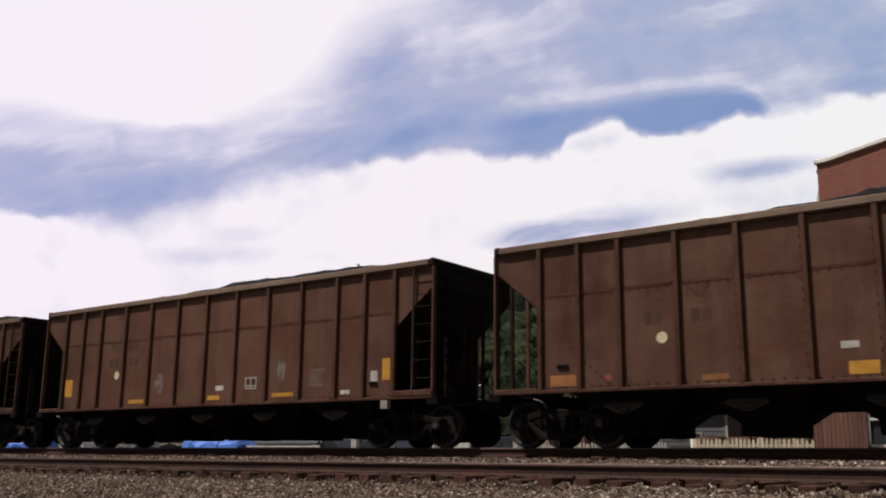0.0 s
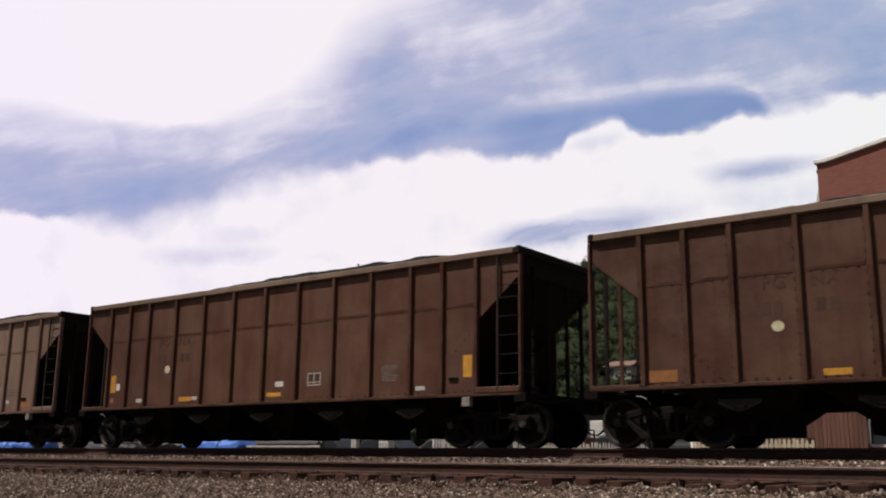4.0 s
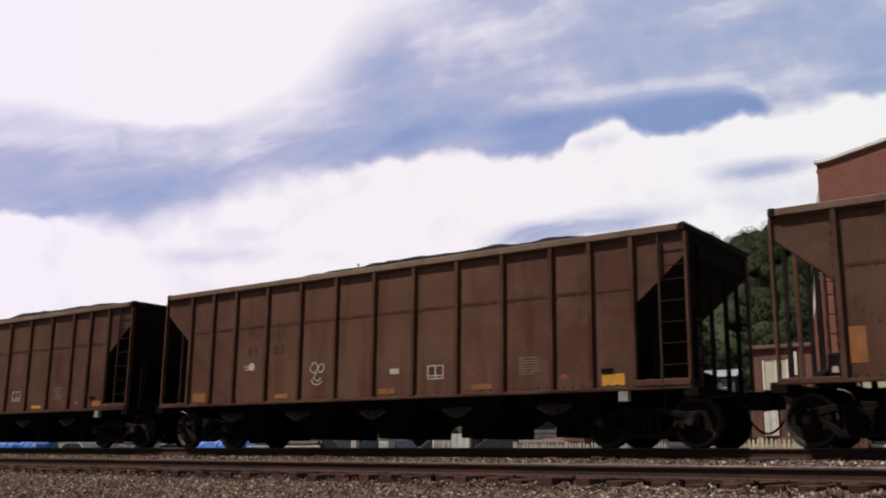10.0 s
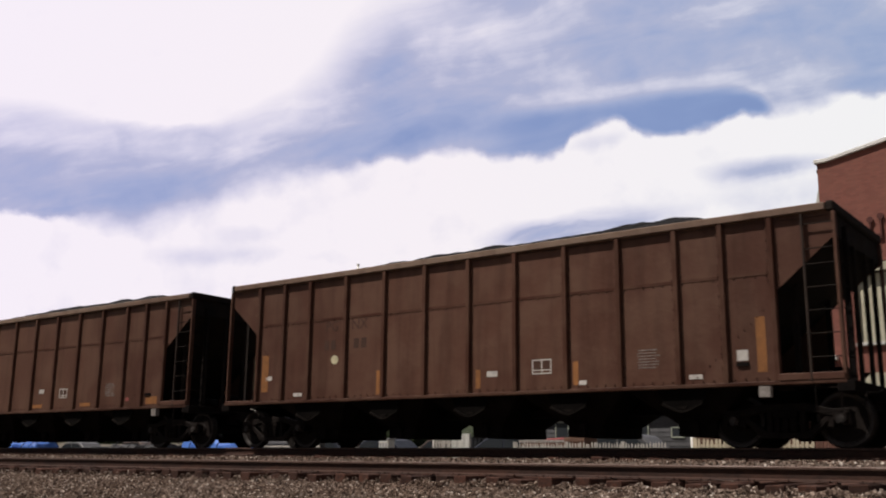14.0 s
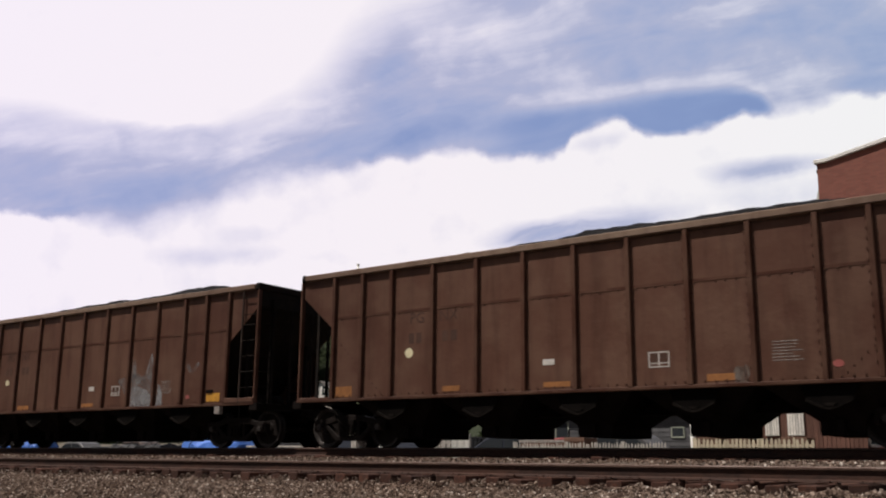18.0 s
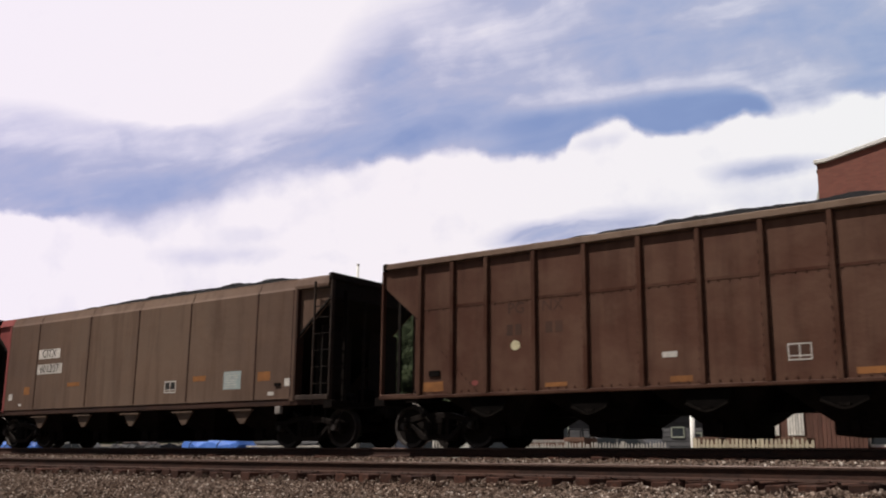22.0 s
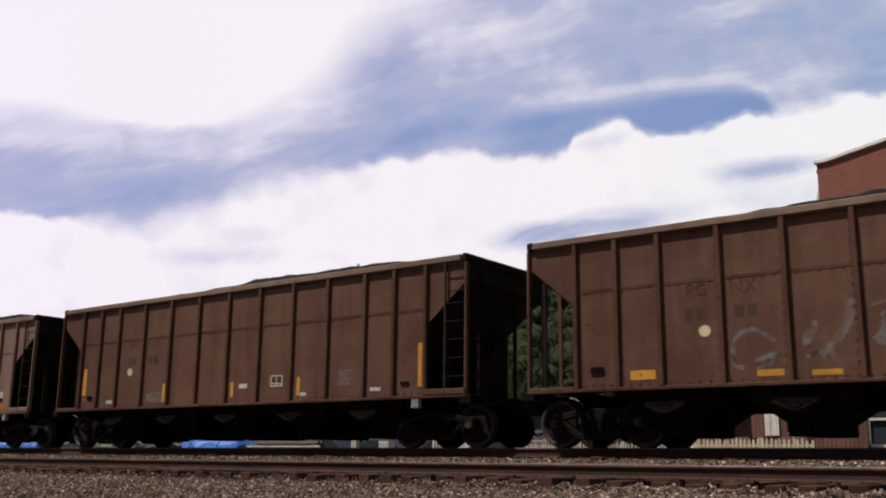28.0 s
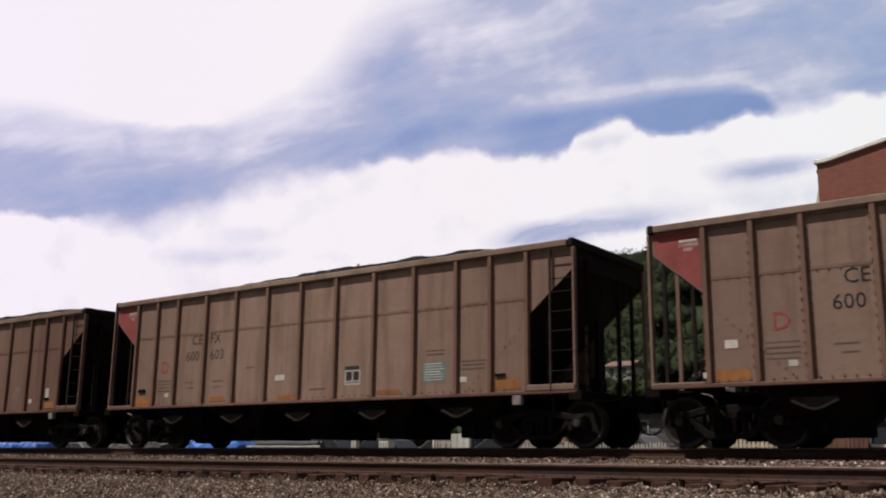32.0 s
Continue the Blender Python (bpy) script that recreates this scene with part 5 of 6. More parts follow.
marks(9, "O 1.40 1.21 0.49 0.23; C 3.26 1.97 0.33 0.26; O 4.38 1.18 0.44 0.11; W 6.70 1.60 0.26 0.11; O 6.87 1.17 0.59 0.10; B 8.97 1.53 0.40 0.28; S 10.46 1.20 0.30 0.34; O 10.09 1.17 0.49 0.12; L 11.25 1.56 0.61 0.40; R 12.03 1.31 0.22 0.15; Y 13.07 1.21 0.50 0.19; K 12.92 1.38 0.23 0.06")
marks(10, "O 1.45 1.25 0.59 0.27; C 3.37 1.95 0.32 0.23; O 4.39 1.16 0.60 0.13; W 7.86 1.61 0.25 0.12; B 8.99 1.52 0.37 0.26; O 7.71 1.16 0.55 0.10; L 11.21 1.54 0.51 0.39; Y 13.07 1.22 0.50 0.21; K 12.94 1.38 0.23 0.06; R 12.08 1.26 0.19 0.14")
marks(11, "K 1.46 1.50 0.28 0.12; R 2.48 1.27 0.20 0.13; O 1.42 1.23 0.52 0.20; C 3.45 1.97 0.31 0.24; O 4.36 1.17 0.48 0.08; W 6.68 1.61 0.29 0.10; O 6.88 1.17 0.42 0.11; B 8.94 1.53 0.39 0.28; O 10.08 1.18 0.56 0.11; L 11.19 1.56 0.49 0.38; R 12.06 1.26 0.22 0.14; Y 13.02 1.23 0.49 0.22; K 12.90 1.40 0.24 0.05")
marks(12, "H 3.20 2.72 1.11 0.28; H 3.27 2.27 1.28 0.29; O 2.15 1.66 0.30 0.23; W 1.28 1.49 0.20 0.19; O 4.57 1.77 0.61 0.11; W 1.84 1.25 0.13 0.07; B 8.97 1.53 0.47 0.31; O 10.12 1.70 0.50 0.13; Q 11.36 1.61 0.63 0.44; O 12.49 1.66 0.43 0.22; W 13.29 1.49 0.19 0.18; W 12.75 1.24 0.20 0.09; K 12.98 1.45 0.20 0.07")
marks(13, "W 1.50 1.70 0.17 0.13; O 1.46 1.18 0.43 0.24; W 2.52 1.33 0.12 0.10; Y 5.62 1.17 0.52 0.10; W 6.75 1.61 0.28 0.11; O 6.93 1.17 0.56 0.10; B 9.03 1.53 0.39 0.29; O 10.22 1.17 0.47 0.11; T 11.28 1.59 0.54 0.43; W 12.08 1.34 0.15 0.09; W 12.99 1.56 0.17 0.17; K 12.97 1.42 0.19 0.05; O 13.13 1.23 0.41 0.16")
marks(14, "Y 2.40 1.27 0.49 0.17; K 1.49 1.39 0.26 0.12; C 3.59 1.98 0.27 0.25; Y 4.69 1.21 0.45 0.11; Y 5.60 1.18 0.47 0.09; Y 6.95 1.22 0.45 0.10; B 9.02 1.54 0.42 0.29; Y 9.93 1.22 0.47 0.11; W 6.73 1.45 0.16 0.12")
marks(15, "Y 1.27 1.80 0.15 0.75; C 3.34 2.00 0.28 0.25; Y 4.86 1.40 0.11 0.46; S 4.55 1.30 0.98 0.30; W 2.50 1.22 0.28 0.09; R 1.30 1.31 0.18 0.12; K 1.57 1.36 0.22 0.09; W 7.92 1.46 0.28 0.11; Y 7.52 1.39 0.11 0.36; B 9.08 1.54 0.40 0.26; Y 9.81 1.39 0.10 0.42; W 9.97 1.20 0.20 0.08; L 11.28 1.53 0.51 0.39; W 12.17 1.24 0.30 0.08; K 13.00 1.34 0.23 0.06; Y 13.40 1.71 0.11 0.92")
marks(16, "W 1.47 1.72 0.22 0.14; O 1.47 1.19 0.62 0.20; W 2.49 1.35 0.15 0.10; W 6.73 1.59 0.32 0.11; B 9.01 1.53 0.42 0.29; N 9.01 1.72 0.39 0.07; T 11.29 1.62 0.58 0.44; W 12.05 1.37 0.14 0.11; W 12.94 1.59 0.20 0.18; K 12.94 1.44 0.21 0.06; O 13.09 1.23 0.46 0.20; O 4.33 1.20 0.58 0.11; O 10.29 1.18 0.48 0.09")
marks(17, "W 6.66 1.61 0.31 0.13; B 8.97 1.52 0.46 0.33; N 8.95 1.73 0.42 0.08; T 11.26 1.54 0.61 0.42; W 12.00 1.35 0.17 0.11; O 13.06 1.22 0.59 0.22; O 6.90 1.14 0.56 0.12; O 10.01 1.16 0.64 0.10; W 2.46 1.33 0.16 0.10; O 1.49 1.18 0.68 0.24; K 12.91 1.40 0.23 0.06; O 4.46 1.17 0.53 0.13; K 1.42 1.47 0.27 0.08")
marks(2, "B 9.00 1.53 0.42 0.29; L 11.27 1.56 0.55 0.40; K 12.97 1.37 0.22 0.06; Y 13.32 1.62 0.22 0.45; W 12.10 1.21 0.25 0.09")
marks(8, "L 11.26 1.56 0.55 0.40; R 12.05 1.27 0.20 0.13; K 12.95 1.38 0.23 0.06; O 13.10 1.22 0.48 0.20; O 10.10 1.18 0.50 0.10")
marks(-1, "B 9.00 1.53 0.42 0.29; L 11.27 1.56 0.55 0.40; K 12.97 1.37 0.22 0.06; O 13.10 1.22 0.48 0.20")
marks(14, "L 11.27 1.56 0.55 0.40; K 12.97 1.37 0.22 0.06")
marks(18, "W 12.94 1.55 0.16 0.30; O 13.08 1.22 0.46 0.20; W 12.05 1.35 0.16 0.12; S 11.28 1.60 0.50 0.46; B 9.00 1.53 0.42 0.29; W 6.74 1.60 0.28 0.11; K 12.94 1.40 0.22 0.06")
# big tag and small one on the fifth car, worn loops on another, a chalk doodle
scrawl(4, "4.55,1.85 4.52,1.41 4.60,1.45; 4.32,1.36 4.43,1.17 4.48,1.41 4.49,1.18 4.59,1.33 4.57,1.16 4.65,1.35; 4.41,1.49 4.50,1.37; 4.71,1.55 4.71,1.21 4.76,1.36; 4.80,1.40 4.89,1.51 4.94,1.45 4.89,1.37 4.80,1.38; 4.69,1.23 4.95,1.21", 0.026)
scrawl(4, "5.34,1.69 5.40,1.48 5.58,1.21; 5.34,1.69 5.62,1.73 5.84,1.75 5.93,1.68 5.90,1.57 5.79,1.46 5.83,1.30 5.88,1.16; 5.26,1.62 5.34,1.54; 5.23,1.21 5.25,1.38 5.34,1.48 5.40,1.46; 5.27,1.32 5.37,1.11; 5.64,1.36 5.69,1.12; 5.94,1.60 6.06,1.65 6.09,1.66", 0.036)
scrawl(4, "6.32,1.65 6.36,1.60 6.57,1.64 6.71,1.66 6.74,1.59 6.72,1.49 6.66,1.43 6.74,1.42; 6.35,1.51 6.42,1.43 6.39,1.27 6.35,1.33 6.37,1.49; 6.44,1.22 6.48,1.11; 6.77,1.29 6.78,1.13; 6.78,1.59 6.99,1.64 7.14,1.67 7.21,1.60 7.20,1.43; 7.06,1.44 7.07,1.24; 7.13,1.48 7.09,1.40 7.13,1.12; 7.20,1.43 7.22,1.15", 0.036)
scrawl(4, "7.45,1.59 7.52,1.59 7.57,1.50 7.49,1.38 7.49,1.22 7.54,1.17; 7.59,1.44 7.68,1.52 7.84,1.57 7.97,1.53; 7.73,1.42 7.69,1.27 7.56,1.22; 7.52,1.22 7.70,1.16 7.66,1.11; 7.94,1.39 7.89,1.21 7.80,1.11; 8.00,1.28 8.12,1.48 8.25,1.60 8.33,1.61 8.37,1.54 8.32,1.39 8.20,1.33 8.00,1.28; 7.80,1.12 7.95,1.19 8.07,1.20 8.17,1.11", 0.036)
marks(4, "W 7.90 1.46 0.30 0.11; O 4.00 1.20 0.40 0.10; O 6.75 1.36 0.50 0.10")
scrawl(14, "4.79,1.73 4.57,1.88 4.34,1.95 4.14,1.82 4.07,1.57 4.10,1.37 4.24,1.29; 4.40,1.38 4.67,1.48 4.86,1.53 4.66,1.34 4.47,1.32; 5.25,1.70 5.37,1.89 5.47,1.99 5.37,1.72 5.24,1.65; 5.55,1.47 5.74,1.70 5.93,1.96 6.03,2.31 6.07,2.11 5.89,1.77 5.67,1.51 5.79,1.32; 5.30,1.42 5.49,1.50 5.67,1.38", 0.085, WORN_SPRAY)
scrawl(14, "6.35,2.20 6.59,2.26 6.88,2.22 7.09,2.04; 6.47,2.03 6.64,2.13 6.70,2.02 6.52,1.95; 6.34,1.64 6.49,1.82 6.51,1.66; 6.67,1.39 6.90,1.48 7.19,1.57; 7.48,1.35 7.67,1.44 7.98,1.37 8.08,1.29; 7.61,1.90 7.90,1.88", 0.07, WORN_SPRAY)
scrawl(5, "5.38,1.79 5.49,1.91 5.62,1.83 5.57,1.70 5.43,1.69 5.38,1.79; 5.65,1.83 5.78,1.87 5.81,1.75 5.70,1.67 5.63,1.76 5.65,1.83; 5.59,1.68 5.50,1.57 5.64,1.48 5.72,1.55; 5.44,1.54 5.47,1.44 5.63,1.40 5.77,1.47; 3.12,1.91 3.43,1.95; 3.18,1.84 3.43,1.87", 0.022)
scrawl(5, "9.69,1.55 9.83,1.60 9.86,1.46 9.72,1.31 9.89,1.31; 10.17,1.58 10.00,1.45 10.17,1.38 10.07,1.29; 10.41,1.55 10.35,1.29", 0.03, RED_CHALK, "faint red chalk stroke")
scrawl(10, "9.70,1.75 9.85,1.95 9.95,1.70 10.15,1.80 10.35,1.62; 12.0,2.10 12.2,1.9 12.45,2.12", 0.11, MIST)
for n, digits, ink in ((3, "600 786", FADED_INK), (13, "600 719", FADED_INK), (16, "600 725", INK), (17, "600 603", DIM_INK)):
    left, right = digits.split()
    for word, x, z, size in (("CE", 3.58, 2.69, 0.36), ("FX", 4.28, 2.69, 0.36), (left, 3.43, 2.28, 0.36), (right, 4.37, 2.28, 0.36)):
        lettering(n, word, x, z, size, ink)
    lettering(n, "D", 2.34, 2.04, 0.44, RED_INK)
    lettering(n, "COUPLER\nEND", 0.78, 3.50, 0.088, WHITE_TAG)
    part("stencil_line", Geo().box(0.60 - HALF_L, 0.94 - HALF_L, FACE - 0.006, FACE - 0.003, 3.60, 3.64), WHITE_TAG, cars[n], "illegible white stencil line")
    tri = part("red_corner_panel", Geo().prism([(0.13 - HALF_L, 3.80), (0.13 - HALF_L, 3.42), (0.99 - HALF_L, 2.70), (0.99 - HALF_L, 3.80)], FACE - 0.003, FACE), RED_PAINT, cars[n], "red painted corner panel")
    for z in (1.95, 1.86, 1.77, 1.68):
        part("stencil_line", Geo().box(2.05 - HALF_L, 2.62 - HALF_L, FACE - 0.003, FACE, z - 0.26, z - 0.235), FADED_INK, cars[n], "illegible dark stencil line")
    for x, z, w in ((3.35, 1.62, 0.38), (3.40, 1.48, 0.28), (4.45, 1.62, 0.40), (4.42, 1.48, 0.3), (11.28, 1.98, 0.5), (11.28, 1.90, 0.46), (12.25, 1.72, 0.62), (12.25, 1.64, 0.56), (12.25, 1.56, 0.6), (7.9, 1.30, 0.5), (5.6, 1.9, 0.3)):
        part("stencil_line", Geo().box(x - w / 2 - HALF_L, x + w / 2 - HALF_L, FACE - 0.003, FACE, z - 0.015, z + 0.015), FADED_INK, cars[n], "illegible dark stencil line")
for n in cars:
    if n in TANS or n == 12:
        continue
    lettering(n, "PG", 3.47, 2.70, 0.33, GHOST_INK)
    lettering(n, "NX", 4.30, 2.70, 0.33, GHOST_INK)
    for x, z, w in ((3.32, 2.28, 0.14), (3.52, 2.28, 0.14), (4.22, 2.28, 0.16), (4.44, 2.28, 0.16)):
        part("stencil_line", Geo().box(x - w / 2 - HALF_L, x + w / 2 - HALF_L, FACE - 0.003, FACE, z - 0.11, z + 0.11), GHOST_INK, cars[n], "faded illegible stencil character")
lettering(12, "CITX", 3.20, 2.72, 0.33, INK, -HALF_W + 0.026)
lettering(12, "601207", 3.27, 2.27, 0.33, INK, -HALF_W + 0.026)


def haze(n, text, material):
    """A patch of sprayed paint, its outline as x,z points from the left rim end."""
    pts = [tuple(float(c) for c in q.split(",")) for q in text.split()]
    part("sprayed_patch", Geo().prism([(x - HALF_L, z) for x, z in pts], FACE - 0.002, FACE - 0.001), material, cars[n], "patch of thin grey spray paint")


haze(0, "5.34,1.40 5.32,1.70 5.42,1.90 5.60,1.86 5.66,1.60 5.60,1.36", WORN_SPRAY)
haze(14, "9.69,1.27 9.73,1.81 9.87,1.92 10.05,1.83 10.13,1.71 10.31,1.77 10.39,1.60 10.61,1.65 10.58,1.27", MIST)
haze(14, "6.36,1.59 6.46,1.95 6.87,2.14 7.15,1.96 7.20,1.54 6.79,1.41", MIST)
haze(14, "7.45,1.37 7.53,1.83 7.85,1.94 7.95,1.70 8.11,1.29", MIST)
haze(10, "9.70,1.58 9.97,1.63 10.10,1.56 10.37,1.50 10.62,1.30 10.71,1.05 9.70,1.08", FOG)
haze(10, "9.68,1.96 9.94,1.96 10.12,1.84 10.31,1.94 10.53,1.96 10.78,1.74 10.78,1.07 10.58,1.35 10.37,1.50 9.97,1.64 9.69,1.56", MIST)
haze(10, "9.07,1.79 9.32,1.87 9.56,1.88 9.56,1.10 9.50,1.17 9.43,1.41 9.27,1.59", MIST)
haze(10, "10.29,1.92 10.50,2.50 10.66,1.94 10.61,1.92 10.49,2.39 10.34,1.92", FOG)
haze(10, "10.35,1.93 10.49,2.37 10.60,1.93", MIST)
haze(10, "10.84,1.65 10.94,1.58 11.04,1.33 11.05,1.08 10.81,1.07", FOG)
haze(10, "9.70,2.30 9.79,2.32 9.86,2.14 9.86,1.85 9.68,1.77", MIST)


# ---- woods on the hill ----


def woods():
    rng = np.random.default_rng(11)
    trees = 2400
    az = np.radians(rng.uniform(-64, 2, trees))
    r = np.sqrt(rng.uniform(172.0 ** 2, 372.0 ** 2, trees))
    low = rng.uniform(0, 1, trees) < 0.38
    r = np.where(low, rng.uniform(128.0, 172.0, trees), r)
    x, y = r * np.sin(az), r * np.cos(az)
    for hx, hy in ((-76.0, 150.0), (-71.5, 150.0), (-61.0, 150.0), (-57.0, 150.0), (-142.2, 147.6), (-138.7, 152.3), (-107.7, 151.9)):
        near = (np.abs(x * hy / y - hx) < 5.5) & (y < hy + 8)
        y = np.where(near, hy + 14 + rng.uniform(0, 10, trees), y)
    x[:9], y[:9] = np.linspace(-80.5, -67.0, 9), 144.0 + rng.uniform(-0.8, 0.8, 9)
    base = -0.75 + hill_top(x, y)
    tall = np.where(low, 0.55, 1.0) * rng.uniform(6.6, 9.6, trees)
    tall[:9] = rng.uniform(6.7, 7.7, 9)
    per = 420
    n = trees * per
    d = rng.normal(size=(n, 3))
    d /= np.linalg.norm(d, axis=1)[:, None]
    rad = rng.uniform(0.45, 1.0, n) ** 0.35
    wide = np.repeat(tall * rng.uniform(0.36, 0.52, trees), per)
    hgt = np.repeat(tall, per)
    lump = 1 + 0.35 * np.sin(d[:, 0] * 5 + np.repeat(rng.uniform(0, 6, trees), per)) * np.cos(d[:, 2] * 4)
    c = np.stack([np.repeat(x, per) + d[:, 0] * rad * wide * lump, np.repeat(y, per) + d[:, 1] * rad * wide * lump,
                  np.repeat(base, per) + hgt * 0.55 + d[:, 2] * rad * hgt * 0.44 * lump], -1)
    clump = np.array([(1, 1, 1), (1, -1, -1), (-1, 1, -1), (-1, -1, 1)], float)
    tri = np.array([(0, 1, 2), (0, 3, 1)])
    ico = bmesh.new()
    bmesh.ops.create_icosphere(ico, subdivisions=2, radius=1.0)
    ball = np.array([q.co for q in ico.verts])
    skin = np.array([[q.index for q in f.verts] for f in ico.faces])
    ico.free()
    m = len(ball)
    swell = ball[None] * rng.uniform(0.80, 1.06, (trees, m, 1))
    girth = wide[::per]
    core = np.stack([x, y, base + tall * 0.55], -1)[:, None] + swell * np.stack([girth, girth, tall * 0.44], -1)[:, None] * 0.82
    core_f = (skin[None] + (np.arange(trees) * m)[:, None, None]).reshape(-1, 3)
    s = rng.uniform(0.12, 0.26, n)
    v = clump[None] * rng.uniform(0.4, 1.3, (n, 4, 1)) * s[:, None, None] * np.array([1, 1, 0.7]) + rng.normal(size=(n, 4, 3)) * 0.07 + c[:, None]
    f = (tri[None] + (np.arange(n) * 4)[:, None, None]).reshape(-1, 3)
    v = np.concatenate([core.reshape(-1, 3), v.reshape(-1, 3)])
    f = np.concatenate([core_f, f + trees * m])
    tagged(new("woodland", big_mesh("woodland", v, f, WOODS, True)), "dense green summer woodland on the hillside", "trees", kind="stuff")


woods()

# ---- brick building beside the line ----


def brick_building():
    hall = thing("brick_building", (-2.0, 42.0, -0.74), "tall red brick gabled building with pale window panels", "building")
    ox, oy, oz = 2.0, -42.0, 0.74

    def put(name, g, material, label="", bevel=0.0, parent=None):
        g.v = [(x + ox, y + oy, z + oz) for x, y, z in g.v]
        return part(name, g, material, parent or hall, label, bevel=bevel)

    F = 36.5
    # front wall with its openings: strips round two rows of windows
    wins = [(-8.75 + 3.1 * k, -7.15 + 3.1 * k) for k in range(5)]
    outline = [(-9.76, 10.85), (-9.40, 10.85), (-1.8, 12.33), (5.8, 10.85), (6.16, 10.85)]
    put("front_wall", Geo().prism([(-9.76, 6.75)] + outline + [(6.16, 6.75)], F, F + 0.4), BRICK)
    put("front_wall", Geo().box(-9.76, 6.16, F, F + 0.4, 2.95, 4.0), BRICK)
    for z0, z1 in ((4.0, 6.75), (-0.74, 2.95)):
        edges = [-9.76] + [e for w in wins for e in w] + [6.16]
        for a, b in zip(edges[::2], edges[1::2]):
            put("wall_pier", Geo().box(a, b, F, F + 0.4, z0, z1), BRICK)
    put("front_wall", Geo().box(-9.76, 6.16, F + 0.02, F + 0.4, -0.74, 0.35), BRICK)
    for a, b in wins:
        w = put("window", Geo().box(a, b, F + 0.16, F + 0.22, 4.0, 6.5), CREAM, "tall window closed with cream boarding")
        put("window_sill", Geo().box(a - 0.1, b + 0.1, F - 0.12, F + 0.2, 3.88, 4.0), STUCCO, bevel=0.02, parent=w)
        put("lintel", Geo().prism([(a - 0.12, 6.42), (a - 0.12, 6.72), (a + 0.3, 6.86), (b - 0.3, 6.86), (b + 0.12, 6.72), (b + 0.12, 6.42), (b - 0.3, 6.56), (a + 0.3, 6.56)], F - 0.07, F + 0.25), CREAM, "pale arched lintel", parent=w)
        for k in (1, 2):
            x = a + (b - a) * k / 3
            put("mullion", Geo().box(x - 0.025, x + 0.025, F + 0.13, F + 0.18, 4.0, 6.45), CREAM, parent=w)
        w = put("window", Geo().box(a, b, F + 0.2, F + 0.24, 0.35, 2.4), GLASS, "lower window with white frame")
        put("lintel", Geo().prism([(a - 0.1, 2.3), (a - 0.1, 2.55), (a + 0.35, 2.92), (b - 0.35, 2.92), (b + 0.1, 2.55), (b + 0.1, 2.3)], F - 0.06, F + 0.25), CREAM, "pale arched panel", parent=w)
        for x0, x1, z0, z1 in ((a, a + 0.09, 0.35, 2.3), (b - 0.09, b, 0.35, 2.3), (a, b, 2.2, 2.3), (a, b, 0.35, 0.45), (a, b, 1.28, 1.36), ((a + b) / 2 - 0.03, (a + b) / 2 + 0.03, 0.35, 2.2)):
            put("window_bar", Geo().box(x0, x1, F + 0.10, F + 0.19, z0, z1), TRIM, parent=w)
    put("coping", Geo().prism([(-9.86, 10.86), (-9.40, 10.86), (-1.8, 12.34), (5.8, 10.86), (6.26, 10.86), (6.26, 11.02), (5.8, 11.02), (-1.8, 12.5), (-9.40, 11.0), (-9.86, 11.0)], F - 0.10, F + 0.5), TRIM, "white stone coping", bevel=0.015)
    put("string_course", Geo().box(-8.95, 6.16, F - 0.06, F, 6.90, 7.0), BRICK)
    # iron wall ornaments: bars with round ends, stepping upward
    for k in range(14):
        x, z = -9.12 + 0.36 * k, 7.38 + 0.10 * (k % 5)
        g = Geo().rod((x, F - 0.05, z), (x, F - 0.05, z + 0.72), 0.045, 6)
        g.rod((x - 0.07, F - 0.08, z), (x - 0.07, F, z), 0.11, 10).rod((x, F - 0.08, z + 0.74), (x, F, z + 0.74), 0.12, 10)
        put("iron_ornament", g, IRON, "dark red iron ornament with round ends")
    # buttress and side walls
    put("buttress", Geo().prism([(-10.42, -0.74), (-10.42, 4.45), (-9.77, 7.35), (-9.77, -0.74)], F + 0.05, F + 1.6), BRICK, "sloping brick buttress")
    put("side_wall", Geo().prism([(-10.02, 11.1), (-10.36, 9.65), (-10.76, 5.2), (-10.76, -0.74), (-9.80, -0.74), (-9.80, 11.1)], F + 1.62, F + 2.0), STUCCO, "pale stucco side wall")
    put("side_wall", Geo().box(-9.72, -9.36, F + 2.01, F + 14, -0.74, 10.6), BRICK)
    put("side_wall", Geo().box(5.76, 6.12, F + 0.41, F + 14, -0.74, 10.6), BRICK)
    put("rear_wall", Geo().prism([(-9.72, -0.74), (-9.72, 10.6), (-1.8, 12.1), (6.12, 10.6), (6.12, -0.74)], F + 14.01, F + 14.4), BRICK)
    for a, b in ((-9.9, -1.8), (6.3, -1.8)):
        put("roof", Geo().prism([(a, 10.62), (b, 12.12), (b, 12.26), (a, 10.76)], F + 0.42, F + 14.5), SHINGLE)
    lampbox = put("wall_lamp", Geo().box(-9.70, -9.50, F - 0.30, F, 3.42, 3.60), TRIM, "small white wall lamp on a bracket", bevel=0.03)
    put("bracket", Geo().path([(-9.55, F - 0.2, 3.42), (-9.50, F - 0.15, 3.05), (-9.45, F, 3.0)], 0.025), IRON, parent=lampbox)
    for x in (-10.06, -9.86):
        put("vent", Geo().box(x - 0.06, x + 0.06, F + 0.0, F + 0.06, 0.33, 0.62), TRIM, "small white vent")
    return hall


brick_building()


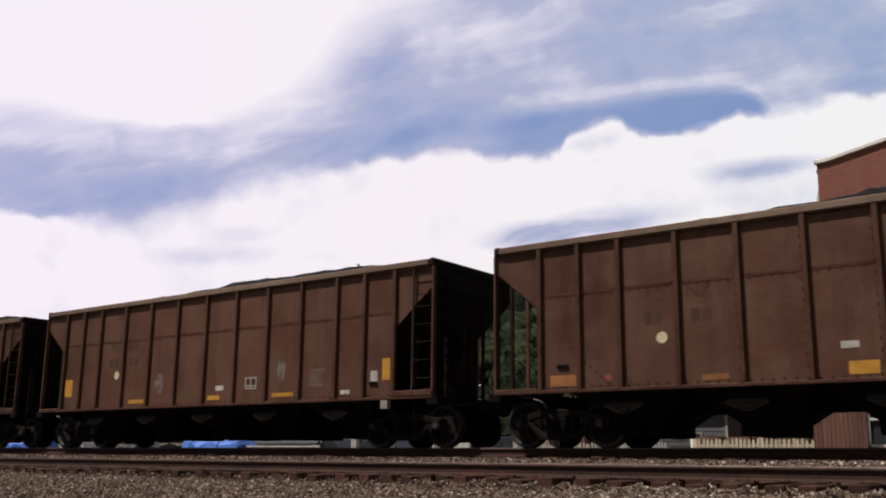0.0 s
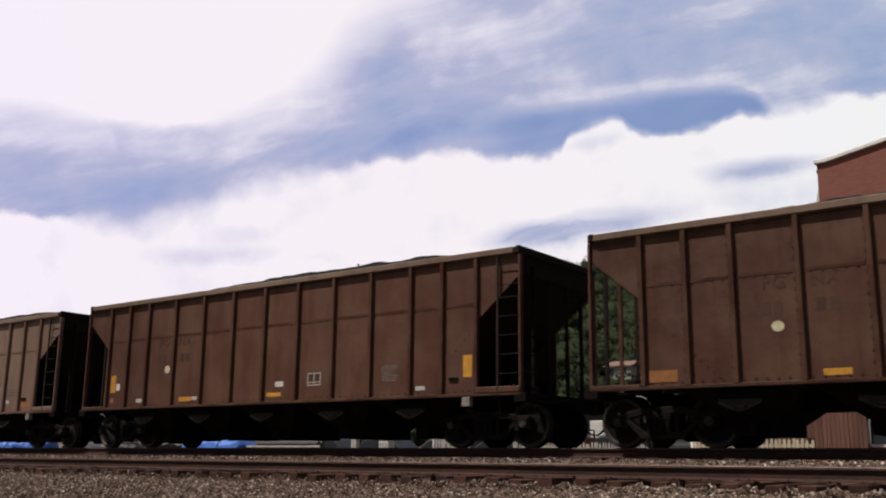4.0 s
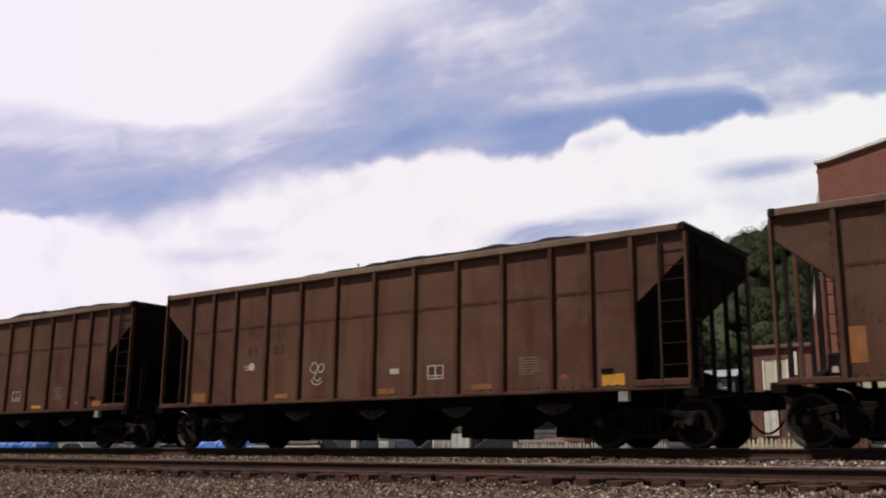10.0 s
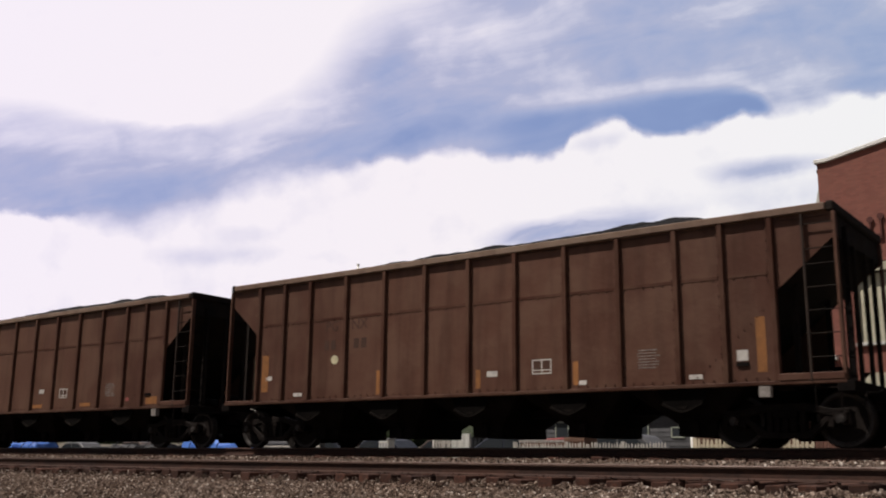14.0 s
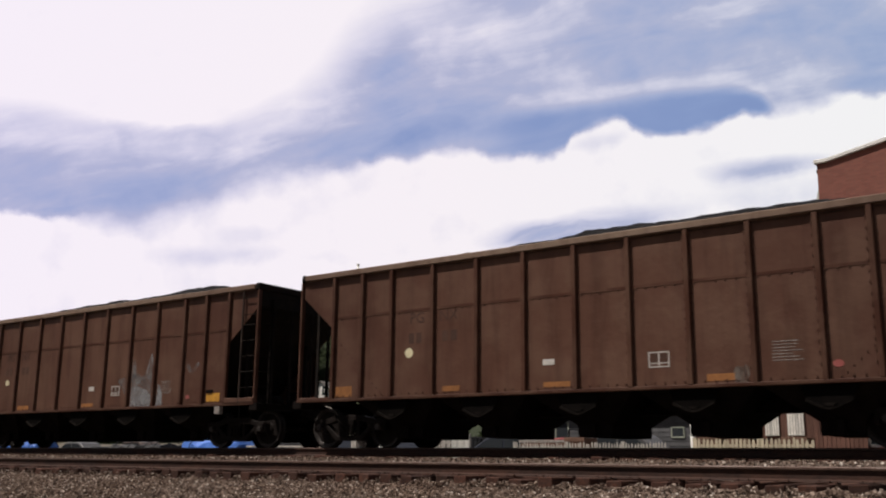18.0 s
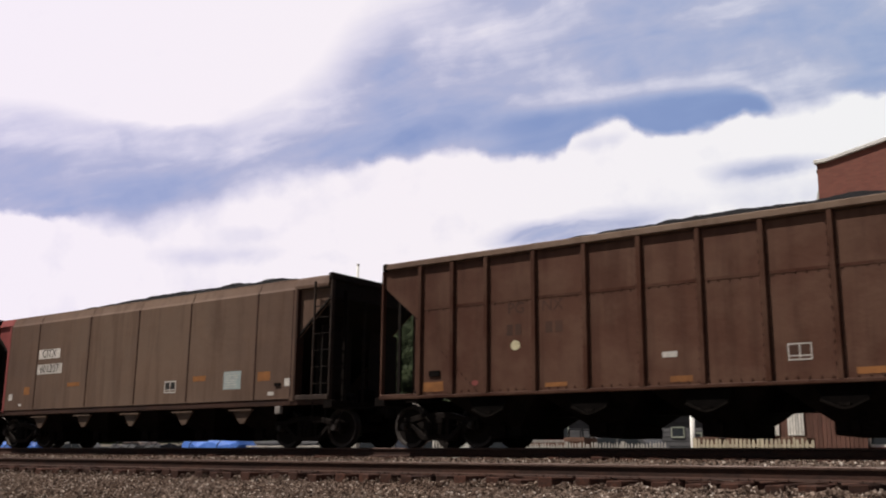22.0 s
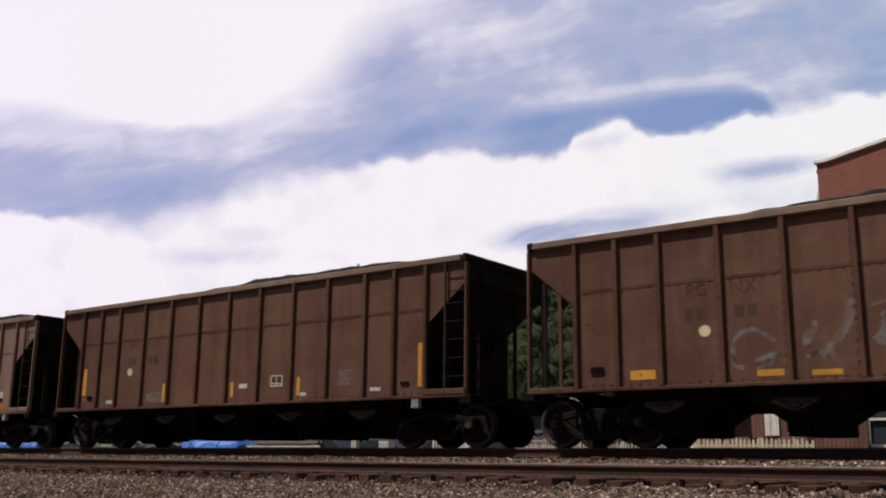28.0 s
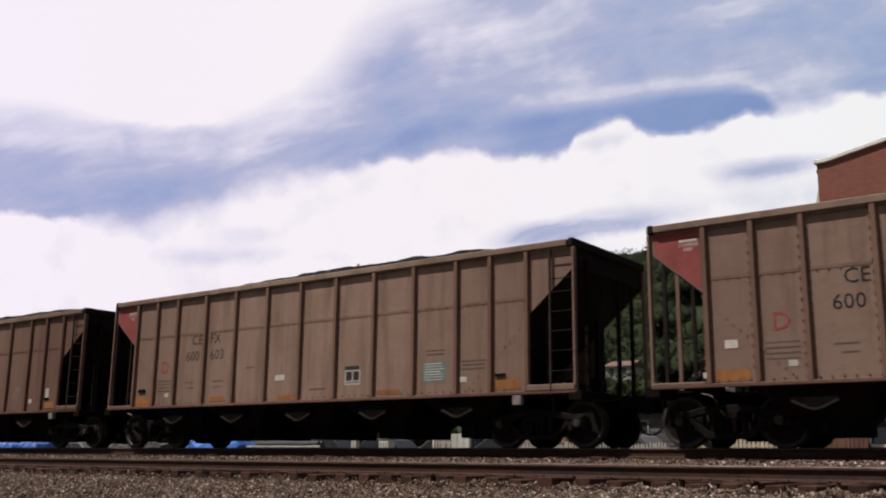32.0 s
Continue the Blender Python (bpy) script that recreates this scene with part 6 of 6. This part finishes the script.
def brick_annex():
    annex = thing("brick_annex", (-12.0, 40.0, -0.74), "low flat-roofed brown brick annex with a cream window", "building")

    def put(name, g, material, label="", bevel=0.0, parent=None):
        g.v = [(x + 12.0, y - 40.0, z + 0.74) for x, y, z in g.v]
        return part(name, g, material, parent or annex, label, bevel=bevel)

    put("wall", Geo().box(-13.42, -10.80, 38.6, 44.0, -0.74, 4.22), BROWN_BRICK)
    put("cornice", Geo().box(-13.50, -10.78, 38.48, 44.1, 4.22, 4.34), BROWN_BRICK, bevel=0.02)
    put("roof", Geo().box(-13.4, -10.80, 38.6, 44.0, 4.34, 4.40), SHINGLE)
    w = put("window", Geo().box(-12.96, -11.95, 38.56, 38.6, 2.62, 3.78), CREAM, "cream boarded window")
    for x0, x1, z0, z1 in ((-13.12, -12.96, 2.5, 3.95), (-11.95, -11.80, 2.5, 3.95), (-12.96, -11.95, 3.78, 3.95), (-12.96, -11.95, 2.5, 2.62)):
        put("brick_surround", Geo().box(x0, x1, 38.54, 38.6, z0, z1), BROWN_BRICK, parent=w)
    for x0, x1 in ((-12.97, -12.90), (-12.48, -12.36), (-12.02, -11.95)):
        put("window_bar", Geo().box(x0, x1, 38.53, 38.57, 2.62, 3.78), TRIM, parent=w)
    put("notice_board", Geo().box(-11.72, -11.60, 38.54, 38.6, 3.15, 4.05), TRIM, "narrow white board on the wall", bevel=0.01)


brick_annex()

# ---- yard behind the tracks ----
YARD = -0.73


def picket_fence(x0, x1, y, top, material, label, gap=0.125, wide=0.075, group="yard fences"):
    fence = thing("picket_fence", ((x0 + x1) / 2, y, YARD), label, "fence", group)
    half, h = (x1 - x0) / 2, top - YARD
    for z in (0.3, h - 0.25):
        part("fence_rail", Geo().box(-half, half, 0.0, 0.04, z, z + 0.08), material, fence)
    g = Geo().prism([(-wide / 2, 0.05), (wide / 2, 0.05), (wide / 2, h - 0.06), (0, h), (-wide / 2, h - 0.06)], -0.025, 0.0)
    picket = g.mesh("picket", material)
    r = random.Random(int(x0 * 10))
    n = int((x1 - x0) / gap)
    for k in range(n):
        ob = part("picket", picket, material, fence, "", (-half + (k + 0.5) * gap, 0, r.uniform(-0.05, 0.03)))
        ob.rotation_euler = (0, r.uniform(-0.02, 0.02), 0)
    post = Geo().box(-0.05, 0.05, 0.04, 0.14, 0, h + 0.02).mesh("fence_post", material)
    for k in range(int((x1 - x0) / 2) + 1):
        part("fence_post", post, material, fence, "", (-half + min(k * 2.0, 2 * half), 0, 0))
    return fence


picket_fence(-22.9, -21.95, 30.0, 0.62, FENCE_WHITE, "white painted picket fence beside a panel")
picket_fence(-17.95, -12.4, 28.0, 0.36, FENCE_WHITE, "low white painted picket fence", 0.1, 0.052)
picket_fence(-11.6, -8.1, 28.0, 0.46, TIMBER, "pale yellow timber picket fence")


def tarp_pile(x, y, length, top, label, seed, material=None):
    """A stack under a sheet: a lumpy draped top and creased sides."""
    nx, ny = 26, 10
    pts, faces = [], []
    h = top - YARD
    for j in range(ny + 1):
        for i in range(nx + 1):
            u, v = i / nx * 2 - 1, j / ny * 2 - 1
            edge = min(1.0, (1 - abs(u)) * 9, (1 - abs(v)) * 4)
            z = h * (edge ** 0.5) * (0.88 + 0.16 * noise.noise(Vector((u * 3 + seed, v * 2, seed))))
            pts.append((u * length / 2 + 0.05 * noise.noise(Vector((j * 0.7, i * 0.3, seed))), v * 0.9, max(z, 0.0)))
    for j in range(ny):
        for i in range(nx):
            k = j * (nx + 1) + i
            faces.append((k, k + 1, k + nx + 2, k + nx + 1))
    pile = thing("covered_stack", (x, y, YARD), label, "tarpaulin", "covered stacks")
    part("tarpaulin", Geo().add(pts, faces), material or BLUE_TARP, pile)
    part("pallet", Geo().box(-length / 2 + 0.1, length / 2 - 0.1, -0.7, 0.7, 0.0, 0.14), TIMBER, pile)
    r = random.Random(seed)
    for k in range(max(2, int(length / 1.2))):
        u = -length / 2 + length * (k + 0.5) / max(2, int(length / 1.2)) + r.uniform(-0.1, 0.1)
        part("strap", Geo().path([(u, -0.92, 0.05), (u, -0.88, h * 0.75), (u, -0.5, h * 1.06), (u, 0.5, h * 1.06), (u, 0.88, h * 0.75)], 0.02), DARK_METAL, pile)
    return pile


tarp_pile(-52.6, 30.0, 2.6, 0.64, "bright blue tarpaulin over a stack in the yard", 1)
tarp_pile(-49.9, 30.0, 1.5, 0.60, "creased blue tarpaulin over a short stack", 2)
tarp_pile(-32.8, 28.0, 3.4, 0.60, "bright blue tarpaulin over a long stack", 3)
tarp_pile(-37.2, 28.5, 1.4, 0.42, "faded grey tarpaulin over a low stack", 4, GREY_SHEET)
tarp_pile(-41.5, 30.0, 2.2, 0.45, "grey tarpaulin over a low stack", 5, GREY_SHEET)


def parked_car(x, y, paint, label, rz=0, high=1.46):
    car = thing("parked_car", (x, y, YARD), label, "car", "parked cars", rz=rz)
    k = high / 1.46
    body = [(-2.2, 0.32), (-2.25, 0.62), (-2.1, 0.82), (-1.1, 0.90), (1.6, 0.92), (2.15, 0.86), (2.22, 0.55), (2.15, 0.30)]
    cabin = [(-1.15, 0.89), (-0.45, 1.36 * k), (-0.2, 1.44 * k), (0.9, high), (1.25, 1.38 * k), (1.8, 0.92)]
    part("body", Geo().prism(body, -0.86, 0.86), paint, car, bevel=0.05)
    part("cabin", Geo().prism(cabin, -0.70, 0.70), paint, car, bevel=0.05)
    for s in (-1, 1):
        part("side_window", Geo().prism([(-0.85, 0.95), (-0.36, 1.30 * k), (0.32, 1.36 * k), (0.32, 0.95)], s * 0.69, s * 0.712), GLASS, car)
        part("side_window", Geo().prism([(0.42, 0.95), (0.42, 1.36 * k), (1.05, 1.33 * k), (1.45, 0.95)], s * 0.69, s * 0.712), GLASS, car)
        for wx in (-1.38, 1.38):
            w = part("wheel", Geo().lathe([(-0.1, 0.2), (-0.1, 0.30), (-0.06, 0.325), (0.06, 0.325), (0.1, 0.30), (0.1, 0.2)], (wx, s * 0.8, 0.325), 18), UNDER, car)
            part("rim", Geo().lathe([(-0.11, 0.02), (-0.11, 0.19), (0.11, 0.19), (0.11, 0.02)], (wx, s * 0.8, 0.325), 12), GREY_METAL, w)
    part("headlight", Geo().box(-2.27, -2.2, -0.75, -0.45, 0.62, 0.75), TRIM, car)
    part("headlight", Geo().box(-2.27, -2.2, 0.45, 0.75, 0.62, 0.75), TRIM, car)
    return car


for x, y, paint, label, high in ((-32.4, 34.0, NAVY, "dark blue parked car behind the tracks", 1.45), (-28.9, 34.0, NAVY, "dark navy parked car beside a bronze one", 1.40),
                                 (-27.6, 37.0, BRONZE, "dark bronze parked car in the yard", 1.50), (-49.5, 36.0, BRONZE, "dull bronze parked car", 1.40), (-44.0, 36.0, NAVY, "dark blue parked car far down the yard", 1.42),
                                 (-55.5, 36.0, SILVER, "silver parked car at the yard's end", 1.38), (-23.8, 36.0, BRONZE, "dark bronze parked car", 1.42),
                                 (-15.9, 31.5, SILVER, "grey parked car behind the white fence", 1.44), (-20.9, 32.0, NAVY, "dark blue parked car behind the white fence", 1.42)):
    parked_car(x, y, paint, label, high=high)


def pipe_stack(x0, x1, y, rows, label, material=GREY_METAL):
    stack = thing("pipe_stack", ((x0 + x1) / 2, y, YARD), label, "pipes")
    half = (x1 - x0) / 2
    for bx in (-half * 0.7, half * 0.7):
        part("bearer", Geo().box(bx - 0.08, bx + 0.08, -0.9, 0.9, 0.0, 0.12), TIMBER, stack)
    r = 0.125
    for j in range(rows):
        for i in range(6 - j):
            y0, z0 = -0.7 + 0.26 * i + 0.13 * j, 0.12 + r + j * 0.22
            part("pipe", Geo().rod((-half + 0.1 * ((i * 7 + j) % 3), y0, z0), (half, y0, z0), r, 12), material, stack, smooth=False)


pipe_stack(-33.4, -29.3, 30.6, 5, "stack of long grey steel pipes", GREY_BOARD)
pipe_stack(-47.5, -43.5, 32.0, 4, "low stack of dark steel pipes", DARK_METAL)

rail = thing("guard_rail", (-28.9, 27.9, YARD), "low white guard rail on short posts", "rail")
part("rail_bar", Geo().box(-2.1, 2.1, -0.03, 0.02, 0.93, 1.0), FENCE_WHITE, rail, bevel=0.008)
for k in range(5):
    part("post", Geo().box(-2.0 + k * 1.0 - 0.05, -2.0 + k * 1.0 + 0.05, 0.02, 0.10, 0.0, 0.99), DARK_METAL, rail)

# corrugated panel, container, crates and boards
panel = thing("corrugated_panel", (-21.58, 30.0, YARD), "upright pale corrugated metal panel", "panel")
for k in range(8):
    part("corrugation", Geo().prism([(-0.42 + k * 0.105, -0.02), (-0.39 + k * 0.105, -0.05), (-0.345 + k * 0.105, -0.05), (-0.315 + k * 0.105, -0.02)], 0.0, 1.47, "z"), STUCCO, panel)
part("panel_frame", Geo().box(-0.43, 0.43, -0.018, 0.03, 0.0, 1.47), GREY_METAL, panel)

box = thing("storage_container", (-21.5, 33.2, YARD), "dark blue-grey ribbed steel container", "container")
part("body", Geo().box(-1.1, 1.1, -1.1, 1.1, 0.1, 1.42), DARK_METAL, box, bevel=0.02)
for k in range(12):
    part("rib", Geo().box(-1.05 + k * 0.18, -0.98 + k * 0.18, -1.13, -1.1, 0.16, 1.36), DARK_METAL, box)
for z in (0.1, 1.34):
    part("edge_beam", Geo().box(-1.12, 1.12, -1.14, -1.09, z, z + 0.08), DARK_METAL, box)
part("marking_bar", Geo().box(-0.1, 0.5, -1.145, -1.13, 1.02, 1.07), CHALK, box, "pale illegible marking")

boards = thing("board_stack", (-17.7, 30.0, YARD), "stack of grey weathered boards", "timber")
r = random.Random(4)
for k in range(11):
    part("board", Geo().box(-1.0 + r.uniform(-0.1, 0.1), 1.0 + r.uniform(-0.1, 0.1), -0.45, 0.45, 0.02 + k * 0.11, 0.11 + k * 0.11), SMEAR if k % 3 else CRATE, boards, bevel=0.006)

def wheel_loader(x, y, paint, label, high):
    """A small loader: hood, deck, roll bars, lift arms, lamps, wheels and bucket."""
    loader = thing("wheel_loader", (x, y, YARD), label, "machine", "yard machines")
    part("engine_hood", Geo().prism([(-1.2, 0.55), (-1.25, 1.05), (-0.9, 1.22), (0.0, 1.25), (0.1, 0.55)], -0.5, 0.5), paint, loader, bevel=0.04)
    part("seat_deck", Geo().box(0.05, 0.7, -0.5, 0.5, 0.5, 0.95), paint, loader, bevel=0.04)
    for y in (-0.42, 0.42):
        part("roll_bar", Geo().path([(0.1, y, 0.95), (0.12, y, 1.52), (0.65, y, 1.52), (0.7, y, 0.95)], 0.03), DARK_METAL, loader)
        part("lift_arm", Geo().path([(0.3, y * 1.3, 1.0), (1.2, y * 1.3, 0.85), (1.5, y * 1.3, 0.45)], 0.06), paint, loader)
        part("work_lamp", Geo().rod((-1.27, y * 0.8, 1.1), (-1.36, y * 0.8, 1.1), 0.08, 10), TRIM, loader, "white lamp lens")
        for x in (-0.8, 0.6):
            w = part("wheel", Geo().lathe([(-0.13, 0.2), (-0.13, 0.36), (-0.08, 0.4), (0.08, 0.4), (0.13, 0.36), (0.13, 0.2)], (x, y * 1.5, 0.4), 18), UNDER, loader)
            part("hub", Geo().lathe([(-0.14, 0.02), (-0.14, 0.18), (0.14, 0.18), (0.14, 0.02)], (x, y * 1.5, 0.4), 12), paint, w)
    part("bucket", Geo().prism([(1.4, 0.1), (2.0, 0.1), (2.1, 0.16), (1.65, 0.3), (1.5, 0.75), (1.35, 0.75)], -0.8, 0.8), paint, loader)
    loader.scale = (high, high, high)


wheel_loader(-19.1, 34.0, RED_PAINT, "small red loader behind the white fence", 1.12)
wheel_loader(-10.75, 30.6, MACHINE, "small yellow loader behind the timber fence", 0.80)

sign = thing("sign_board", (-18.95, 36.0, YARD), "pale grey box sign on two posts", "sign")
part("board", Geo().box(-0.36, 0.36, -0.12, 0.12, 1.45, 2.14), STUCCO, sign, bevel=0.03)
for x in (-0.25, 0.25):
    part("post", Geo().rod((x, 0, 0), (x, 0, 1.45), 0.04, 8), GREY_METAL, sign)

post = solid("marker_post", Geo().box(-0.13, 0.13, -0.1, 0.1, 0.0, 1.26).add([(-0.13, -0.1, 1.26), (0.13, -0.1, 1.26), (0.13, 0.1, 1.26), (-0.13, 0.1, 1.26), (0, 0, 1.36)], [(0, 1, 4), (1, 2, 4), (2, 3, 4), (3, 0, 4)]), FENCE_WHITE, (-25.08, 28.0, YARD), "white painted concrete marker post", "post", bevel=0.01)
bin_ = thing("utility_box", (-25.2, 30.0, YARD), "pale metal utility box with a ribbed door", "utility box")
part("body", Geo().box(-0.25, 0.25, -0.2, 0.2, 0.0, 1.26), STUCCO, bin_, bevel=0.02)
part("lid", Geo().box(-0.28, 0.28, -0.23, 0.23, 1.26, 1.31), GREY_METAL, bin_, bevel=0.01)
for k in range(3):
    part("rib", Geo().box(-0.18 + k * 0.14, -0.10 + k * 0.14, -0.215, -0.2, 0.1, 1.15), GREY_METAL, bin_)

# crates, a tall board fence and two low sheds behind the timber fence
r = random.Random(12)
crate = thing("wooden_crate", (-11.85, 30.2, YARD), "orange-brown slatted wooden crate by the fence", "crate", "yard crates")
for k in range(7):
    part("slat", Geo().box(-0.36, 0.36, -0.5, -0.46, 0.06 + k * 0.18, 0.20 + k * 0.18), CRATE, crate)
    part("slat", Geo().box(-0.40, -0.36, -0.5, 0.5, 0.06 + k * 0.18, 0.20 + k * 0.18), CRATE, crate)
part("core", Geo().box(-0.35, 0.35, -0.45, 0.45, 0.0, 1.26), CRATE, crate)
for x, y in ((-10.95, 30.4), (-16.2, 29.5), (-9.3, 30.6)):
    copy_thing(crate, pose(x, y, YARD, 0, 0, r.uniform(-4, 4)))

screen = thing("board_fence", (-10.66, 36.1, YARD), "tall brown plank fence with two white slatted panels", "fence", "yard fences")
for z in (0.4, 2.0):
    part("fence_rail", Geo().box(-2.02, 2.02, 0.03, 0.08, z, z + 0.09), PLANK, screen)
for k in range(27):
    top = 2.52 + r.uniform(-0.04, 0.04)
    part("plank", Geo().box(-2.02 + k * 0.15, -2.02 + k * 0.15 + 0.135, -r.uniform(0.0, 0.02), 0.03, 0.04, top), PLANK, screen)
for x0, x1 in ((-1.50, -0.98), (-0.68, -0.08)):
    panel = part("slatted_panel", Geo().box(x0, x1, -0.06, -0.03, 1.48, 2.50), FENCE_WHITE, screen, "white slatted panel")
    for k in range(6):
        a = x0 + (x1 - x0) * k / 6
        part("slat", Geo().box(a + 0.012, a + (x1 - x0) / 6 - 0.012, -0.085, -0.06, 1.50, 2.48), BRIGHT_BOARD, panel)


def clad_shed(x0, x1, y, top, label, wall, windows):
    """A low shed: framed walls under lapped boards, small windows, a shallow roof."""
    shed = thing("shed", ((x0 + x1) / 2, y, YARD), label, "shed", "yard sheds")
    half, h = (x1 - x0) / 2, top - YARD
    part("wall", Geo().box(-half, half, 0.0, 3.0, 0.0, h), wall, shed)
    for k in range(int(h / 0.2)):
        part("siding_board", Geo().prism([(-0.03, k * 0.2), (0.0, k * 0.2), (0.0, k * 0.2 + 0.195), (-0.012, k * 0.2 + 0.195)], -half, half, "x"), wall, shed)
    part("roof", Geo().prism([(-0.25, h), (1.5, h + 0.45), (3.25, h), (3.25, h + 0.08), (1.5, h + 0.53), (-0.25, h + 0.08)], -half - 0.15, half + 0.15, "x"), SHINGLE, shed)
    part("fascia", Geo().box(-half - 0.15, half + 0.15, -0.29, -0.25, h - 0.06, h + 0.1), PALE_GREEN, shed)
    for a, w, z, hh in windows:
        pane = part("window", Geo().box(a - w / 2, a + w / 2, -0.05, -0.03, z, z + hh), GLASS, shed)
        for q0, q1, r0, r1 in ((a - w / 2 - 0.06, a - w / 2, z, z + hh), (a + w / 2, a + w / 2 + 0.06, z, z + hh), (a - w / 2 - 0.06, a + w / 2 + 0.06, z - 0.06, z), (a - w / 2 - 0.06, a + w / 2 + 0.06, z + hh, z + hh + 0.06)):
            part("window_frame", Geo().box(q0, q1, -0.07, -0.03, r0, r1), PALE_GREEN, pane)
    for sx in (-1, 1):
        part("corner_board", Geo().box(sx * half - 0.05, sx * half + 0.05, -0.045, -0.02, 0.0, h), PALE_GREEN, shed)


clad_shed(-25.6, -15.1, 40.0, 1.95, "low grey clapboard shed with small windows", GREY_BOARD, ((-2.6, 0.6, 1.55, 0.7), (1.4, 0.6, 1.55, 0.7), (3.1, 0.5, 1.6, 0.35), (4.0, 0.25, 1.5, 0.2)))
clad_shed(-17.23, -14.73, 44.6, 2.25, "low grey shed with a pale green eave", GREY_BOARD, ((-0.55, 0.45, 1.7, 0.8), (0.55, 0.5, 1.6, 0.9)))


# ---- houses at the foot of the hill, and a mast ----


def house(x, y, z, w, h, label, wall, gable, roofing=GREY_METAL):
    home = thing("house", (x, y, z), label, "house", "hillside houses")
    hw, d = w / 2, 6.0
    top = h * 0.62
    if gable:
        part("wall", Geo().prism([(-hw, -6.0), (-hw, top), (0, h), (hw, top), (hw, -6.0)], 0, d), wall, home)
        for s in (-1, 1):
            part("roof", Geo().prism([(s * (hw + 0.3), top - 0.25), (0, h + 0.05), (0, h + 0.25), (s * (hw + 0.3), top - 0.05)], -0.3, d + 0.3), SHINGLE, home)
    else:
        part("wall", Geo().box(-hw, hw, 0, d, -6.0, top), wall, home)
        part("roof", Geo().prism([(-0.4, top), (d / 2, h), (d + 0.4, top)], -hw - 0.4, hw + 0.4, "x"), roofing, home)
    for x0 in (-hw * 0.5, hw * 0.5):
        for z0 in ((0.5,) if not gable else (0.3, h * 0.36)):
            wdw = part("window", Geo().box(x0 - 0.4, x0 + 0.4, -0.05, 0.02, z0, z0 + 1.1), GLASS, home)
            part("window_frame", Geo().box(x0 - 0.5, x0 + 0.5, -0.07, -0.045, z0 - 0.1, z0).box(x0 - 0.5, x0 + 0.5, -0.07, -0.045, z0 + 1.1, z0 + 1.2), TRIM, wdw)


house(-75.1, 150.0, 14.0, 4.6, 3.0, "white hillside house with a low brown roof", FENCE_WHITE, False, ROOF_BROWN)
house(-58.8, 151.5, 11.2, 6.6, 3.6, "grey hillside house with a broad pale grey roof", GREY_BOARD, False)
house(-60.2, 148.0, 11.0, 2.2, 3.0, "narrow white gabled house among the trees", FENCE_WHITE, True)
house(-142.2, 147.6, 12.6, 3.3, 3.0, "small white gabled house on the slope", TRIM, True)
house(-138.7, 152.3, 12.9, 2.4, 2.4, "low white house on the slope", TRIM, False)
house(-107.7, 151.9, 12.0, 2.6, 2.3, "low white house with a grey roof on the slope", TRIM, False)

mast = thing("light_mast", (-54.0, 60.0, -0.75), "tall slender pale steel light mast", "mast")
part("pole", Geo().rod((0, 0, 0), (0, 0, 16.7), 0.15, 10, 0.10), STUCCO, mast, smooth=True)
part("lamp_head", Geo().box(-0.10, 0.10, -0.10, 0.10, 16.5, 16.75), STUCCO, mast, bevel=0.04)
part("base_plate", Geo().box(-0.35, 0.35, -0.35, 0.35, 0.0, 0.06), GREY_METAL, mast)

steel_post = thing("steel_post", (-12.04, 29.0, YARD), "white painted steel post beside the timber fence", "post")
part("shaft", Geo().rod((0, 0, 0), (0, 0, 1.93), 0.075, 10), TRIM, steel_post, smooth=True)
part("cap", Geo().rod((0, 0, 1.93), (0, 0, 1.96), 0.085, 10), GREY_METAL, steel_post)
part("footing", Geo().box(-0.14, 0.14, -0.14, 0.14, 0.0, 0.05), GREY_METAL, steel_post)


def motions():
    """The train rolls past at a steady pace; its wheels turn; the clouds drift."""
    times = [k * 0.5 for k in range(65)]
    for n, car in cars.items():
        walk(car, [(t, pose(X0 - PITCH * n + SLACK.get(n, 0) + advance(t) + HALF_L, TRACK_Y, 0)) for t in times])
    steps = [k / 15 for k in range(481)]
    turned = {}
    for q in (-1, 1):
        lead = next(w for w, side in wheels if side == q)
        walk(lead, [(t, pose(q * AXLES, 0, 0, 0, math.degrees(advance(t) / WHEEL_R) % 360, 0)) for t in steps])
        turned[q] = lead.animation_data
    for car in cars.values():
        for truck in car.children:
            if truck.name.startswith("truck"):
                for w in truck.children:
                    if w.name.startswith("wheelset") and not w.animation_data:
                        lead = turned[1 if w.location.x > 0 else -1]
                        w.rotation_mode = "QUATERNION"
                        w.animation_data_create()
                        w.animation_data.action = lead.action
                        w.animation_data.action_slot = lead.action_slot
    drift = [(t, Matrix.Translation(EYE) @ Matrix.Rotation(-radians(0.48) * (t - 16) / 32, 4, "Z") @ Matrix.Translation(-EYE) @ STAND) for t in (0, 8, 16, 24, 32)]
    walk(sky_backdrop, drift)


motions()
